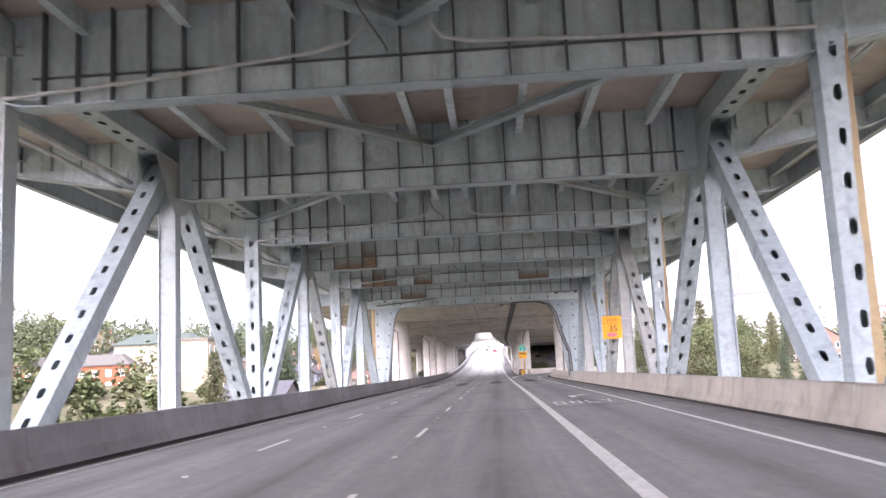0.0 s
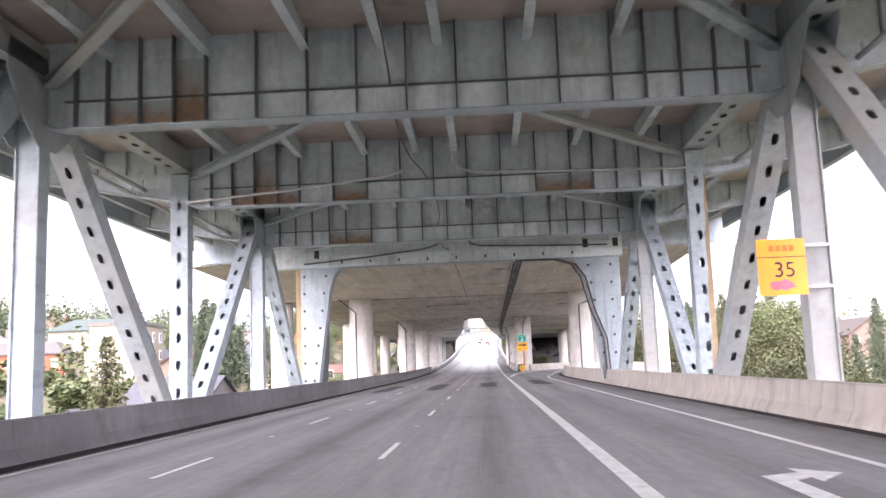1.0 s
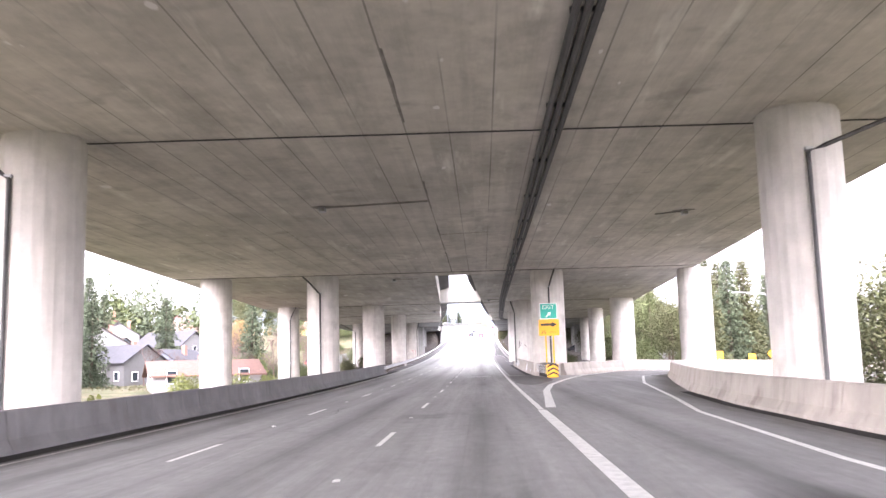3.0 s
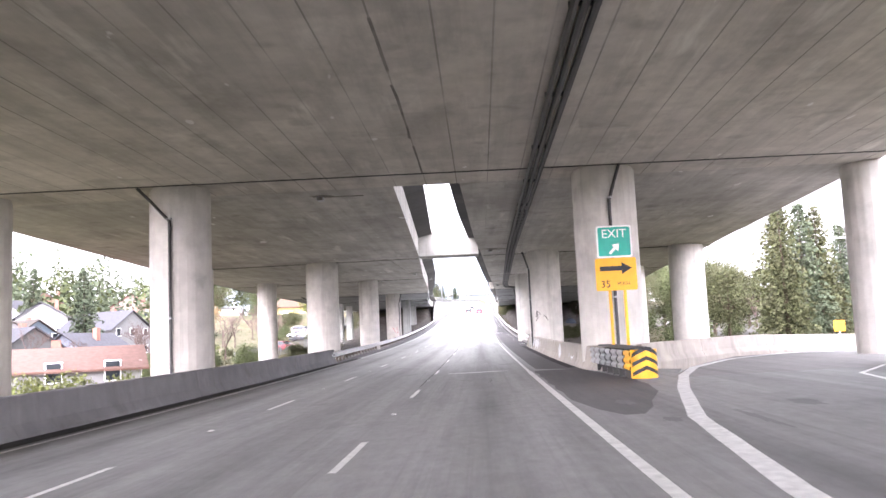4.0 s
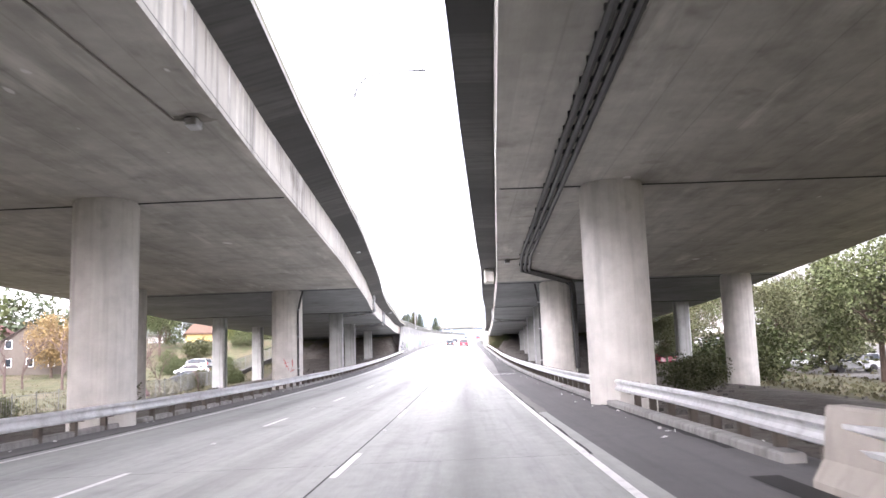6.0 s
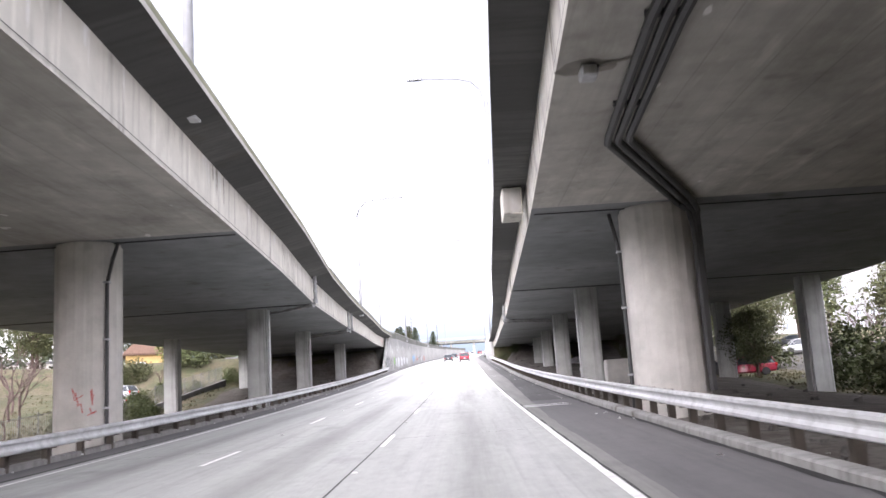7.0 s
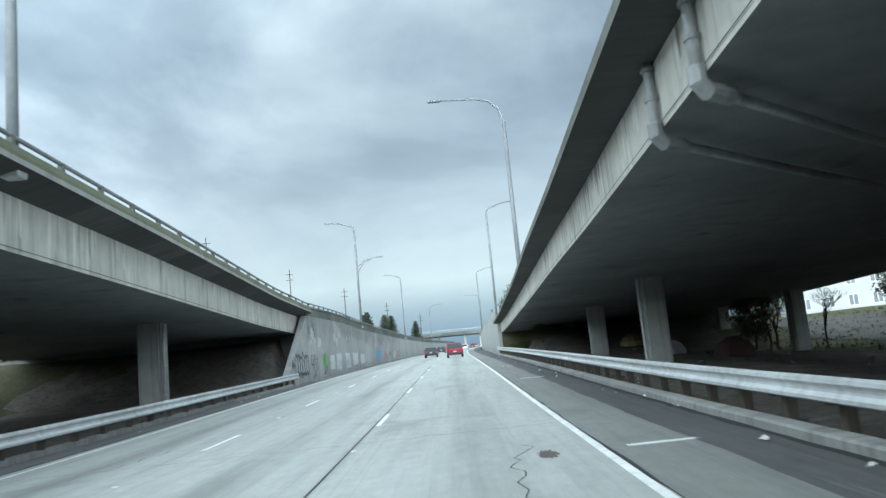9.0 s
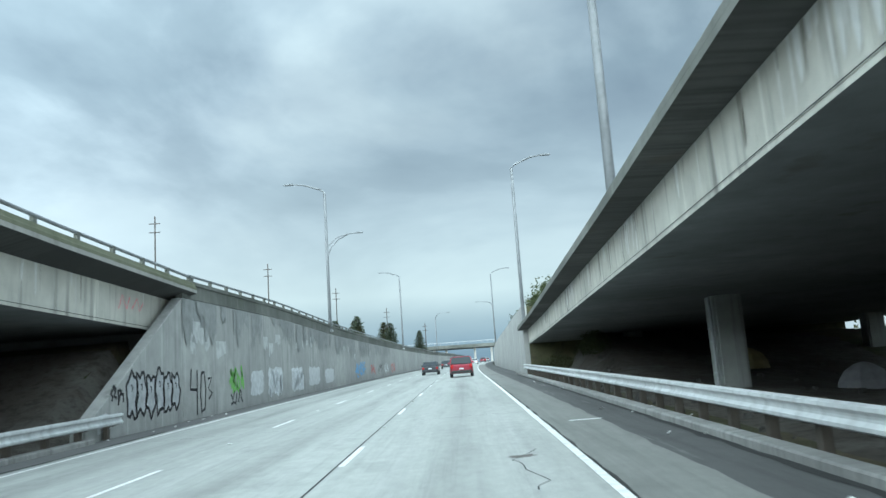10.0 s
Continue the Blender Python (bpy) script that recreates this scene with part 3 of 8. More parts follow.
stripe("gutter", [(-9.06, Y0), (-9.06, 186)], 0.66, 0.006, M_GRIME, "black gutter dirt at the barrier's foot")
stripe("gutter", [(3.5, 157), (3.42, 165), (3.42, 193)], 0.35, 0.006, M_GRIME, "black gutter dirt at the barrier's foot")
stripe("gutter", [(6.6, Y0), (6.6, 108), (6.85, 117), (7.55, 125.5)], 0.35, 0.006, M_GRIME, "black gutter dirt at the barrier's foot")
stripe("edge_line", [(-8.5, Y0), (-8.5, 150), (-8.78, 186), (-8.78, Y1)], 0.13)
stripe("exit_line", [(1.76, Y0), (1.76, 60), (1.76, 118)], 0.26)
stripe("edge_line", [(1.76, 118.2), (1.76, 156)], 0.17)
stripe("edge_line", [(1.76, 156.1), (1.76, Y1)], 0.12)
def ragged(name, x0, x1, ya, yb, wob, lift, material, label=""):
    """A strip of its own surface or dirt along the road with uneven long edges."""
    bm = bmesh.new()
    rows = []
    for y in frange(ya, yb, 0.8):
        a = x0 + wob * noise.noise(Vector((y * 0.9, 3, x0)))
        b = (x1(y) if callable(x1) else x1) + wob * noise.noise(Vector((y * 0.7, 8, x0)))
        rows.append([bm.verts.new((x, y, rz(x, y) + lift)) for x in (a, max(a + 0.005, b))])
    for p, q in zip(rows, rows[1:]):
        bm.faces.new((p[0], p[1], q[1], q[0]))
    return part(name, bm, material, ROAD, label)


ragged("shoulder_strip", 1.83, lambda y: lerp(y, SHX) + 0.05, 206, 480, 0.07, 0.002, M_STRIP, "grey weathered concrete strip beside the edge line")
ragged("dirt_seam", 1.83, 1.87, 196, 420, 0.05, 0.0045, M_GRIME, "black dirt along the edge line")
ragged("dirt_seam", 3.88, 4.03, 196, 366, 0.12, 0.0, M_GRIME, "black dirt at the curb's foot")
ragged("dirt_seam", -9.25, -9.12, 196, 330, 0.1, 0.0, M_GRIME, "black dirt along the western lane edge")


def gore_surface():
    bm = bmesh.new()
    rows = []
    for y in frange(138.5, 156, 1.25):
        a, b = 1.95 + 0.5 * max(0.0, 1 - (y - 138.5) / 3), lerp(y, [(138.5, 2.9), (144, 4.2), (148, 4.4), (152, 4.0), (156, 3.7)])
        rows.append([bm.verts.new((a + (b - a) * i / 3 + 0.05 * math.sin(y * 2.1 + i), y, rz(a + (b - a) * i / 3, y) + 0.003)) for i in range(4)])
    for p, q in zip(rows, rows[1:]):
        for i in range(3):
            bm.faces.new((p[i], p[i + 1], q[i + 1], q[i]))
    part("gore_asphalt", bm, M_SHOULDER, ROAD, "dark oil-stained asphalt in the gore")


gore_surface()
stripe("gore_line", [(2.1, 119), (2.85, 131), (3.55, 137.6), (4.8, 144), (5.9, 148.7), (7.1, 152.4), (8.2, 154.4), (9.8, 157.2), (12, 159.6), (16, 163.4)], 0.30, step=1.0)
stripe("edge_line", [(5.0, Y0), (5.0, 105), (5.5, 115), (6.4, 122), (7.9, 135.5), (9.7, 145.6), (11.6, 148.4), (15, 150.9)], 0.14, step=1.5)


def dashes():
    bm = bmesh.new()
    vs = [bm.verts.new(p) for p in ((-0.055, -1.5, 0), (0.052, -1.52, 0), (0.06, 0, 0), (0.053, 1.52, 0), (-0.056, 1.5, 0), (-0.052, 0.3, 0))]
    bm.faces.new(vs)
    me = mesh_of("lane_dash", bm, M_PAINT)
    bm = bmesh.new()
    box(bm, -0.05, 0.05, -0.05, 0.05, -0.01, 0.018)
    bevelled(bm, 0.012)
    dot = mesh_of("road_stud", bm, M_PAINT)
    for x, ph in ((-1.9, 0.55), (-5.35, 11.4)):
        for i in range(-5, 58):
            y = ph + 12.2225 * i
            if not Y0 + 3 < y < Y1 - 4:
                continue
            s = (rz(x, y + 1) - rz(x, y - 1)) / 2
            mesh_part("lane_dash", me, ROAD, pose(x, y, rz(x, y) + 0.005, math.degrees(math.atan(s)), -math.degrees(math.atan(BANK)), 0))
            yd = y + 6.1
            mesh_part("road_stud", dot, ROAD, pose(x, yd, rz(x, yd) + 0.004))


dashes()

# longitudinal joint beside the middle lane line, transverse joints of the bridge deck
stripe("pavement_joint", [(-1.98, 150), (-1.98, 480)], 0.035, 0.003, M_JOINT)
for yj in (-9.5, 33.5, 86.6):
    stripe("expansion_joint", [(-9.1, yj - 0.3), (7.0, yj + 0.3)], 0.16, 0.003, M_JOINT)
for yj in (196, 214, 233, 251.5, 270, 289, 307, 326, 345):
    stripe("pavement_joint", [(-9.0, yj), (1.7, yj + 0.05)], 0.02, 0.003, M_JOINT)


# ---- concrete barriers ----
def barrier_section(h=0.84):
    """Offsets (across, up): the foot towards the road at 0, the back at 0.46."""
    return [(0, 0), (0.0, 0.08), (0.13, 0.30), (0.20, h - 0.03), (0.23, h), (0.41, h), (0.44, h - 0.03), (0.46, 0), (0.46, -0.4), (0, -0.4)]


def barrier(name, pts, side, material, label, h=0.84, seg=6.1, zf=rz):
    """A run of cast segments along (x, y) points; side 1: the road lies to its left."""
    wall = thing(name, None, label, "barrier", kind="structure")
    P = []
    for (x0, y0), (x1, y1) in zip(pts, pts[1:]):
        n = max(1, round(math.hypot(x1 - x0, y1 - y0) / 0.6))
        P += [Vector((x0 + (x1 - x0) * i / n, y0 + (y1 - y0) * i / n)) for i in range(n)]
    P.append(Vector(pts[-1]))
    sec = barrier_section(h)
    per = max(2, round(seg / 0.6))
    for s in range(0, len(P) - 1, per):
        chunk = P[s:s + per + 1]
        if len(chunk) < 2:
            continue
        bm = bmesh.new()
        loops = []
        keep = [0, len(chunk) - 1] if abs(chunk[0].x - chunk[-1].x) < 0.15 else range(0, len(chunk))
        for i in keep:
            p = chunk[i].copy()
            d = (chunk[min(i + 1, len(chunk) - 1)] - chunk[max(i - 1, 0)]).normalized()
            if i == 0:
                p += d * 0.012
            if i == len(chunk) - 1:
                p -= d * 0.012
            nrm = Vector((d.y, -d.x)) * side
            loops.append([(p.x + nrm.x * a, p.y + nrm.y * a, zf(p.x, p.y) + u) for a, u in sec])
        sweep(bm, loops)
        part("barrier_segment", normals(bm), material, wall)
    return wall


barrier("barrier_west", [(-9.35, Y0), (-9.35, 179)], -1, M_BARRIER_D, "grey sooty concrete barrier along the bridge edge", 0.88)
barrier("barrier_east", [(6.75, Y0), (6.75, 108), (7.0, 117), (7.75, 125.5), (9.05, 134), (10.6, 143), (11.7, 148), (13.0, 149.6), (16.5, 151), (24, 153)], 1, M_BARRIER, "stained concrete barrier bending away along the exit ramp", 0.82, zf=ramp_z)
barrier("barrier_gore", [(4.1, 153.2), (3.72, 155.2), (3.6, 165), (3.6, 192)], 1, M_BARRIER, "stained concrete barrier with white overpainted patches", 0.86)
barrier("barrier_ramp", [(6.0, 154.6), (7.6, 157.2), (10.4, 161), (16, 166.5), (26, 172.5), (42, 178)], -1, M_BARRIER, "pale concrete barrier along the outside of the ramp", 0.82, zf=ramp_z)

# lower deck edge beams of the bridge and of the approach viaduct
for name, x0, x1, ya, yb in (("edge_beam", -10.9, -9.4, Y0, 186), ("edge_beam", 7.0, 8.3, Y0, 112)):
    bm = bmesh.new()
    sweep(bm, [[(x0, y, rz(x0, y) - 0.25), (x1, y, rz(x1, y) - 0.25), (x1, y, rz(x1, y) - 1.2), (x0, y, rz(x0, y) - 1.2)] for y in frange(ya, yb, 8)])
    part(name, normals(bm), M_BARRIER, ROAD)


# ---- steel bridge ----
TXL, TXR, MID = -11.15, 7.75, -1.7
PANEL = 10.67
POSTS = [74.75 - 2 * PANEL * i for i in range(7)]
HANGERS = [64.08 - 2 * PANEL * i for i in range(7)]
BEAM_Z0, BEAM_Z1, DECK_Z = 8.15, 10.45, 10.5


def perforated(bm, length, width, thick, pitch, hole_w, hole_l, lead=0.5):
    """A plate in the x-y plane, y along, with a row of rounded slots, thickness in z."""
    n = max(1, int((length - 2 * lead) / pitch))
    first = (length - n * pitch) / 2
    hw = width / 2

    def cell(y0, y1, hole):
        if not hole:
            box(bm, -hw, hw, y0, y1, -thick / 2, thick / 2)
            return
        c = (y0 + y1) / 2
        a, b = hole_w / 2, hole_l / 2
        ring = [(a, -b * 0.55), (a, b * 0.55), (a * 0.55, b), (-a * 0.55, b), (-a, b * 0.55), (-a, -b * 0.55), (-a * 0.55, -b), (a * 0.55, -b)]
        corner = {}
        for z, flip in ((thick / 2, False), (-thick / 2, True)):
            o4 = [bm.verts.new((x, y, z)) for x, y in ((hw, y0), (hw, y1), (-hw, y1), (-hw, y0))]
            rv = [bm.verts.new((x, c + y, z)) for x, y in ring]
            om = [o4[0], o4[1], o4[1], o4[2], o4[2], o4[3], o4[3], o4[0]]
            for i in range(8):
                j = (i + 1) % 8
                f = [om[i], om[j], rv[j], rv[i]]
                uniq = []
                for v in f:
                    if v not in uniq:
                        uniq.append(v)
                bm.faces.new(uniq[::-1] if flip else uniq)
            corner[flip] = (o4, rv)
        for i in range(8):
            j = (i + 1) % 8
            bm.faces.new((corner[False][1][i], corner[False][1][j], corner[True][1][j], corner[True][1][i]))
        for i, j in ((0, 1), (2, 3)):
            bm.faces.new((corner[True][0][i], corner[True][0][j], corner[False][0][j], corner[False][0][i]))

    cell(0, first, False)
    for i in range(n):
        cell(first + i * pitch, first + (i + 1) * pitch, True)
    cell(first + n * pitch, length, False)


def member_mesh(name, length, width=0.66, depth=0.56, pitch=0.98, hole_w=0.17, hole_l=0.36, both=True, material=None):
    """A box member along y: slotted cover plates above and below, solid webs at the sides set in under them."""
    bm = bmesh.new()
    for s in ((1, -1) if both else (-1,)):
        b2 = bmesh.new()
        perforated(b2, length, width, 0.025, pitch, hole_w, hole_l)
        me = bpy.data.meshes.new("t")
        b2.to_mesh(me)
        b2.free()
        me.transform(Matrix.Translation((0, 0, s * depth / 2)))
        bm.from_mesh(me)
        bpy.data.meshes.remove(me)
    for s in (1, -1):
        x = s * (width / 2 - 0.03)
        box(bm, x - 0.014, x + 0.014, 0.002, length - 0.002, -depth / 2 + 0.014, depth / 2 - 0.014)
    if not both:
        box(bm, -width / 2 + 0.05, width / 2 - 0.05, 0.01, length - 0.01, depth / 2 - 0.03, depth / 2)
    return mesh_of(name, bm, material or M_STEEL)


def along(p, q):
    """Pose with y along p to q, x kept level."""
    p, q = Vector(p), Vector(q)
    y = (q - p).normalized()
    x = y.cross(Vector((0, 0, 1)))
    x = Vector((1, 0, 0)) if x.length < 1e-4 else x.normalized()
    if x.x < 0:
        x = -x
    z = x.cross(y)
    return Matrix.Translation(p) @ Matrix((x, y, z)).transposed().to_4x4()


def h_post_mesh(length):
    bm = bmesh.new()
    sec = [(-0.31, -0.27), (-0.27, -0.27), (-0.27, -0.2), (0.27, -0.2), (0.27, -0.27), (0.31, -0.27), (0.31, 0.27), (0.27, 0.27), (0.27, 0.2), (-0.27, 0.2), (-0.27, 0.27), (-0.31, 0.27)]
    sweep(bm, [[(a, y, b) for a, b in sec] for y in (0, length)])
    return mesh_of("post", normals(bm), M_STEEL)


def gusset_mesh():
    bm = bmesh.new()
    prof = [(-1.9, 0.15), (-1.9, 0.95), (1.9, 0.95), (1.9, 0.15), (1.15, -0.85), (0.45, -1.35), (-0.45, -1.35), (-1.15, -0.85)]
    sweep(bm, [[(s, y, z) for y, z in prof] for s in (-0.014, 0.014)])
    return mesh_of("gusset_plate", normals(bm), M_STEEL)


ZT, ZB = 9.75, -0.7
diag_len = math.hypot(PANEL, ZT - ZB) - 0.3
DIAG = member_mesh("diagonal", diag_len)
HANG = member_mesh("hanger", 10.1)
CHORD = member_mesh("top_chord", PANEL * 2 - 0.03, 0.78, 0.80, 0.97, 0.2, 0.4, both=False)
POST = h_post_mesh(9.4)
GUSSET = gusset_mesh()


def truss(x, name, label, side):
    t = thing(name, pose(0, 0, 0), label, "bridge truss", group="bridge trusses")
    for y in POSTS:
        mesh_part("post", POST, t, along((x, y, ZB), (x, y, ZB + 9)))
        mesh_part("top_chord", CHORD, t, pose(x, y - PANEL + 0.015, 9.9))
        for s in (1, -1):
            top, bot = Vector((x, y + s * 0.42, ZT - 0.3)), Vector((x, y + s * PANEL, ZB - 0.25))
            if y + s * PANEL > 80:
                bot = Vector((x, 84.6, ZB + 0.4))
            mesh_part("diagonal", DIAG, t, along(bot, top))
            gx = x + s * 0.36
            mesh_part("gusset_plate", GUSSET, t, pose(gx, y, 9.05))
    for y in HANGERS:
        mesh_part("hanger", HANG, t, along((x, y, ZB), (x, y, ZB + 9)))
    if side > 0:
        for k, y in enumerate(HANGERS[:4]):
            r = random.Random(k + 40)
            bm = bmesh.new()
            rows = []
            for i in range(15):
                z = 0.4 + 8.2 * i / 14
                w = 0.09 + r.uniform(0.0, 0.05) + 0.16 * (i / 14) ** 2
                rows.append([bm.verts.new((x + w, y - 0.2965, z)), bm.verts.new((x + 0.329, y - 0.2965, z))])
            for a, b in zip(rows, rows[1:]):
                bm.faces.new((a[0], a[1], b[1], b[0]))
            part("rust_stain", bm, M_OCHRE, t, "ochre rust run down the hanger")
    bm = bmesh.new()
    box(bm, x - 0.35, x + 0.35, Y0, 85.0, ZB - 1.1, ZB - 0.35)
    part("bottom_chord", bm, M_STEEL, t)
    return t


truss(TXL, "bridge_truss", "pale blue-grey riveted steel truss with slotted members and rust runs", -1)
truss(TXR, "bridge_truss", "pale blue-grey riveted steel truss with slotted members and an ochre stain", 1)


# floor beams
def floor_beam_meshes():
    out = {}
    xl, xr = TXL, TXR
    ends = [(xl - 6.25, 9.75), (xl - 5.6, 9.42), (xl - 0.5, BEAM_Z0 + 0.35), (xl + 0.8, BEAM_Z0), (xr - 0.8, BEAM_Z0), (xr + 0.5, BEAM_Z0 + 0.35), (xr + 5.6, 9.42), (xr + 6.25, 9.75)]
    bm = bmesh.new()
    prof = ends + [(xr + 6.25, BEAM_Z1), (xl - 6.25, BEAM_Z1)]
    sweep(bm, [[(x, s, z) for x, z in prof] for s in (-0.012, 0.012)])
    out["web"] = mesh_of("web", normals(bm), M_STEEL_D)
    bm = bmesh.new()
    sweep(bm, [[(x, -0.28, z - 0.02), (x, 0.28, z - 0.02), (x, 0.28, z + 0.02), (x, -0.28, z + 0.02)] for x, z in ends])
    out["bottom_flange"] = mesh_of("bottom_flange", normals(bm), M_STEEL)
    # stiffeners take the near-black copy, so their shading is painted on
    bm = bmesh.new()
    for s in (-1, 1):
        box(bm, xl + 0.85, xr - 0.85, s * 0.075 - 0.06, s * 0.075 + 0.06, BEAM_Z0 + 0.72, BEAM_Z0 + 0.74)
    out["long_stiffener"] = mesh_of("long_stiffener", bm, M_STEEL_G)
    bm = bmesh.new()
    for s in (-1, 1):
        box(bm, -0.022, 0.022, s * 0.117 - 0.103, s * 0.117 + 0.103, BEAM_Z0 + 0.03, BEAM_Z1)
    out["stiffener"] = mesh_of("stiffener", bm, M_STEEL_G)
    bm = bmesh.new()
    for s in (-1, 1):
        box(bm, -0.012, 0.012, s * 0.087 - 0.073, s * 0.087 + 0.073, 9.55, BEAM_Z1)
    out["bracket_stiffener"] = mesh_of("stiffener", bm, M_STEEL)
    # paler lower plates between stiffeners, road bounce light put into their colour
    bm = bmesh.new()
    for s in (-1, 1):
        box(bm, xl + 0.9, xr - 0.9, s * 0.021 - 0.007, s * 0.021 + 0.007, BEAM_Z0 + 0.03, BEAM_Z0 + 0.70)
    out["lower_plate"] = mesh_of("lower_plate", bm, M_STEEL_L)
    bm = bmesh.new()
    box(bm, -0.505, 0.505, -0.036, -0.030, BEAM_Z0 + 0.04, BEAM_Z0 + 1.7)
    out["rust_panel"] = mesh_of("rust_panel", bm, M_STEEL_RUST)
    return out


FB = floor_beam_meshes()
RIBS = [MID - d for d in (8.3, 7.5, 6.67, 5.82, 5.0, 3.73, 2.46, 1.23)] + [MID + d for d in (0, 1.23, 2.46, 3.73, 5.0, 5.82, 6.67, 7.5, 8.3)]
for y in sorted(POSTS + HANGERS):
    if y < Y0 + 10:
        continue
    b = thing("floor_beam", pose(0, y, 0), "deep blue-grey plate girder with vertical stiffeners under the upper deck", "floor beam", group="floor beams of the upper deck")
    for key in ("web", "bottom_flange", "long_stiffener", "lower_plate"):
        mesh_part(key, FB[key], b)
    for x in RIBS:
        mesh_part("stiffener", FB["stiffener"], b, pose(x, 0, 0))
    for i in range(5):
        for x in (TXL - 1.0 - i * 1.1, TXR + 1.0 + i * 1.1):
            mesh_part("stiffener", FB["bracket_stiffener"], b, pose(x, 0, 0))
    for yy, i, tall in ((53.4, 3, 1), (53.4, 2, 0), (53.4, 1, 0), (64.1, 1, 0), (64.1, 2, 1), (64.1, 3, 0), (64.1, 5, 0), (64.1, 11, 0), (64.1, 12, 0), (74.75, 4, 0), (74.75, 3, 0)):
        if abs(y - yy) < 1:
            rust = mesh_part("rust_panel", FB["rust_panel"], b, pose((RIBS[i] + RIBS[i + 1]) / 2, 0, 0 if tall else BEAM_Z0 * 0.62 + 0.02), "brown rust-stained web panel")
            rust.scale = ((RIBS[i + 1] - RIBS[i] - 0.05) / 1.01, 1, 1 if tall else 0.38)


# upper deck slab with stringers and edge girders
def upper_deck():
    d = thing("upper_deck", None, "brown-stained concrete upper deck slab on steel stringers", "bridge deck", kind="structure")
    bm = bmesh.new()
    box(bm, TXL - 7.0, TXR + 7.0, Y0, 86.15, DECK_Z, DECK_Z + 0.25)
    part("slab", bm, M_DECKUNDER, d)
    def ibeam(x, h, w, z1, ya, yb, material):
        bm = bmesh.new()
        box(bm, x - w / 2, x + w / 2, ya, yb, z1 - h, z1 - h + 0.03)
        box(bm, x - 0.012, x + 0.012, ya + 0.002, yb - 0.002, z1 - h + 0.03, z1 - 0.004)
        return part("stringer", bm, material, d)
    for x in (-9.1, -6.65, -4.2, -2.3, -0.9, 1.3, 3.5, 5.75):
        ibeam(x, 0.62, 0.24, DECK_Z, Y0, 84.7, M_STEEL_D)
    for x in (TXL - 3.0, TXL - 5.4, TXR + 3.0, TXR + 5.4):
        ibeam(x, 0.55, 0.22, DECK_Z, Y0, 84.7, M_STEEL)
    for x, s in ((TXL - 6.6, -1), (TXR + 6.6, 1)):
        ibeam(x, 0.85, 0.3, DECK_Z, Y0, 84.7, M_STEEL)
    for x in (TXL - 6.95, TXR + 6.95):
        bm = bmesh.new()
        box(bm, x - 0.15, x + 0.15, Y0, 84.8, DECK_Z + 0.252, DECK_Z + 1.0)
        part("curb_wall", bm, M_BARRIER, d)
    return d


UPPER = upper_deck()


# lateral bracing between nodes: diamond pattern
def bracing():
    L = math.hypot(PANEL - 0.3, 9.1)
    bm = bmesh.new()
    sec = [(-0.16, 0.012), (-0.16, -0.012), (-0.012, -0.012), (-0.012, -0.2), (-0.16, -0.2), (-0.16, -0.225), (0.16, -0.225), (0.16, -0.2), (0.012, -0.2), (0.012, -0.012), (0.16, -0.012), (0.16, 0.012)]
    sweep(bm, [[(a, y, b) for a, b in sec] for y in (0, L)])
    me = mesh_of("brace", normals(bm), M_STEEL)
    nodes = sorted(POSTS + HANGERS + [84.7])
    for ya, yb in zip(nodes, nodes[1:]):
        b = thing("lateral_bracing", pose(0, 0, 9.5), "grey steel diagonal bracing under the upper deck", "bracing", group="lateral bracing")
        apex, foot = (ya + 0.3, yb) if ya > 30 else (yb - 0.3, ya)
        for x in (TXL + 0.4, TXR - 0.4):
            mesh_part("brace", me, b, along((MID, apex, 0), (x, foot, 0)))


bracing()


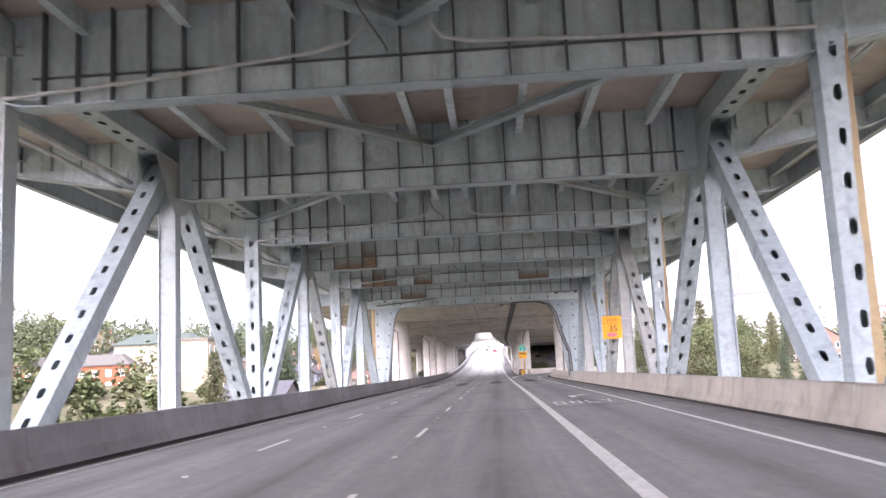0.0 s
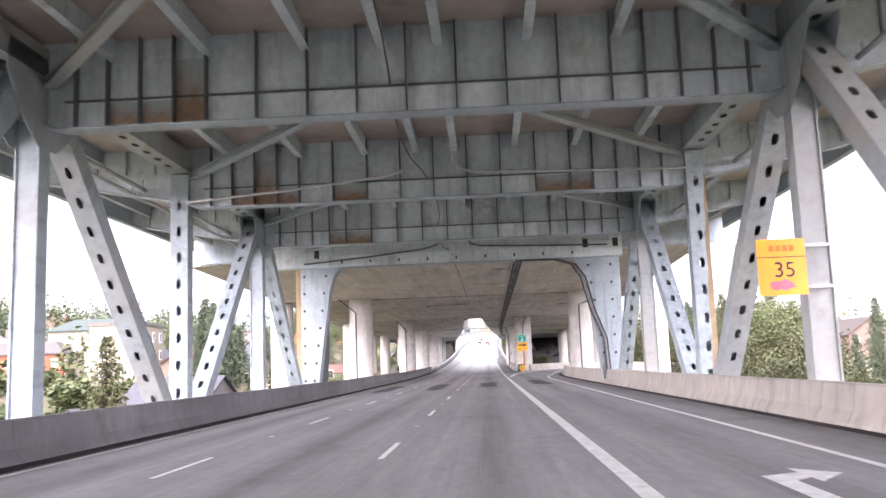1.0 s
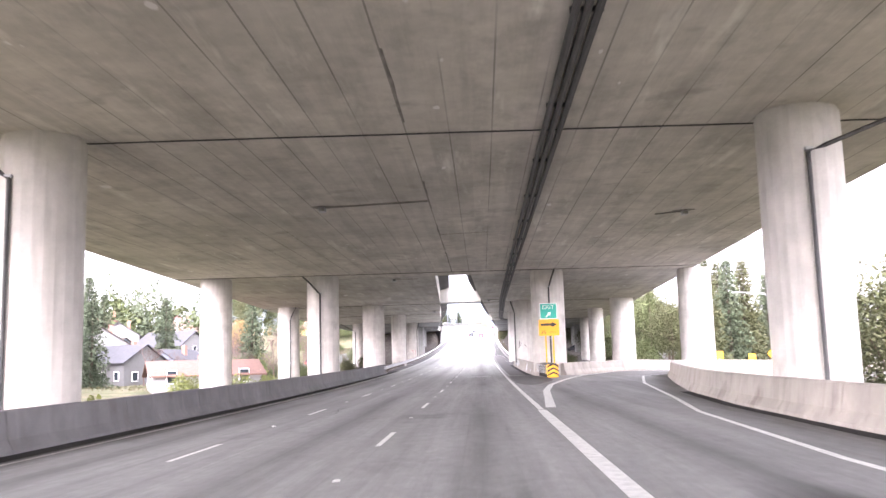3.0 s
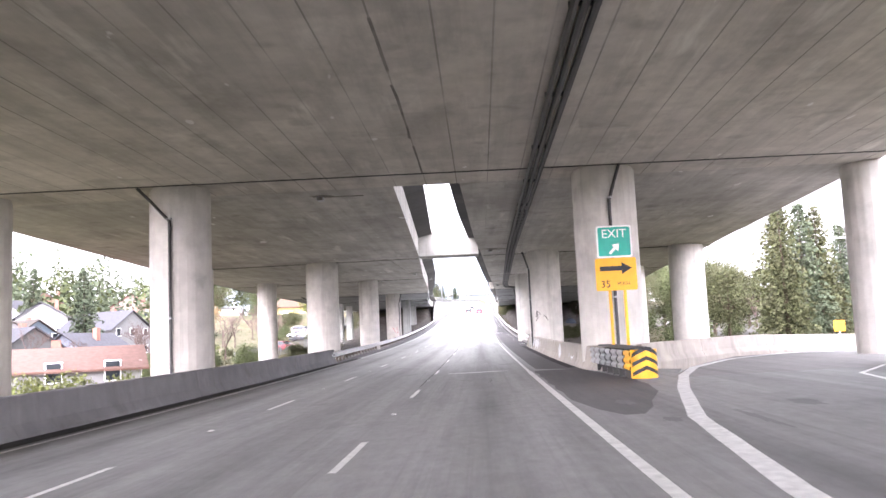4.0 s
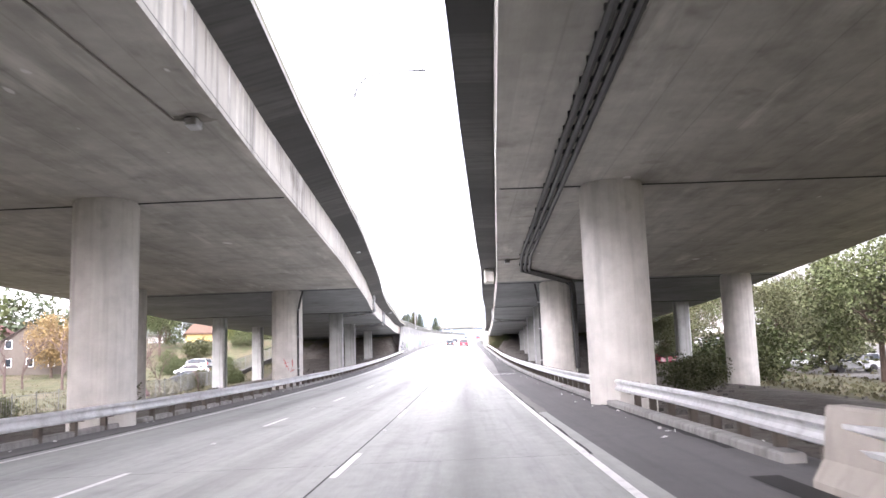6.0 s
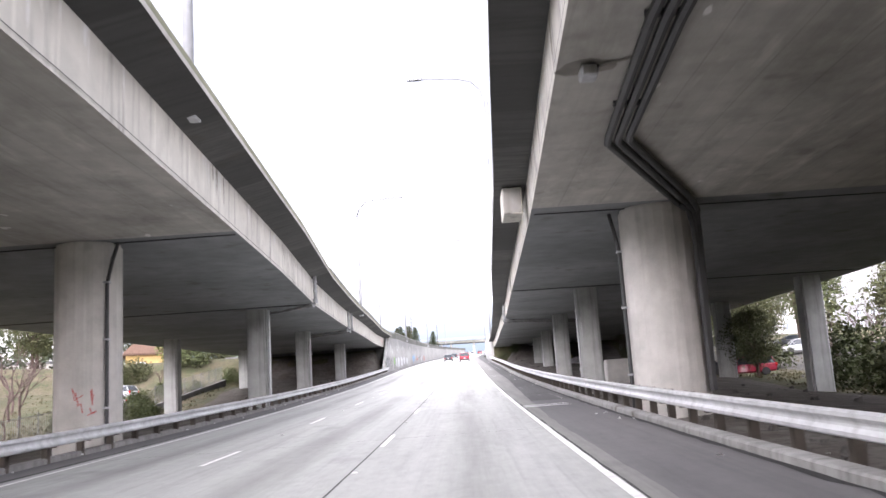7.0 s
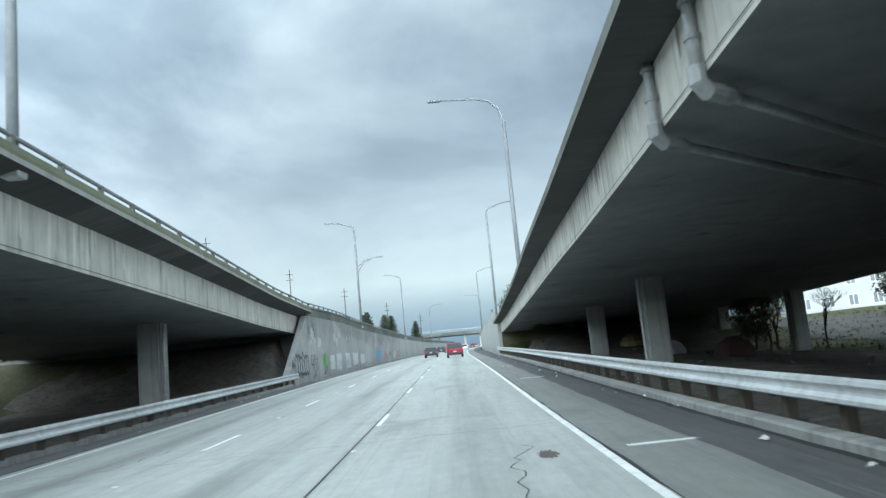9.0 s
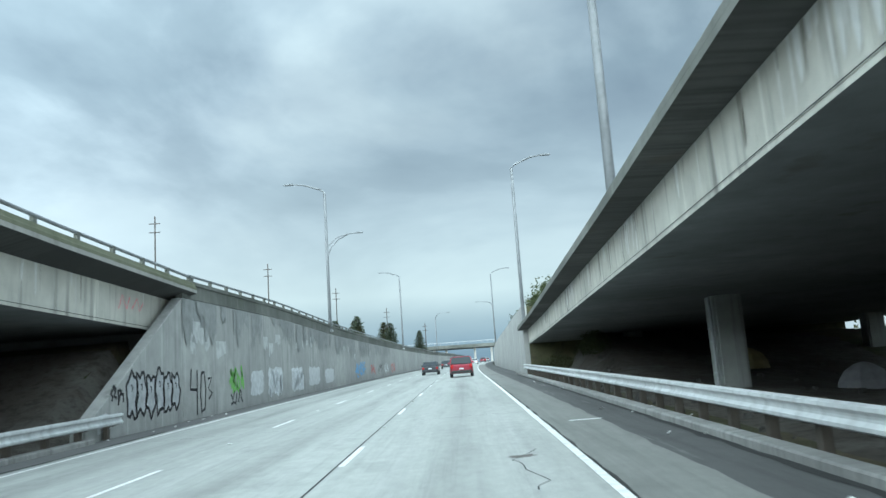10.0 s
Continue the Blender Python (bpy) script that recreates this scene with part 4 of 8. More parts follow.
# portal frame where the truss ends
def portal():
    p = thing("steel_portal", pose(0, 85.3, 0), "pale grey-blue welded steel portal with tapering legs", "portal")
    for s, x in ((-1, TXL), (1, TXR)):
        out, inn = x + s * 0.05, x - s * 0.0
        bm = bmesh.new()
        # tapered leg: outer edge upright, inner edge leaning into a rounded haunch
        prof = [(0.0, 0.2), (0.0, 8.3), (2.75, 8.3), (2.35, 8.12), (2.0, 7.7), (1.75, 6.9), (0.85, 0.2)]
        sweep(bm, [[(out - s * a, yy, z) for a, z in prof] for yy in (-0.35, 0.35)])
        part("leg", normals(bm), M_STEEL, p)
        bm = bmesh.new()
        line = [Vector(q) for q in ((2.75, 8.3), (2.35, 8.12), (2.0, 7.7), (1.75, 6.9), (0.85, 0.2))]
        sides = []
        for k, q in enumerate(line):
            d = line[min(k + 1, 4)] - line[max(k - 1, 0)]
            sides.append(Vector((d.y, -d.x)).normalized() * 0.03)
        rim = [q + d for q, d in zip(line, sides)] + [q - d for q, d in zip(line[::-1], sides[::-1])]
        sweep(bm, [[(out - s * q.x, yy, q.y) for q in rim] for yy in (-0.45, 0.45)])
        part("leg_flange", normals(bm), M_STEEL, p)
        if s < 0:
            # added dark wedge, cut to the camera's view, for the leg's shaded side
            bm = bmesh.new()
            sweep(bm, [[(out + a + dx, y, z) for a, y, z in ((0.87, 0.38, 0.2), (0.87, 2.9, 0.2), (1.1, 2.5, 2.0), (1.62, 0.38, 6.1))] for dx in (-0.05, 0.0)])
            part("gusset", normals(bm), M_STEEL_G, p, "dark side plate standing in for the portal leg's shaded face")
        # bolts
        bm = bmesh.new()
        box(bm, -0.07, 0.07, -0.03, 0.03, -0.07, 0.07)
        bevelled(bm, 0.02)
        me = mesh_of("bolt_cap", bm, M_DARK)
        for i in range(7):
            for a in (0.22, 1.55 - 0.13 * i):
                if a > 0.3 or a == 0.22:
                    mesh_part("bolt_cap", me, p, pose(out - s * a, -0.37, 7.8 - i * 1.05))
        bm = bmesh.new()
        box(bm, out + s * 0.12 - 0.24, out + s * 0.12 + 0.24, -0.1, 0.7, -1.0, 8.3)
        bevelled(bm, 0.04)
        part("rear_post", bm, M_OCHRE if s < 0 else M_STEEL, p, "ochre rust-stained box post" if s < 0 else "")
    bm = bmesh.new()
    box(bm, TXL - 2.4, TXR + 0.6, -0.35, 0.35, 8.32, 10.49)
    part("beam", bm, M_STEEL_L, p)
    # shade on the portal beam's upper part is painted in with this plate
    bm = bmesh.new()
    box(bm, TXL - 0.4, TXR - 0.6, -0.362, -0.352, 9.02, 10.48)
    part("upper_plate", bm, M_STEEL_D, p, "upper web plate, darker colour standing in for shade")
    bm = bmesh.new()
    box(bm, TXL + 2.2, TXR - 2.2, -0.42, 0.42, 8.27, 8.318)
    part("lower_flange", bm, M_STEEL, p)
    bm = bmesh.new()
    box(bm, -0.16, 0.16, -0.03, 0.03, -0.26, 0.26)
    bevelled(bm, 0.025)
    me = mesh_of("hand_hole", bm, M_JOINT)
    for x in (TXL - 1.9, TXL + 0.95, TXR - 1.6, TXR + 0.2):
        mesh_part("hand_hole", me, p, pose(x, -0.345, 9.15))
    bm = bmesh.new()
    box(bm, -0.05, 0.05, -0.03, 0.03, -0.09, 0.09)
    me = mesh_of("bolt_cap", bm, M_DARK)
    for i in range(9):
        mesh_part("bolt_cap", me, p, pose(TXL + 2.5 + i * 1.75, -0.37, 8.62))


portal()
bm = bmesh.new()
box(bm, TXL - 6.9, TXR + 6.9, 85.75, 85.95, 8.95, 10.49)
part("end_plate", bm, M_STEEL, UPPER)


# ---- concrete viaducts ----
OV, OVE, WEBH = 1.0, 0.95, 1.3


def ove(y):
    """Reach of the eastern deck's edge past its girder."""
    return lerp(y, [(157, 0.68), (186, 0.85), (230, 1.06), (267, 1.03), (297, 0.95), (326, 0.82), (372, 0.8)])


def deck_loop(y, a, b, oa, ob):
    """Box girder section from soffit edge a to b; oa, ob: overhang at each side."""
    s = sof(y)
    if oa == OVE:
        h, oa = 1.1, ove(y)
        return [(a, y, s), (b, y, s), (b + 0.02, y, s + WEBH), (b + ob, y, s + WEBH + 0.12), (b + ob, y, s + WEBH + 0.30), (a - oa, y, s + h + 0.14), (a - oa, y, s + h + 0.02), (a - 0.02, y, s + h)]
    return [(a, y, s), (b, y, s), (b + 0.02, y, s + WEBH), (b + ob, y, s + WEBH + 0.25), (b + ob, y, s + WEBH + 0.38), (a - oa, y, s + WEBH + 0.38), (a - oa, y, s + WEBH + 0.25), (a - 0.02, y, s + WEBH)]


def viaduct(name, label, ya, yb, fa, fb, oa, ob, soffit_mat):
    v = thing(name, None, label, "viaduct", kind="structure")
    ys = frange(ya, yb, 3.0)
    loops = [deck_loop(y, fa(y), fb(y), oa, ob) for y in ys]
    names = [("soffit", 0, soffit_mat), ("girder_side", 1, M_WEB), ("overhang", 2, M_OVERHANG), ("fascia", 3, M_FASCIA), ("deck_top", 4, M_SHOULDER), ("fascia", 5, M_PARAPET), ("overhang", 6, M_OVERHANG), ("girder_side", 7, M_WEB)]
    for nm, i, mt in names:
        j = (i + 1) % 8
        runs = [(loops, mt)]
        # past y 236 the soffit changes to the copy with shade painted in
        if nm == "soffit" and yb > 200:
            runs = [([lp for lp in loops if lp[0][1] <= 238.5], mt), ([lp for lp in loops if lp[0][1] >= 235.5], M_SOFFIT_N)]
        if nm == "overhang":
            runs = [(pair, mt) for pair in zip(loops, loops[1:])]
        for run, m2 in runs:
            bm = bmesh.new()
            rows = [[bm.verts.new(lp[i]), bm.verts.new(lp[j])] for lp in run]
            for a, b in zip(rows, rows[1:]):
                bm.faces.new((a[0], a[1], b[1], b[0]))
            part(nm, bm, m2, v)
    for lp in (loops[0], loops[-1]):
        bm = bmesh.new()
        bm.faces.new([bm.verts.new(p) for p in lp])
        part("end_face", bm, M_WEB, v)
    return v


def parapet(v, ys, fx, s, top=0.5, low=0.304, material=M_PARAPET):
    """Cast parapet segments on the outer edge; s: 1 if the outside lies to +x."""
    for ya, yb in zip(ys, ys[1:]):
        bm = bmesh.new()
        loops = []
        for y in (ya + 0.01, (ya + yb) / 2, yb - 0.01):
            x, z = fx(y), sof(y) + WEBH + low
            loops.append([(x, y, z), (x, y, z + 0.1), (x - s * 0.05, y, z + 0.14), (x - s * 0.07, y, z + top), (x - s * 0.32, y, z + top), (x - s * 0.36, y, z)])
        sweep(bm, loops)
        part("parapet_panel", normals(bm), material, v)


V1 = viaduct("viaduct_joined", "wide board-marked concrete deck soffit over the road", 86.2, 157, lambda y: lerp(y, XL_OUT), lambda y: lerp(y, XR_OUT), OV, OV, M_SOFFIT)
V2 = viaduct("viaduct_west", "concrete box-girder viaduct with stained sides", 157, 337, lambda y: lerp(y, XL_OUT), lambda y: lerp(y, XL_IN), OV, OV, M_SOFFIT_S)
V3 = viaduct("viaduct_east", "concrete box-girder viaduct with stained sides", 157, 372, lambda y: lerp(y, XR_IN), lambda y: lerp(y, XR_OUT), OVE, OV, M_SOFFIT_S)
parapet(V2, frange(157, 337, 6), lambda y: lerp(y, XL_IN) + OV, 1, 0.27, 0.384, M_MOSSY)
parapet(V3, frange(157, 372, 6), lambda y: lerp(y, XR_IN) - ove(y), -1, 0.22, -0.056)


def girder_streaks(v, fx, s, ya, yb, seed, n, wide=0.10, high=None):
    """Pale lime runs and dark drips on a girder side, with the drip groove above its lower edge."""
    r = random.Random(seed)
    for name, mt, count, lift in (("lime_runs", M_EFFL, n, 0.022), ("drip_runs", M_DRIP, n // 3, 0.026)):
        bm = bmesh.new()
        for _ in range(count):
            y = r.uniform(ya, yb) if r.random() < 0.4 else ya + (yb - ya) * (int(r.random() * 14) / 14.0) + r.gauss(0, 1.2)
            if not ya < y < yb - 0.5:
                continue
            w, top = r.uniform(0.02, wide) * r.uniform(0.3, 1), high or WEBH
            ln = r.uniform(0.25, 1.05)
            x = fx(y) + s * lift
            z = sof(y)
            q = [(y - w, top), (y + w, top), (y + w * 0.7, top - ln * 0.6), (y + w * 0.15, top - ln), (y - w * 0.5, top - ln * 0.85)]
            bm.faces.new([bm.verts.new((x, a, z + b)) for a, b in q])
        tagged(part(name, bm, mt, v), "", kind="stuff")
    bm = bmesh.new()
    rows = [[bm.verts.new((fx(y) + s * 0.024, y, sof(y) + h)) for h in (0.09, 0.108)] for y in frange(ya, yb, 3)]
    for a, b in zip(rows, rows[1:]):
        bm.faces.new((a[0], a[1], b[1], b[0]))
    part("drip_groove", bm, M_JOINT, v)


girder_streaks(V2, lambda y: lerp(y, XL_IN), 1, 160, 336, 5, 260)
girder_streaks(V3, lambda y: lerp(y, XR_IN), -1, 160, 370, 6, 520, 0.16, 1.09)


# thin dark joints across and along the soffit
def soffit_joint(v, x0, y0, x1, y1, w=0.07, d=0.03, gaps=0.0):
    """A seam that wanders a little; gaps: the share of its length that has closed up."""
    r = random.Random(int(x0 * 31 + y0 * 7))
    bm = bmesh.new()
    dx, dy = x1 - x0, y1 - y0
    L = math.hypot(dx, dy)
    n = max(3, int(L / 1.1))
    nx, ny = -dy / L, dx / L
    loops = []
    for i in range(n + 1):
        k = r.uniform(-0.3, 0.3) * w
        x, y = x0 + dx * i / n + nx * k, y0 + dy * i / n + ny * k
        h = w / 2 * r.uniform(0.7, 1.15)
        z = sof(y)
        loops.append([(x - nx * h, y - ny * h, z - d), (x + nx * h, y + ny * h, z - d), (x + nx * h, y + ny * h, z + 0.02), (x - nx * h, y - ny * h, z + 0.02)])
    a = 0
    while a < n:
        b = min(n, a + r.randint(2, 7)) if gaps else n
        sweep(bm, loops[a:b + 1])
        a = b + (max(1, int(r.expovariate(1) * 5 * gaps)) if gaps else 0)
    part("joint_strip", normals(bm), M_SEAM if gaps else M_JOINT, v)


for y in (116.8, 154.6):
    soffit_joint(V1, lerp(y, XL_OUT) + 0.1, y - 0.5, lerp(y, XR_OUT) - 0.1, y + 0.4)
soffit_joint(V1, -1.95, 87, -1.82, 110, 0.075, 0.012, 0.5)
soffit_joint(V1, -1.82, 110, -1.88, 154.5, 0.075, 0.012, 0.5)
soffit_joint(V1, -6.3, 127.7, -1.8, 127.0, 0.05, 0.012, 0.2)
soffit_joint(V1, -1.85, 136.4, 1.85, 135.8, 0.05, 0.012, 0.2)
soffit_joint(V1, 8.2, 132.2, 9.5, 131.5, 0.05, 0.012, 0.2)
soffit_joint(V1, -1.8, 105.5, 1.8, 105.2, 0.05, 0.012, 0.2)
for y in (186.2, 208.6, 238.5, 260.2):
    soffit_joint(V2, lerp(y, XL_OUT) + 0.1, y + 0.6, lerp(y, XL_IN) - 0.1, y, 0.05)
    soffit_joint(V3, lerp(y, XR_IN) + 0.1, y, lerp(y, XR_OUT) - 0.1, y + 0.4, 0.05)

for v, fa, fb, s in ((V2, XL_OUT, XL_IN, 1), (V3, XR_OUT, XR_IN, -1)):
    soffit_joint(v, lerp(260.4, fa) - s * -0.2, 260.7, lerp(260.4, fb) - s * 0.1, 260.5, 0.26, 0.012)
    bm = bmesh.new()
    x = lerp(260.6, fb)
    box(bm, min(x, x + s * 0.03), max(x, x + s * 0.03), 260.5, 260.72, sof(260.6) + 0.0, sof(260.6) + (WEBH if s > 0 else 1.1) - 0.01)
    part("joint_strip", bm, M_JOINT, v)

# cross beam between the two decks
bm = bmesh.new()
box(bm, -4.15, 0.15, 184.4, 186.4, sof(185) - 0.06, sof(185) + 1.78)
bevelled(bm, 0.03)
tagged(part("cross_beam", bm, M_FASCIA), "pale concrete cross beam joining the two decks", "beam", kind="structure")
bm = bmesh.new()
box(bm, 1.5, 2.12, 239.3, 240.7, sof(240) + 0.2, sof(240) + 1.06)
bevelled(bm, 0.03)
jbox = tagged(part("junction_box", bm, M_WEB), "pale square junction box on the girder side", "junction box")
bm = bmesh.new()
box(bm, 1.54, 2.08, 239.27, 239.297, sof(240) + 0.25, sof(240) + 1.01)
bevelled(bm, 0.008)
part("cover_plate", bm, M_FASCIA, jbox)


# columns
def column(x, y, r, square=False, base=None, pipe=None, lean=-1.0):
    z1 = sof(y) - 0.002
    z0 = ground_z(x, y) - 0.4 if base is None else base
    c = thing("viaduct_column", pose(x, y, z0), "round weathered concrete viaduct column" if not square else "rectangular concrete viaduct column with pilaster edges", "column", group="viaduct columns")
    bm = bmesh.new()
    h = z1 - z0
    if square:
        q = r * 0.8
        sec = [(-r, -q), (-q, -q), (-q, -r), (q, -r), (q, -q), (r, -q), (r, q), (q, q), (q, r), (-q, r), (-q, q), (-r, q)]
        sweep(bm, [[(a, b, z) for a, b in sec] for z in (0, h)])
        part("shaft", normals(bm), M_COLUMN_N, c)
    else:
        k = 24
        lv = [0, h * 0.5, h - 0.10, h - 0.09, h]
        sweep(bm, [[(rad * math.cos(2 * math.pi * i / k), rad * math.sin(2 * math.pi * i / k), z) for i in range(k)] for z, rad in zip(lv, (r, r, r, r - 0.05, r - 0.05))])
        part("shaft", normals(bm), M_COLUMN, c, smooth=False)
    if pipe is not None:
        ang = radians(pipe)
        px, py = (r + 0.07) * math.cos(ang), (r + 0.07) * math.sin(ang)
        if square:
            px, py = (r + 0.06 if math.cos(ang) > 0 else -r - 0.06), -0.5 * r
        bm = bmesh.new()
        tube(bm, [(px, py, 0.2), (px, py, h - 1.35), (px + lean * 0.12, py - 0.02, h - 1.2), (px + lean * 0.55, py, h - 0.6), (px + lean, py + 0.1, h - 0.05)], 0.06, 8)
        part("drain_pipe", bm, M_DARK if not square else M_GALV, c)
        bm = bmesh.new()
        for z in (h * 0.25, h * 0.55, h - 1.3):
            box(bm, px - 0.09, px + 0.09, py - 0.09, py + 0.09, z, z + 0.06)
        part("pipe_clamp", bm, M_GALV, c)
    return c


for x, y, r, pp, lean in (
        (-12.05, 116.0, 1.14, -107, -1.6), (8.93, 116.2, 1.10, -99, 3.6), (-20.0, 117.0, 1.08, None, 0), (16.2, 117.0, 1.08, None, 0),
        (-11.38, 155.5, 1.15, -90, -1.25), (-19.26, 155.4, 1.14, None, 0), (4.99, 155.9, 1.2, -90, 0.45), (16.0, 157.6, 1.22, None, 0),
        (-11.57, 186.7, 1.19, None, 0), (-20.7, 185.9, 1.14, -70, 0.6), (4.76, 185.5, 1.19, -150, -0.4), (15.2, 186.2, 1.25, None, 0),
        (-10.92, 208.5, 0.98, None, 0), (-20.4, 205.6, 0.92, None, 0), (4.65, 208.7, 0.98, None, 0), (15.05, 206.6, 0.98, None, 0),
        (-11.52, 238.9, 0.99, -38, 0.3), (-20.1, 234.5, 0.88, -110, -2.4), (6.13, 238.95, 1.11, 178, -0.2), (17.5, 238.1, 0.96, None, 0)):
    column(x, y, r, pipe=pp, lean=lean)
for x, y, pp in ((-11.72, 262.0, 0), (-22.6, 262.5, None), (7.05, 261.6, 180), (20.1, 263.0, 0), (-13.6, 285.9, 0), (-24.3, 284.5, None), (8.12, 284.8, 180), (20.95, 283.2, 0), (-14.7, 315.2, 0),
                 (9.87, 316.0, 180), (23.65, 314.8, None), (10.56, 337.2, 180), (25.9, 338.9, None), (-26, 315, None), (11.9, 362.8, 180), (26.7, 359.5, None)):
    column(x, y, 0.58, True, pipe=pp, lean=0.0)


# conduits under the deck
def conduits():
    c = thing("conduit_run", None, "three dark conduits clamped under the deck", "conduit")
    for k, off in enumerate((-0.22, 0.0, 0.22)):
        bm = bmesh.new()
        pts = [(lerp(y, [(87, 2.25), (150, 2.3), (183, 2.4), (225, 3.15), (230, 3.5)]) + off, y, sof(y) - 0.12) for y in frange(87, 230, 6)]
        pts += [(3.55 + off, 230.4 - off * 0.4, sof(230) - 0.12), (6.75 + off * 0.8, 237.5 - off, sof(237.5) - 0.13), (7.0 + off * 0.6, 237.75, sof(238) - 0.35), (7.1 + off * 0.5, 237.95 + 0.5 * off, sof(238) - 0.9), (7.16 + off * 0.3, 238.25 + 0.6 * off, zr(238) + 0.4)]
        tube(bm, pts, 0.085, 7)
        part("conduit", bm, M_DARK, c)
    bm = bmesh.new()
    box(bm, -0.32, 0.32, -0.03, 0.03, 0.06, 0.17)
    me = mesh_of("clamp", bm, M_DARK)
    for y in frange(90, 163, 6) + frange(165, 204, 1.1) + frange(208, 228, 4):
        mesh_part("clamp", me, c, pose(lerp(y, [(87, 2.25), (150, 2.3), (183, 2.4), (225, 3.15), (230, 3.5)]), y, sof(y) - 0.18))


conduits()


# ---- lights under the decks, each with its surface conduit and soot mark ----
def deck_light(x, y, run):
    z = sof(y)
    d = thing("deck_light", pose(x, y, z), "small grey bulkhead lamp clamped under the deck with its thin conduit", "lamp", group="lights under the deck")
    bm = bmesh.new()
    box(bm, -0.14, 0.14, -0.2, 0.2, -0.22, -0.03)
    bevelled(bm, 0.03)
    part("housing", bm, M_GALV, d)
    bm = bmesh.new()
    box(bm, -0.11, 0.11, -0.225, -0.2, -0.2, -0.06)
    part("lens", bm, M_FASCIA, d, "frosted unlit lens")
    bm = bmesh.new()
    tube(bm, [(0, 0, -0.05)] + [(a - x, b - y, sof(b) - z - 0.05) for a, b in run], 0.022, 6)
    part("conduit", bm, M_SEAM, d)
    bm = bmesh.new()
    r = random.Random(int(y))
    ring = [bm.verts.new((0.55 * math.cos(k * 0.5236) * r.uniform(0.6, 1.2), 0.4 * math.sin(k * 0.5236) * r.uniform(0.6, 1.2), -0.006)) for k in range(12)]
    bm.faces.new(ring)
    part("soot_mark", bm, M_SEAM, d)


for x, y, run in ((-5.6, 200.1, [(-6.0, 200), (-6.35, 186.9)]), (2.31, 226.1, [(3.1, 225.6)]), (0.95, 182.0, [(2.35, 182.1)]), (-6.3, 127.7, [(-1.9, 127.0)]), (-6.4, 158.3, [(-4.6, 158.4)]), (1.0, 94.4, [(2.2, 94.5)]), (9.4, 131.5, [(8.2, 132.1)])):
    deck_light(x, y, run)


# ---- retaining wall on the western side with a sloping end ----
WX = -10.6
WTOP = [(335.5, 4.72), (354, 4.7), (377, 4.3), (439, 3.75), (520, 3.2), (700, 2.6)]


def retaining_wall():
    w = thing("wall_west", None, "grey streaked concrete retaining wall with graffiti and vertical joints", "retaining wall", kind="structure")
    ys = [327.3, 336.0] + [round(336 + 7.5 * i, 2) for i in range(1, 45)]
    for ya, yb in zip(ys, ys[1:]):
        bm = bmesh.new()
        loops = []
        for y in (ya + 0.012, yb - 0.012):
            zb = rz(WX, y)
            t = zb + lerp(y, WTOP)
            if ya < 330:
                t = zb + 0.35 + (lerp(336, WTOP) - 0.35) * (y - 327.3) / 8.7
            loops.append([(WX, y, zb - 0.5), (WX, y, t - 0.02), (WX - 0.02, y, t), (WX - 0.4, y, t), (WX - 0.4, y, zb - 0.5)])
        sweep(bm, loops)
        part("wall_panel", normals(bm), M_WALL, w)
    bm = bmesh.new()
    sweep(bm, [[(WX + 0.02, y, rz(WX, y) + lerp(y, WTOP) + 0.002), (WX + 0.02, y, rz(WX, y) + lerp(y, WTOP) + 0.55), (WX + 0.09, y, rz(WX, y) + lerp(y, WTOP) + 0.58), (WX + 0.09, y, rz(WX, y) + lerp(y, WTOP) + 0.72), (WX - 0.25, y, rz(WX, y) + lerp(y, WTOP) + 0.72), (WX - 0.25, y, rz(WX, y) + lerp(y, WTOP) + 0.002)] for y in ys[1:]])
    part("coping", normals(bm), M_PARAPET, w)
    # road behind the wall
    bm = bmesh.new()
    sweep(bm, [[(WX - 0.42, y, rz(WX, y) + lerp(y, WTOP) + 0.05), (WX - 22, y, rz(WX, y) + lerp(y, WTOP) + 0.05), (WX - 22, y, rz(WX, y) - 1), (WX - 0.42, y, rz(WX, y) - 1)] for y in frange(338, 660, 12)])
    part("upper_road", normals(bm), M_SHOULDER, w)
    return w


WALL = retaining_wall()
bm = bmesh.new()
sweep(bm, [[(x, 335.7, zr(336) - 1.5), (x, 336.9, zr(336) - 1.5), (x, 336.9, sof(336.9) - 0.004), (x, 335.7, sof(335.7) - 0.004)] for x in (-34, -11.05)])
tagged(part("abutment", normals(bm), M_BARRIER_D), "dark concrete abutment closing the western deck", "abutment", kind="structure")


def steel_rail(name, fx, fz, ya, yb, label):
    """Twin pipe rail on posts on top of a parapet."""
    r = thing(name, None, label, "railing")
    bm = bmesh.new()
    box(bm, -0.06, 0.06, -0.1, 0.1, -0.02, 0.27)
    bevelled(bm, 0.015)
    me = mesh_of("rail_post", bm, M_PARAPET)
    for y in frange(ya + 0.4, yb - 0.4, 2.6):
        mesh_part("rail_post", me, r, pose(fx(y), y, fz(y)))
    bm = bmesh.new()
    tube(bm, [(fx(y), y, fz(y) + 0.24) for y in frange(ya, yb, 4)], 0.055, 8)
    part("rail", bm, M_POLE, r)


steel_rail("parapet_rail", lambda y: lerp(y, XL_IN) + OV - 0.2, lambda y: sof(y) + WEBH + 0.384 + 0.27, 262, 337, "galvanised pipe rail along the viaduct parapet")
steel_rail("wall_rail", lambda y: WX - 0.05, lambda y: rz(WX, y) + lerp(y, WTOP) + 0.72, 337, 620, "galvanised pipe rail on the retaining wall")

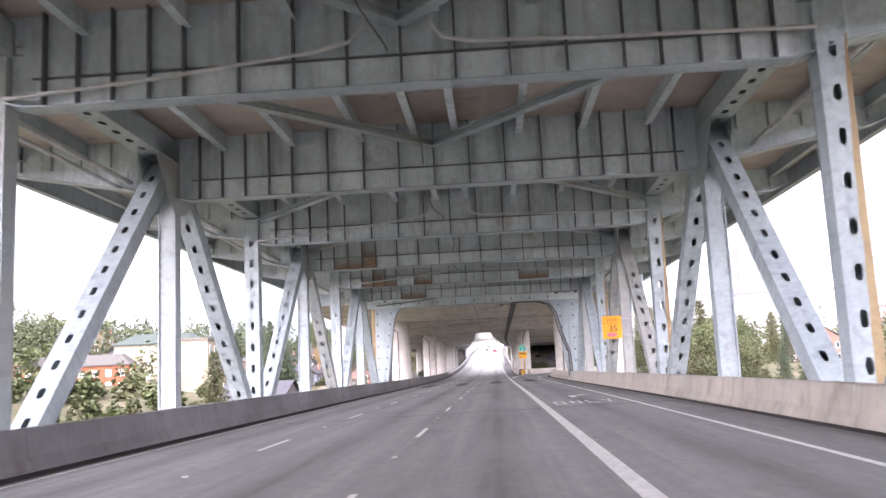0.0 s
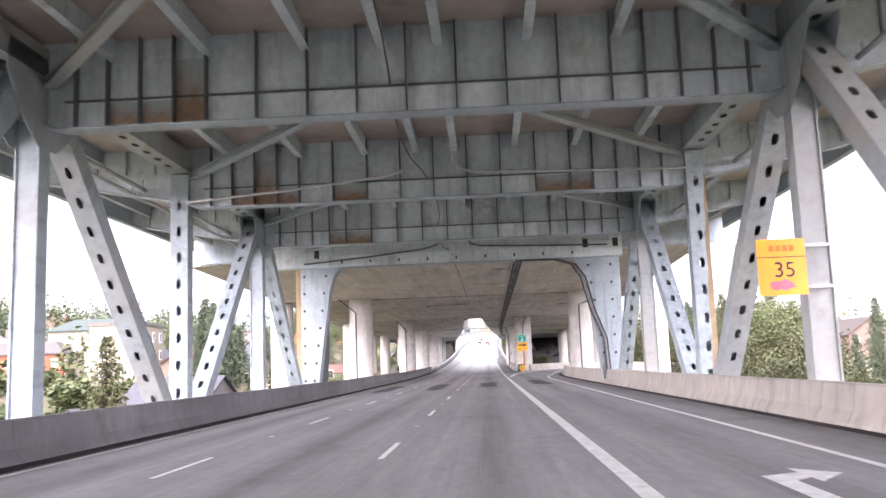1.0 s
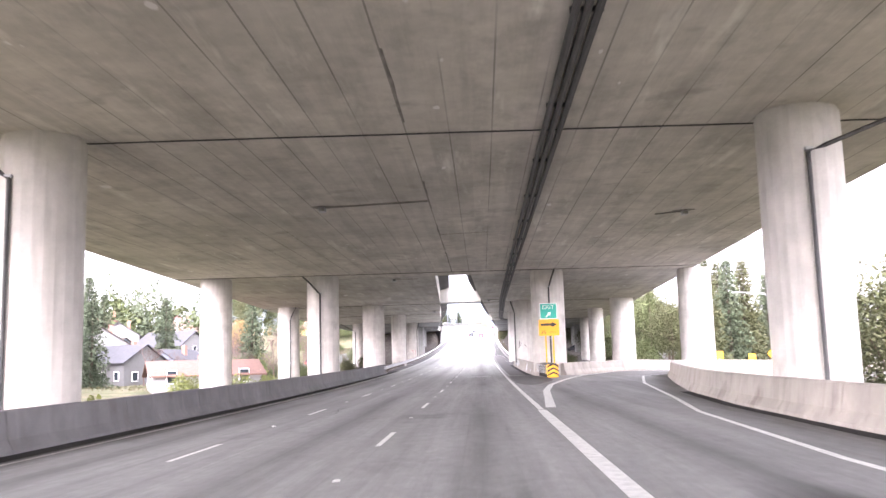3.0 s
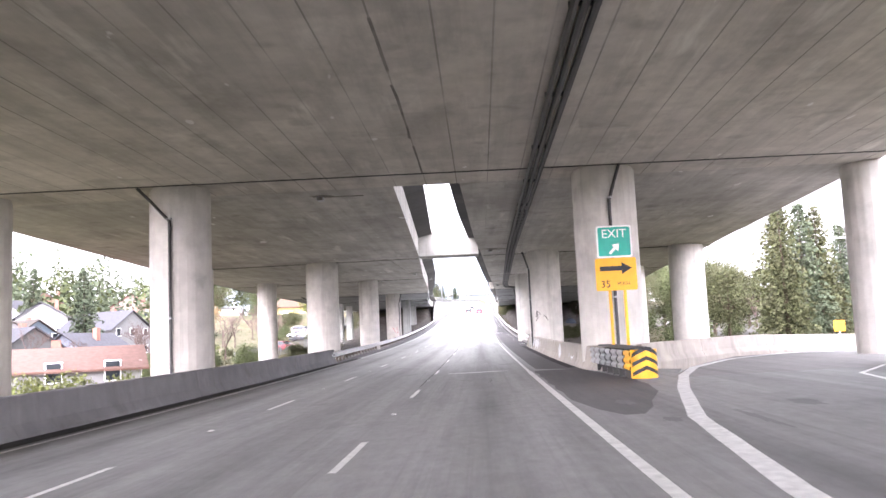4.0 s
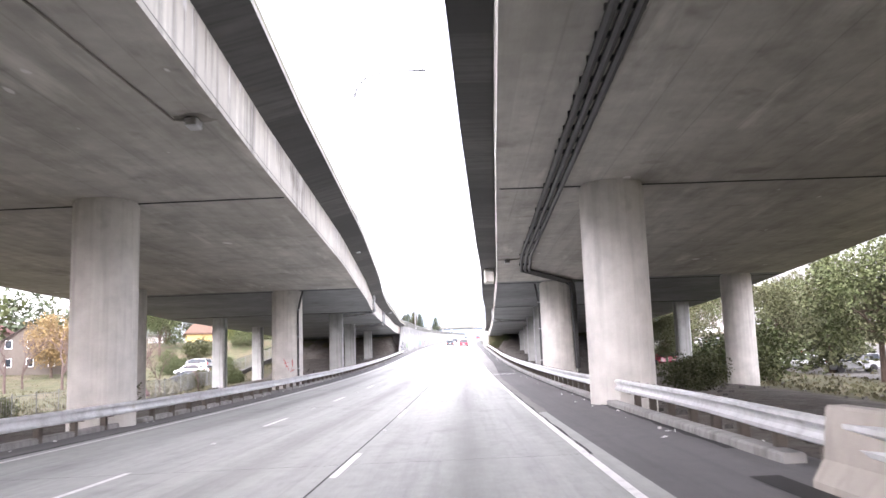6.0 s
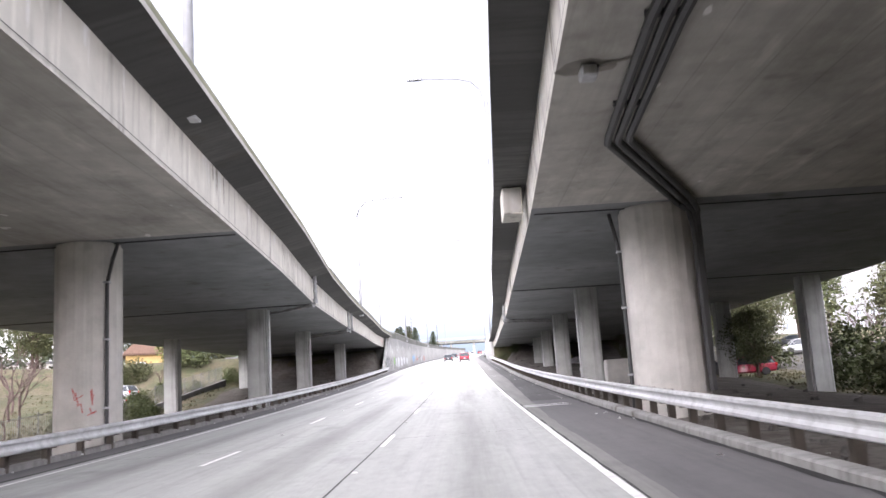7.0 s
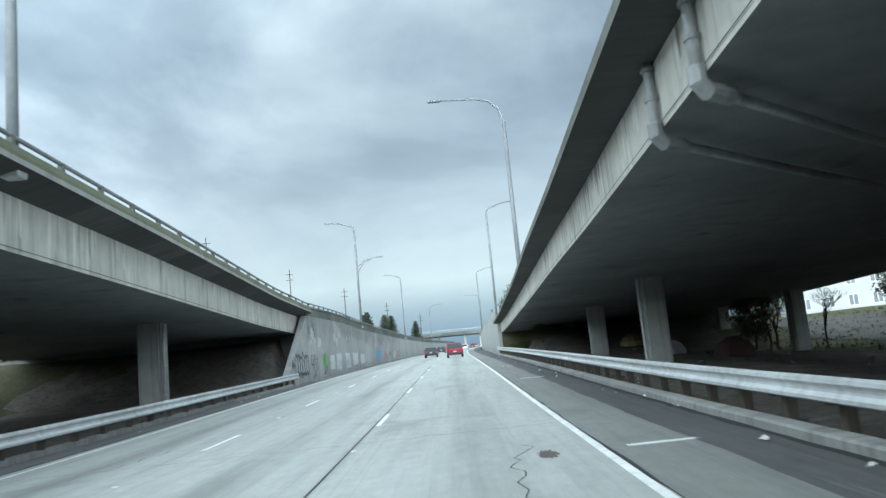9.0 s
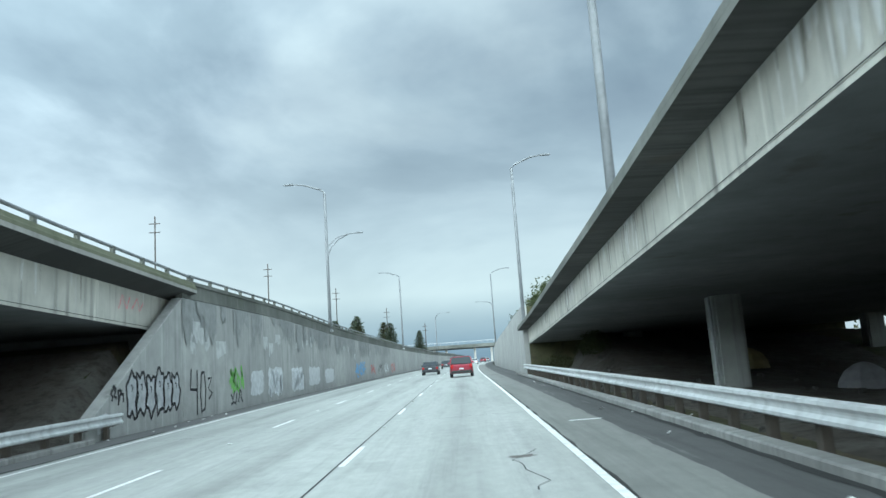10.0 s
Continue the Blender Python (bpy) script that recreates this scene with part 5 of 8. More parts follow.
# short anchor stubs on the eastern parapet
bm = bmesh.new()
box(bm, -0.06, 0.06, -0.12, 0.12, -0.02, 0.09)
bevelled(bm, 0.02)
stub = mesh_of("rail_anchor", bm, M_PARAPET)
for y in frange(225, 371, 3.2):
    mesh_part("rail_anchor", stub, V3, pose(lerp(y, XR_IN) - ove(y) + 0.2, y, sof(y) + WEBH - 0.056 + 0.22))


# eastern retaining wall beyond the abutment
def wall_east():
    w = thing("wall_east", None, "pale concrete retaining wall below a planted bank", "retaining wall", kind="structure")
    top = [(371, 5.2), (400, 4.4), (480, 3.2), (660, 2.2)]
    ys = frange(371, 660, 9)
    for ya, yb in zip(ys, ys[1:]):
        bm = bmesh.new()
        sweep(bm, [[(5.0, y, rz(5, y) - 0.5), (5.0, y, rz(5, y) + lerp(y, top)), (5.4, y, rz(5, y) + lerp(y, top)), (5.4, y, rz(5, y) - 0.5)] for y in (ya + 0.012, yb - 0.012)])
        part("wall_panel", normals(bm), M_WALL, w)
    bm = bmesh.new()
    sweep(bm, [[(5.42, y, rz(5, y) + lerp(y, top) - 0.1), (30, y, rz(5, y) + lerp(y, top) + 1.0), (30, y, rz(5, y) - 1), (5.42, y, rz(5, y) - 1)] for y in frange(371, 660, 12)])
    part("bank", normals(bm), M_GRASS, w)


wall_east()


# ---- guard rails ----
def w_beam(name, fx, s, ya, yb, label, h=0.72):
    g = thing(name, None, label, "guardrail")
    sec = [(0.0, 0.0), (0.055, 0.03), (0.06, 0.08), (0.005, 0.13), (0.0, 0.165), (0.005, 0.2), (0.06, 0.25), (0.055, 0.30), (0.0, 0.33)]
    back = [(a - 0.008, u) for a, u in sec[::-1]]
    bm = bmesh.new()
    sweep(bm, [[(fx(y) + s * a, y, rz(fx(y), y) + h - 0.33 + u) for a, u in sec + back] for y in frange(ya, yb, 3.8)])
    part("rail", normals(bm), M_RAIL, g)
    bm = bmesh.new()
    box(bm, -0.08, 0.08, -0.09, 0.09, -0.3, h - 0.04)
    bevelled(bm, 0.015)
    me = mesh_of("guard_post", bm, plain("post_timber", (0.10, 0.085, 0.07), 0.85))
    bm = bmesh.new()
    box(bm, -0.08, 0.08, -0.07, 0.07, h - 0.36, h - 0.02)
    blk = mesh_of("blockout", bm, plain("blockout_timber", (0.085, 0.075, 0.065), 0.85))
    for y in frange(ya + 0.5, yb - 0.5, 1.9):
        mesh_part("guard_post", me, g, pose(fx(y) - s * 0.26, y, rz(fx(y), y)))
        mesh_part("blockout", blk, g, pose(fx(y) - s * 0.095, y, rz(fx(y), y)))
    return g


def curb(name, x0, x1, ya, yb):
    bm = bmesh.new()
    sweep(bm, [[(x0, y, rz(x0, y) - 0.3), (x0, y, rz(x0, y) + 0.1), (x0 + 0.03, y, rz(x0, y) + 0.13), (x1 - 0.03, y, rz(x1, y) + 0.13), (x1, y, rz(x1, y) + 0.1), (x1, y, rz(x1, y) - 0.3)] for y in frange(ya, yb, 5)])
    tagged(part(name, normals(bm), M_CURB), "low chipped concrete curb under the guardrail", "curb", kind="structure")


w_beam("guardrail", lambda y: lerp(y, [(178, -9.5), (190, -9.95), (310, -10.0), (326, -10.2)]), 1, 178, 329, "galvanised W-beam guardrail on timber posts")
w_beam("guardrail", lambda y: lerp(y, [(190, 3.75), (200, 4.3), (360, 4.5)]), -1, 190.5, 366, "bright galvanised W-beam guardrail on timber posts")
curb("curb_west", -10.45, -10.15, 186, 327)
curb("curb_east", 4.02, 4.32, 194, 368)


# ---- bridge services ----
M_PALE = painted("pale_conduit", (0.62, 0.63, 0.62), (0.5, 0.51, 0.51), rust=0.1, rough=0.55)
def bridge_services():
    for y in HANGERS:
        if y < -20:
            continue
        c = thing("cable_conduit", pose(0, y - 0.35, 0), "thin grey conduit slung across the floor beam", "conduit", group="conduits on floor beams")
        for pts in ([(TXL + 0.3, 0, 8.35), (-7, 0, 8.62), (-3.6, 0, 8.98), (-2.85, 0, 9.15), (-2.5, 0, 9.5), (-2.45, 0, 10.2)], [(TXR - 0.3, 0, 8.78), (3.5, 0, 8.86), (-0.2, 0, 9.0), (-0.75, 0, 9.15), (-1.0, 0, 9.5), (-1.02, 0, 10.2)]):
            bm = bmesh.new()
            tube(bm, pts, 0.05, 7)
            part("conduit", bm, M_PALE, c)
    c = thing("cable_conduit", pose(0, 84.82, 0), "thin grey conduit slung across the portal beam", "conduit", group="conduits on floor beams")
    for pts in ([(TXL + 0.2, 0, 8.55), (-7, 0, 8.85), (-3.6, 0, 9.2), (-2.85, 0, 9.4), (-2.5, 0, 9.8), (-2.45, 0, 10.3)], [(TXR - 0.3, 0, 9.0), (3.5, 0, 9.1), (-0.2, 0, 9.25), (-0.75, 0, 9.4), (-1.0, 0, 9.8), (-1.02, 0, 10.3)]):
        bm = bmesh.new()
        tube(bm, pts, 0.05, 7)
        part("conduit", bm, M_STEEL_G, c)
    w = thing("hanging_cable", None, "thin slack cable under the middle of the deck", "cable")
    bm = bmesh.new()
    pts = []
    for y in frange(Y0 + 2, 84, 2.6):
        ph = ((y - POSTS[0]) / PANEL) % 1
        pts.append((-2.05 + 0.25 * math.sin(y * 0.3), y, 9.1 - 1.1 * 4 * ph * (1 - ph) * 0.35))
    tube(bm, pts, 0.022, 5)
    part("cable", bm, M_DARK, w)
    for x, z, r in ((-12.55, 8.95, 0.09), (-12.95, 8.8, 0.07), (9.25, 9.0, 0.08)):
        t = thing("service_pipe", None, "grey service pipe under the deck bracket", "pipe", group="service pipes")
        bm = bmesh.new()
        tube(bm, [(x, y, z) for y in frange(Y0, 84, 10)], r, 8)
        part("pipe", bm, M_GALV, t)
        bm = bmesh.new()
        for y in sorted(POSTS + HANGERS):
            box(bm, x - 0.03, x + 0.03, y - 0.3, y - 0.25, z, 9.3)
        part("pipe_hanger", bm, M_GALV, t)
    # downpipes wrapped round the eastern leg of the portal
    d = thing("portal_downpipes", None, "bundle of dark downpipes on the portal leg", "pipe")
    for k in range(3):
        bm = bmesh.new()
        tube(bm, [(1.9 + 0.1 * k, 84.7, 8.22), (4.2 + 0.12 * k, 84.75, 8.2), (5.2 + 0.14 * k, 84.75, 7.9 - 0.02 * k), (5.75 + 0.14 * k, 84.8, 7.1), (6.2 + 0.13 * k, 84.8, 5.2), (6.9 + 0.1 * k, 84.8, 3.4), (7.05 + 0.1 * k, 84.8, 0.6)], 0.055, 7)
        part("pipe", bm, M_DARK if k != 1 else M_POLE, d)


bridge_services()


# ---- downpipes on the girders ----
M_PIPE = painted("drain_pipe_zinc", (0.36, 0.37, 0.37), (0.22, 0.225, 0.23), rust=0.3, rough=0.6, metal=0.1)


def girder_pipes(x, y, side, ex, ey, high):
    p = thing("girder_downpipe", None, "galvanised drain pipe strapped to the girder side", "pipe", group="girder downpipes")
    z = sof(y)
    bm = bmesh.new()
    tube(bm, [(x, y, z + high), (x, y, z + 0.6), (x, y, z - 0.02)], 0.09, 10)
    part("pipe", bm, M_PIPE, p, smooth=True)
    bm = bmesh.new()
    tube(bm, [(x, y, z + 0.06), (x, y, z - 0.12), (x - side * 0.12, y + 0.05, z - 0.24), (x - side * 0.5, y + 0.3, z - 0.26)], 0.135, 10)
    part("elbow", bm, M_PIPE, p, "ribbed pipe elbow under the soffit edge")
    bm = bmesh.new()
    tube(bm, [(x - side * 0.4, y + 0.25, z - 0.24), ((x + ex) / 2, (y + ey) / 2, sof((y + ey) / 2) - 0.24), (ex, ey, sof(ey) - 0.24)], 0.085, 10)
    part("pipe", bm, M_PIPE, p, smooth=True)
    for zz in (z + 0.02, z + 0.45, z + 0.95):
        bm = bmesh.new()
        tube(bm, [(x, y, zz), (x, y, zz + 0.07)], 0.125, 10)
        box(bm, x - 0.02, x + side * 0.0 + 0.02, y - 0.16, y + 0.16, zz + 0.01, zz + 0.06)
        part("strap", bm, M_PIPE, p)


for dy in (0.0, 2.7):
    girder_pipes(lerp(284 + dy, XL_IN) + 0.14, 283.6 + dy, 1, -14.5, 289.5 + dy, WEBH)
    girder_pipes(lerp(284 + dy, XR_IN) - 0.12, 284.0 + dy, -1, 10.4, 290.6 + dy, 1.14)
girder_pipes(lerp(257, XL_IN) + 0.14, 258.5, 1, -12.4, 263.5, WEBH)


# ---- signs ----
M_GREEN = plain("sign_green", (0.01, 0.40, 0.30), 0.35, var=0.12)
M_YELLOW = plain("sign_yellow", (0.85, 0.41, 0.016), 0.4, var=0.1)
M_ORANGE = plain("sign_orange", (0.95, 0.36, 0.01), 0.4, var=0.12)
M_WHITE = plain("sign_white", (0.82, 0.83, 0.82), 0.4, var=0.1)
M_BLACK = plain("sign_black", (0.02, 0.02, 0.02), 0.5)
M_PINK = plain("spray_pink", (0.85, 0.16, 0.22), 0.6)


def rounded_plate(w, h, t, r=0.06):
    bm = bmesh.new()
    pts = []
    for cx, cz, a0 in ((w / 2 - r, h / 2 - r, 0), (-w / 2 + r, h / 2 - r, 90), (-w / 2 + r, -h / 2 + r, 180), (w / 2 - r, -h / 2 + r, 270)):
        for k in range(4):
            a = radians(a0 + 30 * k)
            pts.append((cx + r * math.cos(a), cz + r * math.sin(a)))
    sweep(bm, [[(x, y, z) for x, z in pts] for y in (0, t)])
    return normals(bm)


def words(body, size, parent, m, material, squeeze=1.0):
    cu = bpy.data.curves.new("lettering", "FONT")
    cu.body, cu.size, cu.align_x, cu.align_y, cu.extrude = body, size, "CENTER", "CENTER", 0.003
    tmp = bpy.data.objects.new("lettering", cu)
    scene.collection.objects.link(tmp)
    me = bpy.data.meshes.new_from_object(tmp.evaluated_get(bpy.context.evaluated_depsgraph_get()))
    bpy.data.objects.remove(tmp)
    me.materials.clear()
    me.materials.append(material)
    return mesh_part("lettering", me, parent, m @ Matrix.Diagonal((squeeze, 1, 1, 1)))


def arrow(parent, m, pts, material, name="arrow"):
    bm = bmesh.new()
    sweep(bm, [[(x, y, z) for x, z in pts] for y in (0, 0.006)])
    o = part(name, normals(bm), material, parent)
    o.matrix_basis = m
    return o


FACE = pose(0, 0, 0, 90, 0, 0)


def exit_sign():
    s = thing("exit_sign", pose(4.75, 152.6, 0), "green exit sign above a yellow curve-speed panel on two yellow posts", "road sign")
    z0 = rz(4.7, 152.6)
    for x in (-0.24, 0.27):
        bm = bmesh.new()
        box(bm, x - 0.05, x + 0.05, 0.03, 0.13, z0 + 0.5, 6.1)
        bevelled(bm, 0.01)
        part("sign_post", bm, M_YELLOW, s, "yellow square steel post")
    p = part("panel", rounded_plate(1.2, 1.1, 0.02), M_WHITE, s, "green exit panel with white border")
    p.location = (0, 0, 5.76)
    q = part("field", rounded_plate(1.1, 1.0, 0.004), M_GREEN, s)
    q.location = (0, -0.006, 5.76)
    words("EXIT", 0.42, s, Matrix.Translation((0, -0.012, 6.02)) @ FACE, M_WHITE)
    dart = [(-0.05, -0.28), (0.05, -0.28), (0.05, 0.02), (0.17, 0.02), (0.0, 0.26), (-0.17, 0.02), (-0.05, 0.02)]
    a = radians(-45)
    arrow(s, Matrix.Translation((0, -0.013, 5.52)), [(0.9 * (x * math.cos(a) - z * math.sin(a)), 0.9 * (x * math.sin(a) + z * math.cos(a))) for x, z in dart], M_WHITE)
    y = part("speed_panel", rounded_plate(1.4, 1.12, 0.02), M_YELLOW, s, "yellow panel with a black right arrow")
    y.location = (0.0, 0.0, 4.63)
    arrow(s, Matrix.Translation((0, -0.008, 4.83)), [(-0.55, -0.08), (0.2, -0.08), (0.2, -0.2), (0.55, 0.0), (0.2, 0.2), (0.2, 0.08), (-0.55, 0.08)], M_BLACK)
    words("35", 0.34, s, Matrix.Translation((-0.38, -0.008, 4.29)) @ FACE, M_BLACK)
    words("M.P.H.", 0.17, s, Matrix.Translation((0.25, -0.008, 4.29)) @ FACE, M_BLACK)


def bridge_sign():
    s = thing("exit_speed_sign", pose(6.83, 52.9, 3.94), "orange exit speed sign with pink spray on a bridge post", "road sign")
    p = part("panel", rounded_plate(1.1, 1.3, 0.02, 0.04), M_ORANGE, s)
    bm = bmesh.new()
    box(bm, -0.55, 0.55, -0.004, 0, 0.22, 0.24)
    part("divider", bm, M_BLACK, s)
    bm = bmesh.new()
    for k in range(4):
        box(bm, -0.27 + k * 0.15, -0.16 + k * 0.15, -0.004, 0, 0.36, 0.50)
    part("unread_line", bm, plain("faded_print", (0.6, 0.2, 0.02)), s)
    words("35", 0.5, s, Matrix.Translation((0.05, -0.006, -0.08)) @ FACE, M_BLACK)
    bm = bmesh.new()
    rp = random.Random(3)
    pts = [(0.3 * math.cos(k / 14 * 2 * math.pi) * rp.uniform(0.6, 1.25), -0.42 + 0.13 * math.sin(k / 14 * 2 * math.pi) * rp.uniform(0.6, 1.3)) for k in range(14)]
    bm.faces.new([bm.verts.new((x, -0.005, z)) for x, z in pts])
    part("spray_patch", bm, M_PINK, s)
    for z in (0.45, -0.5):
        bm = bmesh.new()
        box(bm, 0.4, 1.25, 0.025, 0.075, z, z + 0.07)
        part("strap", bm, M_GALV, s)


exit_sign()
bridge_sign()


def small_sign(x, y, w, m, label, tilt=45, h=2.2):
    z = ground_z(x, y)
    s = thing("warning_sign", pose(x, y, z - 0.2), label, "road sign", group="yellow warning signs")
    bm = bmesh.new()
    box(bm, -0.05, 0.05, 0.02, 0.1, 0, h + 0.2)
    part("sign_post", bm, M_GALV, s)
    p = part("panel", rounded_plate(w, w, 0.02), m, s)
    p.matrix_basis = pose(0, 0, h, 0, tilt, 0)


# ---- crash cushion at the gore ----
def crash_cushion():
    c = thing("crash_cushion", pose(4.45, 146.6, rz(4.4, 148), math.degrees(math.atan(0.012))), "crash cushion of steel panels with a yellow chevron nose", "crash cushion")
    sec = [(0, 0), (0.05, 0.03), (0.05, 0.10), (0.0, 0.15), (0.0, 0.18), (0.05, 0.23), (0.05, 0.30), (0.0, 0.35), (0.0, 0.38), (0.05, 0.43), (0.05, 0.5), (0, 0.55)]
    for k in range(7):
        for s in (-1, 1):
            w = 0.30 + 0.035 * k
            bm = bmesh.new()
            ya, yb = 0.6 + k * 0.98, 0.6 + (k + 1) * 0.98 + 0.15
            loops = [[(s * (w + a + (0.02 if y == ya else 0.0)), y, 0.27 + u) for a, u in sec] + [(s * (w - 0.01 + a + (0.02 if y == ya else 0)), y, 0.27 + u) for a, u in sec[::-1]] for y in (ya, yb)]
            sweep(bm, loops)
            part("fender_panel", normals(bm), M_YELLOW if k < 1 else M_GALV, c, "yellow fender panel" if k < 1 else "")
        bm = bmesh.new()
        box(bm, -0.27 - 0.03 * k, 0.27 + 0.03 * k, 0.75 + k * 0.98, 0.85 + k * 0.98, 0.02, 0.8)
        part("diaphragm", bm, M_DARK, c, "black steel diaphragm")
    bm = bmesh.new()
    box(bm, -0.3, 0.3, 0.75, 7.4, 0.84, 0.9)
    bevelled(bm, 0.02)
    part("top_cover", bm, M_DARK, c, "black rubber top cover")
    bm = bmesh.new()
    sweep(bm, [[(0.36 * math.cos(a) * 1.0, 0.42 - 0.42 * math.sin(a), z) for a in [math.pi * k / 10 for k in range(11)]] for z in (0.08, 0.86)])
    nose = part("nose", normals(bm), M_YELLOW, c, "curved yellow nose with black chevrons")
    for k in range(3):
        for s in (-1, 1):
            bm = bmesh.new()
            zz = 0.12 + k * 0.26
            q = []
            for t in range(6):
                a = math.pi / 2 - s * (t / 5) * 1.25
                q.append((0.366 * math.cos(a), 0.42 - 0.426 * math.sin(a), zz + 0.2 - 0.2 * t / 5))
            for u, v in zip(q, q[1:]):
                bm.faces.new([bm.verts.new(p) for p in (u, v, (v[0], v[1], v[2] + 0.11), (u[0], u[1], u[2] + 0.11))])
            part("chevron", normals(bm), M_BLACK, nose)


crash_cushion()


# ---- road lettering and arrows in the exit lane ----
def road_mark(name, polys, cx, cy, sx, sy):
    bm = bmesh.new()
    for pts in polys:
        bm.faces.new([bm.verts.new((cx + x * sx, cy + y * sy, rz(cx + x * sx, cy + y * sy) + 0.005)) for x, y in pts])
    return part(name, normals(bm), M_PAINT, ROAD)


ARROW = [[(-0.08, -0.5), (0.08, -0.5), (0.08, 0.05), (-0.08, 0.2)], [(-0.08, 0.2), (0.08, 0.05), (0.22, 0.12), (0.22, 0.26)], [(0.22, 0.0), (0.5, 0.2), (0.22, 0.4)]]
road_mark("turn_arrow", ARROW, 3.45, 43.3, 1.7, 3.2)
LET = {
    "O": [[(0, 0), (0.2, 0), (0.2, 1), (0, 1)], [(0.8, 0), (1, 0), (1, 1), (0.8, 1)], [(0.2, 0), (0.8, 0), (0.8, 0.16), (0.2, 0.16)], [(0.2, 0.84), (0.8, 0.84), (0.8, 1), (0.2, 1)]],
    "N": [[(0, 0), (0.2, 0), (0.2, 1), (0, 1)], [(0.8, 0), (1, 0), (1, 1), (0.8, 1)], [(0.2, 1), (0.2, 0.7), (0.8, 0), (0.8, 0.3)]],
    "L": [[(0, 0), (0.2, 0), (0.2, 1), (0, 1)], [(0.2, 0), (1, 0), (1, 0.16), (0.2, 0.16)]],
    "Y": [[(0.4, 0), (0.6, 0), (0.6, 0.5), (0.4, 0.5)], [(0.4, 0.5), (0.5, 0.5), (0.2, 1), (0, 1)], [(0.5, 0.5), (0.6, 0.5), (1, 1), (0.8, 1)]],
}
for i, ch in enumerate("ONLY"):
    road_mark("road_letter", [[(x - 0.5, y - 0.5) for x, y in p] for p in LET[ch]], 2.45 + 0.62 * i, 36.8, 0.42, 2.4)


# ---- lamp posts ----
def lamp_post(x, y, z, h, arm, style="curve"):
    l = thing("street_lamp", pose(x, y, z), "tall grey steel street lamp with a flat luminaire", "street lamp", group="street lamps")
    bm = bmesh.new()
    if style == "curve":
        pts = [(0, 0, 0), (0, 0, h * 0.4), (0, 0, h - 1.6), (arm * 0.06, 0, h - 0.75), (arm * 0.2, 0, h - 0.2), (arm * 0.4, 0, h), (arm * 0.95, 0, h + 0.1)]
    else:
        pts = [(0, 0, 0), (0, 0, h * 0.5), (0, 0, h - 0.9), (arm * 0.12, 0, h - 0.6), (arm * 0.6, 0, h - 0.12), (arm * 0.95, 0, h)]
    tube(bm, pts, 0.14, 8, 0.05)
    part("pole", bm, M_POLE, l, smooth=True)
    bm = bmesh.new()
    s = 1 if arm > 0 else -1
    a = arm * 0.92
    sweep(bm, [[(a + s * u, v * 0.14 * k, pts[-1][2] + dz) for v, dz in ((-1, -0.06), (1, -0.06), (1, 0.03), (0.4, 0.08), (-0.4, 0.08), (-1, 0.03))] for u, k in ((0, 0.7), (0.25, 1), (0.7, 0.9), (0.8, 0.5))])
    part("luminaire", normals(bm), M_POLE, l)
    bm = bmesh.new()
    box(bm, -0.22, 0.22, -0.22, 0.22, -0.12, 0.05)
    bevelled(bm, 0.03)
    part("base_plate", bm, M_GALV, l)
    return l


def pz(y):
    return sof(y) + WEBH + 0.2


lamp_post(-6.0, 231.5, pz(231), 10.6, 3.8)
lamp_post(-9.15, 291, pz(291), 10.6, 3.9)
lamp_post(2.15, 259.6, pz(259.6), 10.8, -3.9)
lamp_post(4.3, 324.8, pz(324.8) - 0.1, 11.5, -4.1)
lamp_post(4.9, 368, pz(368), 12.9, 2.5, "bend")
twin = lamp_post(-10.6, 374, rz(-10.7, 374) + lerp(374, WTOP) + 0.3, 12.6, -2.9, "bend")
bm = bmesh.new()
tube(bm, [(0, 0, 6.2), (0.35, 0, 6.9), (1.0, 0, 7.6), (1.9, 0, 8.0), (2.6, 0, 8.05)], 0.05, 7)
tube(bm, [(0, 0, 7.0), (0.9, 0, 7.75), (1.8, 0, 8.0)], 0.035, 6)
part("lower_arm", bm, M_POLE, twin)
bm = bmesh.new()
box(bm, 2.5, 3.1, -0.12, 0.12, 8.0, 8.12)
bevelled(bm, 0.03)
part("luminaire", bm, M_POLE, twin)
lamp_post(-10.45, 448, rz(-10.7, 448) + lerp(448, WTOP) + 0.3, 13.0, -2.9, "bend")
lamp_post(5.2, 460, rz(5, 460) + 3.4, 14.0, 2.9, "bend")
lamp_post(5.6, 500, rz(5, 500) + 3.0, 11.0, -3.4)
lamp_post(-10.75, 545, rz(-10.7, 545) + 3.3, 11.5, 3.6)

# ---- utility poles beyond the wall ----
M_POLEWOOD = plain("pole_timber", (0.07, 0.055, 0.045), 0.9)


def utility_pole(x, y, z, h):
    u = thing("utility_pole", pose(x, y, z), "dark timber utility pole with crossarms", "utility pole", group="utility poles")
    bm = bmesh.new()
    tube(bm, [(0, 0, 0), (0, 0, h)], 0.14, 8, 0.08)
    part("pole", bm, M_POLEWOOD, u)
    for zz in (h - 1.1, h - 2.3):
        bm = bmesh.new()
        box(bm, -0.75, 0.75, -0.18, -0.08, zz, zz + 0.1)
        part("crossarm", bm, M_POLEWOOD, u)


for y in (416, 452, 482, 515, 548):
    base = rz(-10, y) + lerp(y, WTOP) - 0.6
    utility_pole(-40 + 0.197 * (y - 416), y, base, 36.0 - 0.03 * (y - 416) - base)
utility_pole(-46, 185, ground_z(-46, 185) - 0.3, 21)
utility_pole(-75, 250, ground_z(-75, 250) - 0.3, 17)


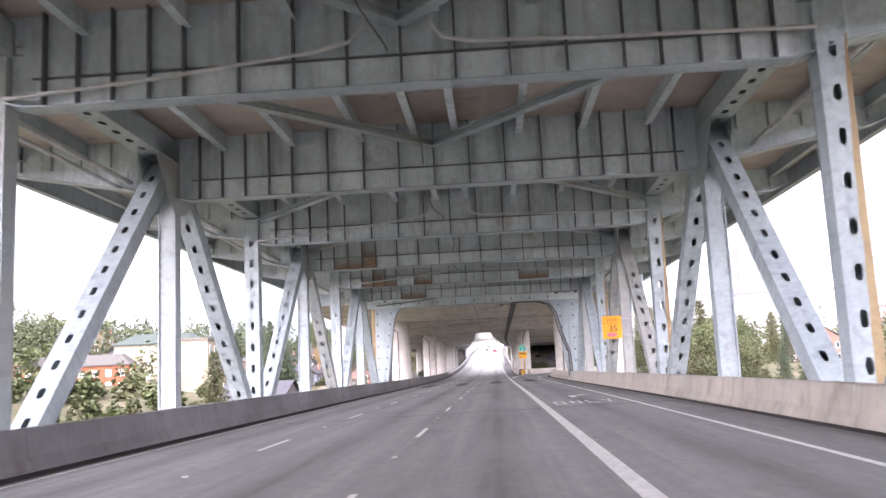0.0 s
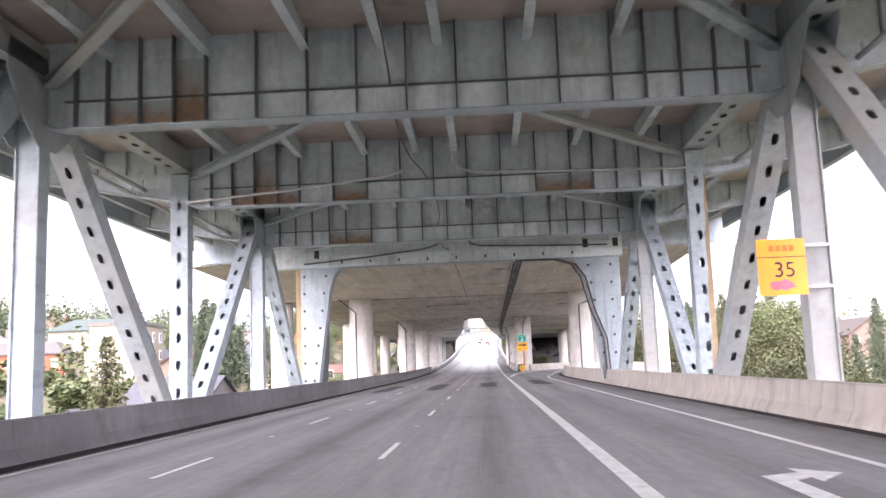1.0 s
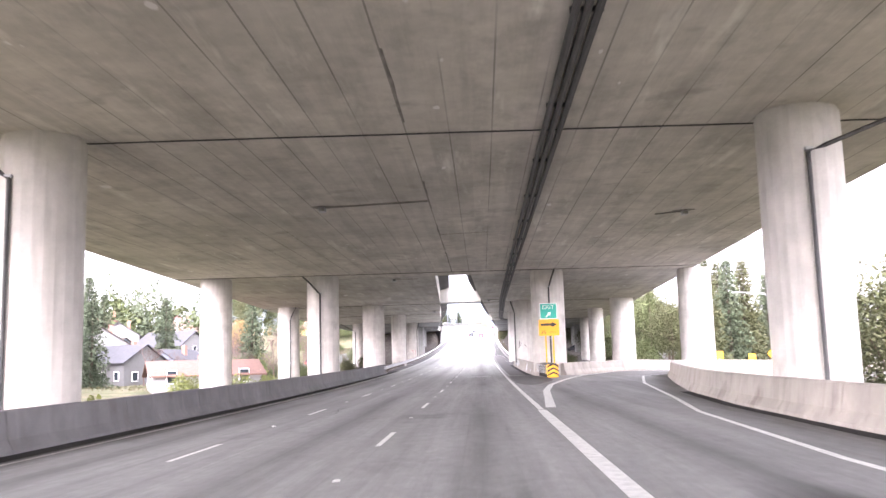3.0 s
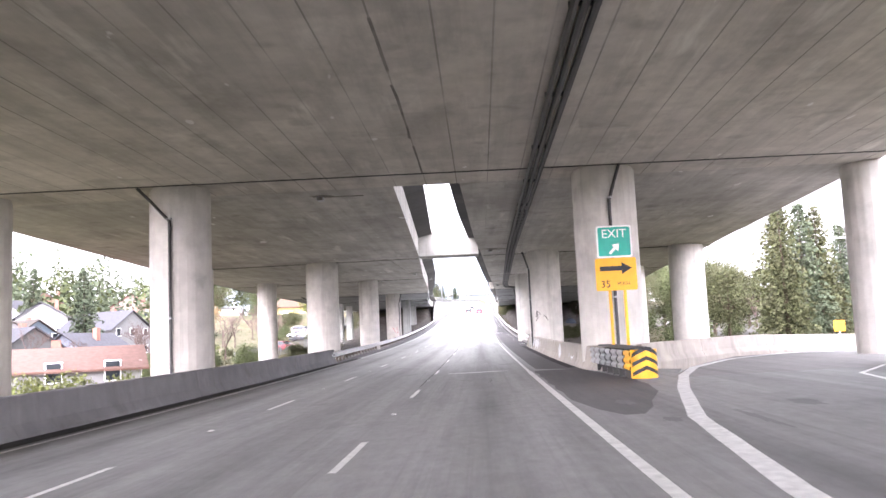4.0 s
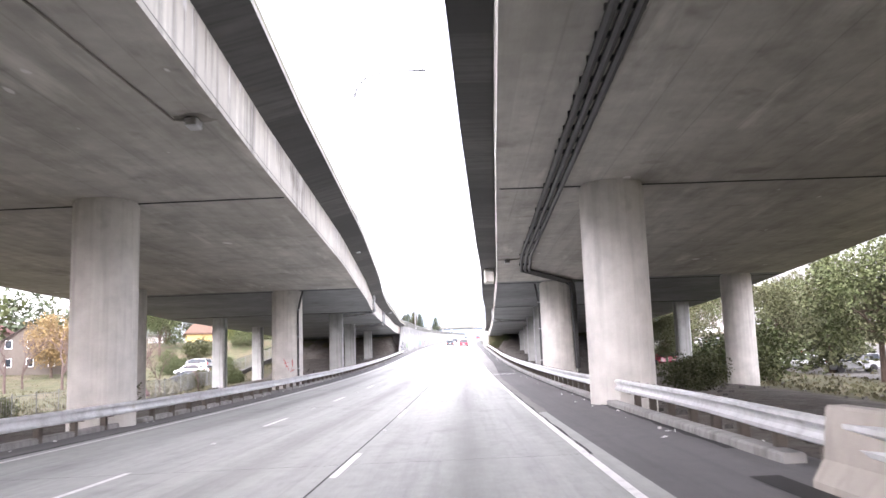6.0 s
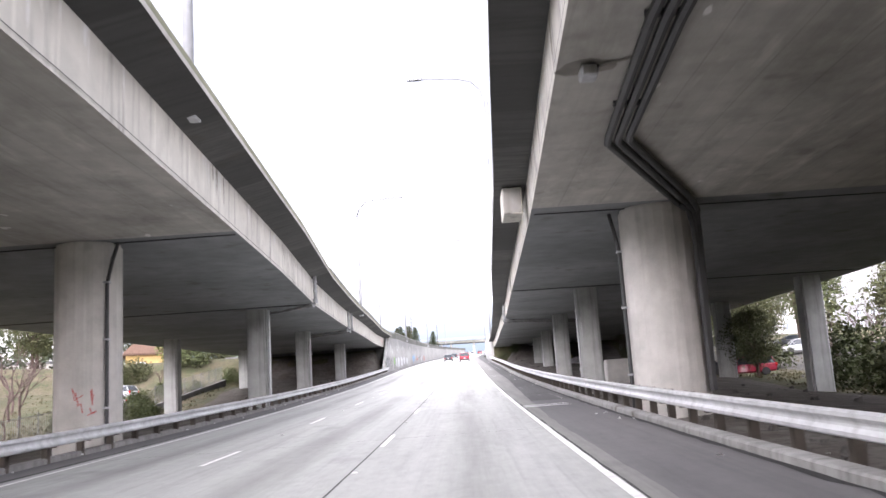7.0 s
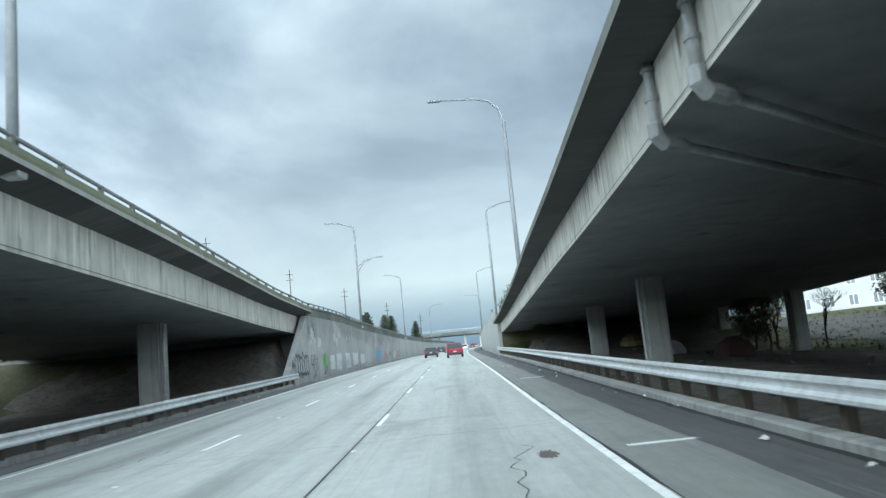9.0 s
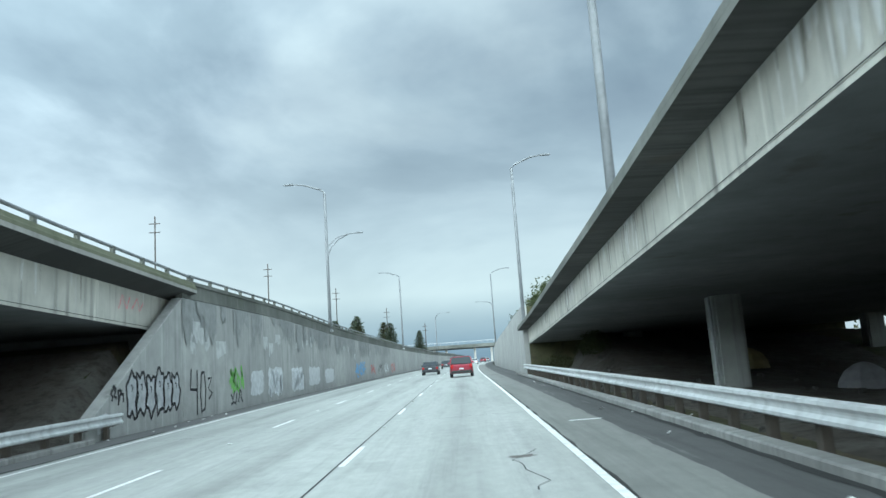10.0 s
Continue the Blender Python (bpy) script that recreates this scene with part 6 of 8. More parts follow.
# ---- graffiti: loose strokes, no words ----
def ribbon(bm, pts, w, place):
    """Flat stroke through 2D points; place maps (u, v) to 3D."""
    rows = []
    for i, (u, v) in enumerate(pts):
        du, dv = pts[min(i + 1, len(pts) - 1)][0] - pts[max(i - 1, 0)][0], pts[min(i + 1, len(pts) - 1)][1] - pts[max(i - 1, 0)][1]
        d = math.hypot(du, dv) or 1
        nu, nv = -dv / d * w / 2, du / d * w / 2
        rows.append((bm.verts.new(place(u + nu, v + nv)), bm.verts.new(place(u - nu, v - nv))))
    for a, b in zip(rows, rows[1:]):
        bm.faces.new((a[0], a[1], b[1], b[0]))


def bubble(bm, u0, v0, w, h, place, width, r):
    n = 18
    pts = []
    for k in range(n + 1):
        a = 2 * math.pi * k / n
        e = 1 + 0.16 * math.sin(3 * a + r.uniform(0, 6) * 0.2) + r.uniform(-0.06, 0.06)
        pts.append((u0 + w / 2 * e * math.cos(a), v0 + h / 2 * e * math.sin(a)))
    pts[-1] = pts[0]
    ribbon(bm, pts, width, place)


def paint(name, c):
    return plain(name, c, 0.7, var=0.3)


G_BLACK, G_WHITE, G_GREEN, G_BLUE, G_RED = paint("spray_black", (0.03, 0.03, 0.035)), paint("spray_white", (0.70, 0.72, 0.74)), paint("spray_green", (0.20, 0.47, 0.10)), paint("spray_blue", (0.16, 0.36, 0.62)), paint("spray_red", (0.5, 0.10, 0.09))


def on_wall(u, v, lift=0.006):
    return (WX + lift, u, rz(WX, u) + v)


def blob_patch(name, u0, u1, v0, v1, place, material, parent, seed, square=True):
    r = random.Random(seed)
    bm = bmesh.new()
    n = 28
    c = bm.verts.new(place((u0 + u1) / 2, (v0 + v1) / 2))
    ring = []
    for k in range(n):
        a = 2 * math.pi * k / n
        q = max(abs(math.cos(a)), abs(math.sin(a)))
        e = r.uniform(0.8, 1.0) / q if square else r.uniform(0.55, 1.05)
        ring.append(bm.verts.new(place((u0 + u1) / 2 + (u1 - u0) / 2 * math.cos(a) * e, (v0 + v1) / 2 + (v1 - v0) / 2 * math.sin(a) * e)))
    for k in range(n):
        bm.faces.new((c, ring[k], ring[(k + 1) % n]))
    return part(name, bm, material, parent)


def wall_graffiti():
    r = random.Random(11)
    # large outlined bubble letters
    edge = lambda a, b: on_wall(a, b, 0.014)
    for k in range(6):
        u, w = 330.35 + 0.86 * k, 0.98
        v0, h = 0.42 + 0.05 * (k % 2), 1.52 - 0.07 * (k % 3)
        # a fat lobed outline, dented at random
        pts = []
        for q in range(16):
            a = 2 * math.pi * q / 16
            e = (0.9 + 0.18 * math.sin(5 * a + k * 1.7) + r.uniform(-0.1, 0.1)) / max(abs(math.cos(a)), abs(math.sin(a))) ** 0.6
            pts.append((u + w * (0.5 + 0.48 * e * math.cos(a)), v0 + h * (0.5 + 0.5 * e * math.sin(a))))
        pts.append(pts[0])
        pts[-1] = pts[0]
        smooth_pts = []
        for a, b in zip(pts, pts[1:]):
            smooth_pts += [a, ((a[0] + b[0]) / 2 + r.uniform(-0.015, 0.015), (a[1] + b[1]) / 2 + r.uniform(-0.02, 0.02))]
        smooth_pts.append(pts[-1])
        bm = bmesh.new()
        ribbon(bm, smooth_pts, 0.12, edge)
        ribbon(bm, [(u + 0.42 * w, v0 + 0.72 * h), (u + 0.55 * w, v0 + 0.70 * h), (u + 0.52 * w, v0 + 0.58 * h)], 0.06, edge)
        part("graffiti", bm, G_BLACK, WALL)
        blob_patch("graffiti", u + 0.05, u + w - 0.05, v0 + 0.1, v0 + h - 0.1, lambda a, b: on_wall(a, b, 0.006), paint("spray_grey", (0.40, 0.41, 0.42)), WALL, k)
    bm = bmesh.new()
    for stroke in ([(337.0, 1.95), (336.85, 1.15), (337.7, 1.1)], [(337.75, 1.9), (337.7, 0.1)], [(338.3, 1.75), (338.15, 0.9), (338.3, 0.2), (338.75, 0.3), (338.9, 1.1), (338.7, 1.8), (338.3, 1.75)], [(339.2, 1.5), (339.75, 1.55), (339.25, 1.1), (339.8, 0.9), (339.3, 0.65)]):
        ribbon(bm, stroke, 0.13, edge)
    part("graffiti", bm, G_BLACK, WALL)
    for u, w, h, mt, n, z in ((329.6, 1.0, 0.6, G_BLACK, 6, 1.25), (343.8, 2.4, 1.3, G_GREEN, 10, 1.35), (343.8, 2.2, 0.7, G_BLACK, 5, 0.55), (352.5, 3.4, 1.5, G_WHITE, 13, 1.0), (359.2, 3.6, 1.5, G_WHITE, 14, 1.0), (393, 8.0, 1.6, G_BLUE, 18, 1.2), (405, 4.0, 1.2, G_RED, 9, 1.1), (413, 5.0, 1.2, G_BLACK, 9, 1.1), (421, 5.0, 1.2, G_WHITE, 9, 1.0), (430, 6.0, 1.1, G_RED, 9, 1.0)):
        bm = bmesh.new()
        for k in range(n):
            cx = u - w / 2 + w * (k + 0.5) / n
            pts = [(cx + r.uniform(-0.25, 0.25) * w / 2, z + r.uniform(-0.5, 0.5) * h) for _ in range(4)]
            pts.sort(key=lambda p: p[1])
            ribbon(bm, pts, 0.12 if mt is G_BLACK else 0.24, lambda a, b: on_wall(a, b, 0.010))
        part("graffiti", bm, mt, WALL)
    for u0, u1, v0, v1, s in ((350.4, 354.6, 0.3, 1.9, 1), (357.0, 361.2, 0.2, 1.8, 2), (346.5, 349.6, 0.4, 1.8, 7), (363, 368, 0.4, 1.8, 3), (370, 375, 0.4, 1.6, 9), (328.2, 329.2, 0.15, 0.75, 4)):
        blob_patch("overpaint", u0, u1, v0, v1, lambda a, b: on_wall(a, b, 0.005), paint("overpaint_pale", (0.55, 0.56, 0.57)), WALL, s)


wall_graffiti()


def wall_stains():
    r = random.Random(77)
    for name, mt, n, lift0 in (("water_stain", paint("wall_stain", (0.27, 0.275, 0.27)), 110, 0.004), ("lime_stain", paint("wall_lime", (0.46, 0.465, 0.46)), 16, 0.0042)):
        bm = bmesh.new()
        for layer in range(n):
            lift = lift0 + 0.0004 * layer
            u = 336.5 + 90 * r.random() ** 1.6
            top = lerp(u, WTOP) - (0.02 if name == "water_stain" else r.uniform(0.6, 1.6))
            w = r.uniform(0.15, 0.9)
            ln = r.uniform(0.5, 2.0) if name == "water_stain" else r.uniform(0.4, 1.3)
            k = 7
            pts = [(u - w, top)] + [(u - w + 2 * w * i / (k - 1), top - ln * r.uniform(0.45, 1.0)) for i in range(k)] + [(u + w, top)]
            up = bm.verts.new(on_wall(u, top, lift))
            vs = [bm.verts.new(on_wall(a, max(b, 0.1), lift)) for a, b in pts]
            for a, b in zip(vs, vs[1:]):
                bm.faces.new((up, a, b))
        tagged(part(name, bm, mt, WALL), "", kind="stuff")


wall_stains()
bm = bmesh.new()
for pts in ([(331.4, 12.1), (331.7, 12.6), (332.1, 12.15), (332.4, 12.6)], [(332.6, 12.2), (333.1, 12.65), (333.3, 12.2), (333.7, 12.55)]):
    ribbon(bm, pts, 0.05, lambda a, b: (lerp(a, XL_IN) + 0.032, a, b))
part("graffiti", normals(bm), M_PINK, V2, "faded pink spray tag")


def column_graffiti(x, y, r, ang, z, material, seed):
    rg = random.Random(seed)
    par = min((o for o in scene.objects if o.name.startswith("viaduct_column")), key=lambda o: (o.location.x - x) ** 2 + (o.location.y - y) ** 2)
    bm = bmesh.new()
    for k in range(4):
        pts = []
        a0 = radians(ang) + rg.uniform(-0.3, 0.3)
        zz = z + rg.uniform(-0.5, 0.5)
        for t in range(5):
            pts.append((a0 + rg.uniform(-0.16, 0.16), zz + rg.uniform(-0.3, 0.3)))
        base = par.location
        ribbon(bm, pts, 0.03, lambda a, b: ((r + 0.03) * math.cos(a), (r + 0.03) * math.sin(a), b - base.z))
    part("graffiti", bm, material, par)


column_graffiti(-11.52, 238.9, 0.99, -75, zr(240) + 1.3, G_RED, 3)
column_graffiti(4.76, 185.5, 1.19, -110, zr(187) + 2.1, G_BLACK, 8)


def barrier_patches():
    par = next(o for o in scene.objects if o.name == "barrier_gore")
    r = random.Random(5)

    def face(lift):
        def place(u, v):
            v = max(0.1, min(0.8, v))
            a = 0.01 + 0.12 * (v - 0.08) / 0.22 if v < 0.3 else 0.13 + 0.07 * (v - 0.3) / 0.53
            x0 = lerp(u, [(155.5, 3.75), (165, 3.6), (192, 3.6)])
            return (x0 + a - lift, u, rz(x0, u) + v)
        return place

    n = 0
    for ya, yb, count in ((159, 160.4, 5), (163.5, 165.0, 4), (177.6, 181.5, 16), (181, 186.5, 20), (187.5, 189, 5)):
        for k in range(count):
            y = r.uniform(ya, yb)
            pts = [(y + r.uniform(-0.35, 0.35) + 0.18 * i, 0.25 + 0.13 * i + r.uniform(-0.08, 0.08)) for i in range(5)]
            r.shuffle(pts) if k % 3 == 0 else pts.sort(key=lambda p: p[0] + 0.8 * p[1])
            bm = bmesh.new()
            ribbon(bm, pts, r.uniform(0.08, 0.30), face(0.004 + 0.0006 * n))
            n += 1
            part("overpaint", normals(bm), (G_WHITE, paint("overpaint_cream", (0.58, 0.565, 0.53)), paint("overpaint_grey", (0.42, 0.41, 0.40)))[k % 3], par)


barrier_patches()


# ---- cracks, patches and litter on the road ----
def road_wear():
    r = random.Random(21)
    for x, y, L in ((0.6, 281.5, 6), (0.9, 313, 5), (-3.2, 268, 4), (0.3, 150, 3), (-4.5, 120, 4), (-6.8, 288, 5), (-7.4, 152, 4)):
        pts = [(x, y)]
        for k in range(int(L * 2)):
            pts.append((pts[-1][0] + r.uniform(-0.16, 0.2), pts[-1][1] + r.uniform(0.25, 0.6)))
        bm = bmesh.new()
        ribbon(bm, pts, 0.02, lambda a, b: (a, b, rz(a, b) + 0.004))
        part("crack", bm, M_JOINT, ROAD)
    for x, y, w, h, c in ((1.05, 285.0, 0.16, 0.5, (0.10, 0.085, 0.075)), (0.95, 316.3, 0.28, 0.22, (0.12, 0.11, 0.10)), (-0.2, 157.5, 1.6, 0.5, (0.55, 0.55, 0.54)), (-3.4, 143, 0.18, 1.6, (0.2, 0.2, 0.2)), (4.4, 137, 0.12, 1.6, (0.2, 0.2, 0.2)), (2.9, 141, 0.2, 0.9, (0.16, 0.16, 0.16)), (3.1, 137.4, 0.22, 0.4, (0.17, 0.17, 0.17)), (5.9, 139, 0.3, 0.8, (0.19, 0.19, 0.19))):
        blob_patch("road_patch", x - w, x + w, y - h, y + h, lambda a, b: (a, b, rz(a, b) + 0.003), pavement("patch", c, tuple(1.5 * v for v in c), tuple(0.6 * v for v in c), False), ROAD, int(y), False)
    for x, y, dx, dy in ((2.6, 285, 0.5, 0.05), (2.7, 306, 0.5, 0.05), (2.7, 322, 0.4, 0.05), (2.6, 243, 0.9, 0.06), (2.6, 242.2, 0.9, 0.06)):
        blob_patch("road_patch", x - dx, x + dx, y - dy * 2, y + dy * 2, lambda a, b: (a, b, rz(a, b) + 0.004), M_PAINT, ROAD, int(y * 3))


road_wear()
M_LITTER = plain("litter_white", (0.7, 0.7, 0.68), 0.7)


def litter():
    r = random.Random(31)
    bm = bmesh.new()
    for _ in range(150):
        y = r.uniform(196, 350)
        x = r.choice((r.uniform(3.3, 4.0), r.uniform(4.35, 6.5), r.uniform(-10.1, -9.4)))
        s = r.uniform(0.02, 0.07)
        z = rz(x, y) + 0.01 if x < 4.5 else ground_z(x, y) + 0.02
        a = r.uniform(0, 3)
        q = [(math.cos(a + k * 1.57) * s, math.sin(a + k * 1.57) * s * r.uniform(0.5, 1), r.uniform(0, 0.05)) for k in range(4)]
        v = [bm.verts.new((x + p[0], y + p[1], z + p[2])) for p in q]
        top = bm.verts.new((x, y, z + r.uniform(0.03, 0.07)))
        for k in range(4):
            bm.faces.new((v[k], v[(k + 1) % 4], top))
    tagged(part("litter", bm, M_LITTER), "scattered scraps of pale litter along the curb", "litter", kind="stuff")


litter()


# ---- far overpass ----
def overpass():
    o = thing("overpass", None, "distant concrete road overpass on slim piers", "overpass", kind="structure")
    y0, zd = 655.0, 31.2
    bm = bmesh.new()
    sweep(bm, [[(x, y0, zd - 0.004 * x), (x, y0 + 9, zd - 0.004 * x), (x, y0 + 9, zd + 1.3 - 0.004 * x), (x, y0, zd + 1.3 - 0.004 * x)] for x in frange(-90, 80, 10)])
    part("deck", normals(bm), M_PARAPET, o)
    bm = bmesh.new()
    for x in frange(-88, 78, 2.4):
        box(bm, x - 0.06, x + 0.06, y0 + 0.1, y0 + 0.22, zd + 1.5, zd + 2.5)
    box(bm, -88, 78, y0 + 0.1, y0 + 0.2, zd + 2.42, zd + 2.55)
    part("railing", bm, M_GALV, o)
    for x in (-19, -11.3, -6.5, 5.2, 12):
        bm = bmesh.new()
        box(bm, x - 0.45, x + 0.45, y0 + 3.6, y0 + 5.4, zr(660) - 1.5, zd + 0.05)
        bevelled(bm, 0.05)
        part("pier", bm, M_COLUMN, o)


overpass()


# ---- cars ----
M_GLASS = plain("car_glass", (0.02, 0.025, 0.03), 0.08, var=0.05)
M_TYRE = plain("tyre_rubber", (0.025, 0.025, 0.025), 0.85)
M_RIM = plain("wheel_rim", (0.42, 0.42, 0.43), 0.35, 0.8)
M_TAIL = plain("tail_lamp", (0.45, 0.01, 0.01), 0.25)
M_PLATE = plain("plate_bar", (0.62, 0.64, 0.66), 0.5)
M_TRIM = plain("black_trim", (0.03, 0.03, 0.03), 0.6)
CAR_PAINT = {}


def car_paint(key, c):
    if key not in CAR_PAINT:
        n = Nodes("car_paint_" + key)
        col = n.mix(n.step(n.noise(2.0, 4), 0.4, 0.7), c, tuple(0.8 * v for v in c))
        n.b.inputs["Coat Weight"].default_value = 0.7
        CAR_PAINT[key] = n.done(col, 0.35, 0.2)
    return CAR_PAINT[key]


def rounded(w, z0, z1, r=0.12):
    return [(-w + r, z0), (w - r, z0), (w, z0 + r), (w, z1 - r), (w - r, z1), (-w + r, z1), (-w, z1 - r), (-w, z0 + r)]


def build_car(kind, key, color, label):
    """A car with its nose towards +y."""
    suv = kind == "suv"
    c = thing("car", None, label, "car")
    paint_m = car_paint(key, color)
    W, L, H = (0.94, 4.6, 1.68) if suv else (0.91, 4.75, 1.44)
    belt = 1.05 if suv else 0.93
    bm = bmesh.new()
    secs = [(-L / 2, 0.80, 0.42, belt - 0.14), (-L / 2 + 0.12, 0.92, 0.32, belt - 0.02), (-L / 2 + 0.6, 1.0, 0.28, belt), (-0.4, 1.0, 0.26, belt), (0.9, 1.0, 0.26, belt - 0.01), (L / 2 - 0.9, 0.97, 0.27, belt - 0.12), (L / 2 - 0.2, 0.88, 0.3, belt - 0.28), (L / 2, 0.74, 0.4, belt - 0.42)]
    sweep(bm, [[(x, y, z) for x, z in rounded(W * k, a, b)] for y, k, a, b in secs])
    part("body", normals(bm), paint_m, c, smooth=False)
    bm = bmesh.new()
    if suv:
        cab = [(-L / 2 + 0.12, 0.86, 0.05), (-L / 2 + 0.45, 0.80, H - belt - 0.10), (0.2, 0.80, H - belt - 0.06), (0.75, 0.80, H - belt - 0.14), (1.35, 0.88, 0.04)]
    else:
        cab = [(-L / 2 + 0.55, 0.86, 0.05), (-L / 2 + 1.25, 0.76, H - belt - 0.09), (-0.2, 0.76, H - belt - 0.05), (0.4, 0.76, H - belt - 0.1), (1.2, 0.88, 0.04)]
    sweep(bm, [[(-W * 0.94 * 1.0, y, belt - 0.05), (W * 0.94, y, belt - 0.05), (W * k, y, belt + h), (-W * k, y, belt + h)] for y, k, h in cab])
    part("window_glass", normals(bm), M_GLASS, c, "dark tinted glass")
    bm = bmesh.new()
    top = cab[1:4]
    sweep(bm, [[(-W * (k + 0.02), y, belt + h - 0.03), (W * (k + 0.02), y, belt + h - 0.03), (W * (k - 0.1), y, belt + h + 0.06), (-W * (k - 0.1), y, belt + h + 0.06)] for y, k, h in top])
    part("roof", normals(bm), paint_m, c)
    for s in (-1, 1):
        bm = bmesh.new()
        for (y0, k0, h0), (y1, k1, h1) in (((cab[0][0], 0.95, 0), cab[1]), ((cab[4][0], 0.95, 0), cab[3])):
            tube(bm, [(s * W * k0, y0, belt + h0), (s * W * (k1 + 0.015), y1, belt + h1)], 0.05, 5)
        part("pillar", bm, paint_m, c)
        bm = bmesh.new()
        box(bm, s * W * 0.80 - 0.11, s * W * 0.80 + 0.11, -L / 2 - 0.015, -L / 2 + 0.14, belt - 0.32, belt - (0.02 if suv else 0.12))
        bevelled(bm, 0.025)
        part("tail_lamp", bm, M_TAIL, c, "red tail lamp")
        bm = bmesh.new()
        box(bm, s * W * 1.0 - 0.02, s * W * 1.0 + s * 0.16, 0.85, 1.0, belt + 0.02, belt + 0.16) if s > 0 else box(bm, -W - 0.16, -W + 0.02, 0.85, 1.0, belt + 0.02, belt + 0.16)
        bevelled(bm, 0.03)
        part("mirror", bm, paint_m, c)
        for y in (-L / 2 + 0.95, L / 2 - 0.95):
            bm = bmesh.new()
            R = 0.36 if suv else 0.33
            n = 16
            x0, x1 = s * (W - 0.22), s * (W + 0.01)
            sweep(bm, [[(x, y + rr_ * math.cos(2 * math.pi * k / n), R + rr_ * math.sin(2 * math.pi * k / n)) for k in range(n)] for x, rr_ in ((x0, R), (x1 - s * 0.03, R), (x1, R - 0.03), (x1, R - 0.1))])
            tyre = part("tyre", normals(bm), M_TYRE, c)
            bm = bmesh.new()
            sweep(bm, [[(x, y + rr_ * math.cos(2 * math.pi * k / n), R + rr_ * math.sin(2 * math.pi * k / n)) for k in range(n)] for x, rr_ in ((x1 - s * 0.06, R - 0.1), (x1 - s * 0.01, R - 0.11), (x1 - s * 0.03, 0.06))])
            part("rim", normals(bm), M_RIM, tyre)
    bm = bmesh.new()
    box(bm, -W * 0.86, W * 0.86, -L / 2 - 0.07, -L / 2 + 0.1, 0.34, 0.56)
    bevelled(bm, 0.04)
    part("bumper", bm, M_TRIM if suv else paint_m, c)
    bm = bmesh.new()
    box(bm, -0.18, 0.18, -L / 2 - 0.085, -L / 2 - 0.06, 0.62, 0.74)
    part("plate", bm, M_PLATE, c)
    bm = bmesh.new()
    box(bm, -W * 0.78, W * 0.78, L / 2 - 0.06, L / 2 + 0.05, 0.36, 0.6)
    bevelled(bm, 0.04)
    part("grille", bm, M_TRIM, c)
    return c


def park(src, x, y, heading=0.0, on_road=True, first=False, label=""):
    z = rz(x, y) if on_road else ground_z(x, y)
    s = math.degrees(math.atan((rz(x, y + 2) - rz(x, y - 2)) / 4)) if on_road else 0
    m = pose(x, y, z + (0.0 if on_road else 0.05), s, 0, heading)
    o = src
    if first:
        src.matrix_basis = m
    else:
        o = copy_thing(src, m)
    if label:
        tagged(o, label)
    return o


red = build_car("suv", "red", (0.23, 0.008, 0.026), "bright red sport-utility car driving in the middle lane")
park(red, -0.05, 374.5, first=True)
black = build_car("sedan", "dark", (0.02, 0.022, 0.027), "black saloon car driving ahead")
park(black, -3.5, 397.6, first=True)
white = build_car("sedan", "white", (0.72, 0.73, 0.74), "white saloon car far ahead on the road")
park(white, 0.0, 520, first=True)
silver = build_car("suv", "silver", (0.35, 0.36, 0.37), "silver sport-utility car beside the road")
park(silver, -3.6, 560, first=True, label="silver sport-utility car far ahead on the road")
park(black, -3.7, 455, label="black saloon car further ahead")
park(red, 0.1, 600, label="red sport-utility car near the overpass")
park(white, -7.0, 590)
park(silver, 0.0, 636, label="silver sport-utility car under the overpass")
for i, (x, y, hd) in enumerate(((36, 284, 80), (39, 291, 80), (44, 305, 78), (36, 322, 80), (38, 312, 82), (44, 331, 80), (34, 272, 80), (35, 262, 80), (-36, 296, 80), (-38, 303, 80), (-40, 312, 75), (38, 196, 60), (44, 190, 60), (41, 173, 80))):
    park((white, silver, black)[i % 3], x, y, hd, False, label="parked car on the ground beside the viaduct")
park(black, 21.5, 293, 75, False, label="black saloon car parked beside the viaduct")
park(red, 24.5, 289, 75, False, label="red car parked beside the viaduct")
park(red, -33, 262, 70, False, label="red car parked on the grass slope")


# ---- trees ----
M_BARK = plain("bark", (0.09, 0.065, 0.05), 0.95, var=0.4)
M_TWIG = plain("twig_bark", (0.10, 0.07, 0.062), 0.95, var=0.4)
F_CON = foliage("needles_dark", (0.037, 0.054, 0.034), (0.076, 0.095, 0.051), (0.054, 0.061, 0.034))
F_CED = foliage("needles_olive", (0.037, 0.044, 0.019), (0.082, 0.090, 0.034), (0.058, 0.054, 0.027))
F_LEAF = foliage("leaves_green", (0.041, 0.056, 0.022), (0.085, 0.104, 0.037), (0.061, 0.061, 0.027))
F_LIME = foliage("leaves_lime", (0.098, 0.117, 0.033), (0.163, 0.182, 0.052), (0.078, 0.085, 0.033))
F_OCH = foliage("leaves_ochre", (0.195, 0.124, 0.052), (0.260, 0.195, 0.078), (0.156, 0.117, 0.065))


def leaf_mesh(name, verts, faces, material):
    me = bpy.data.meshes.new(name)
    me.from_pydata(verts, [], faces)
    me.materials.append(material)
    return me


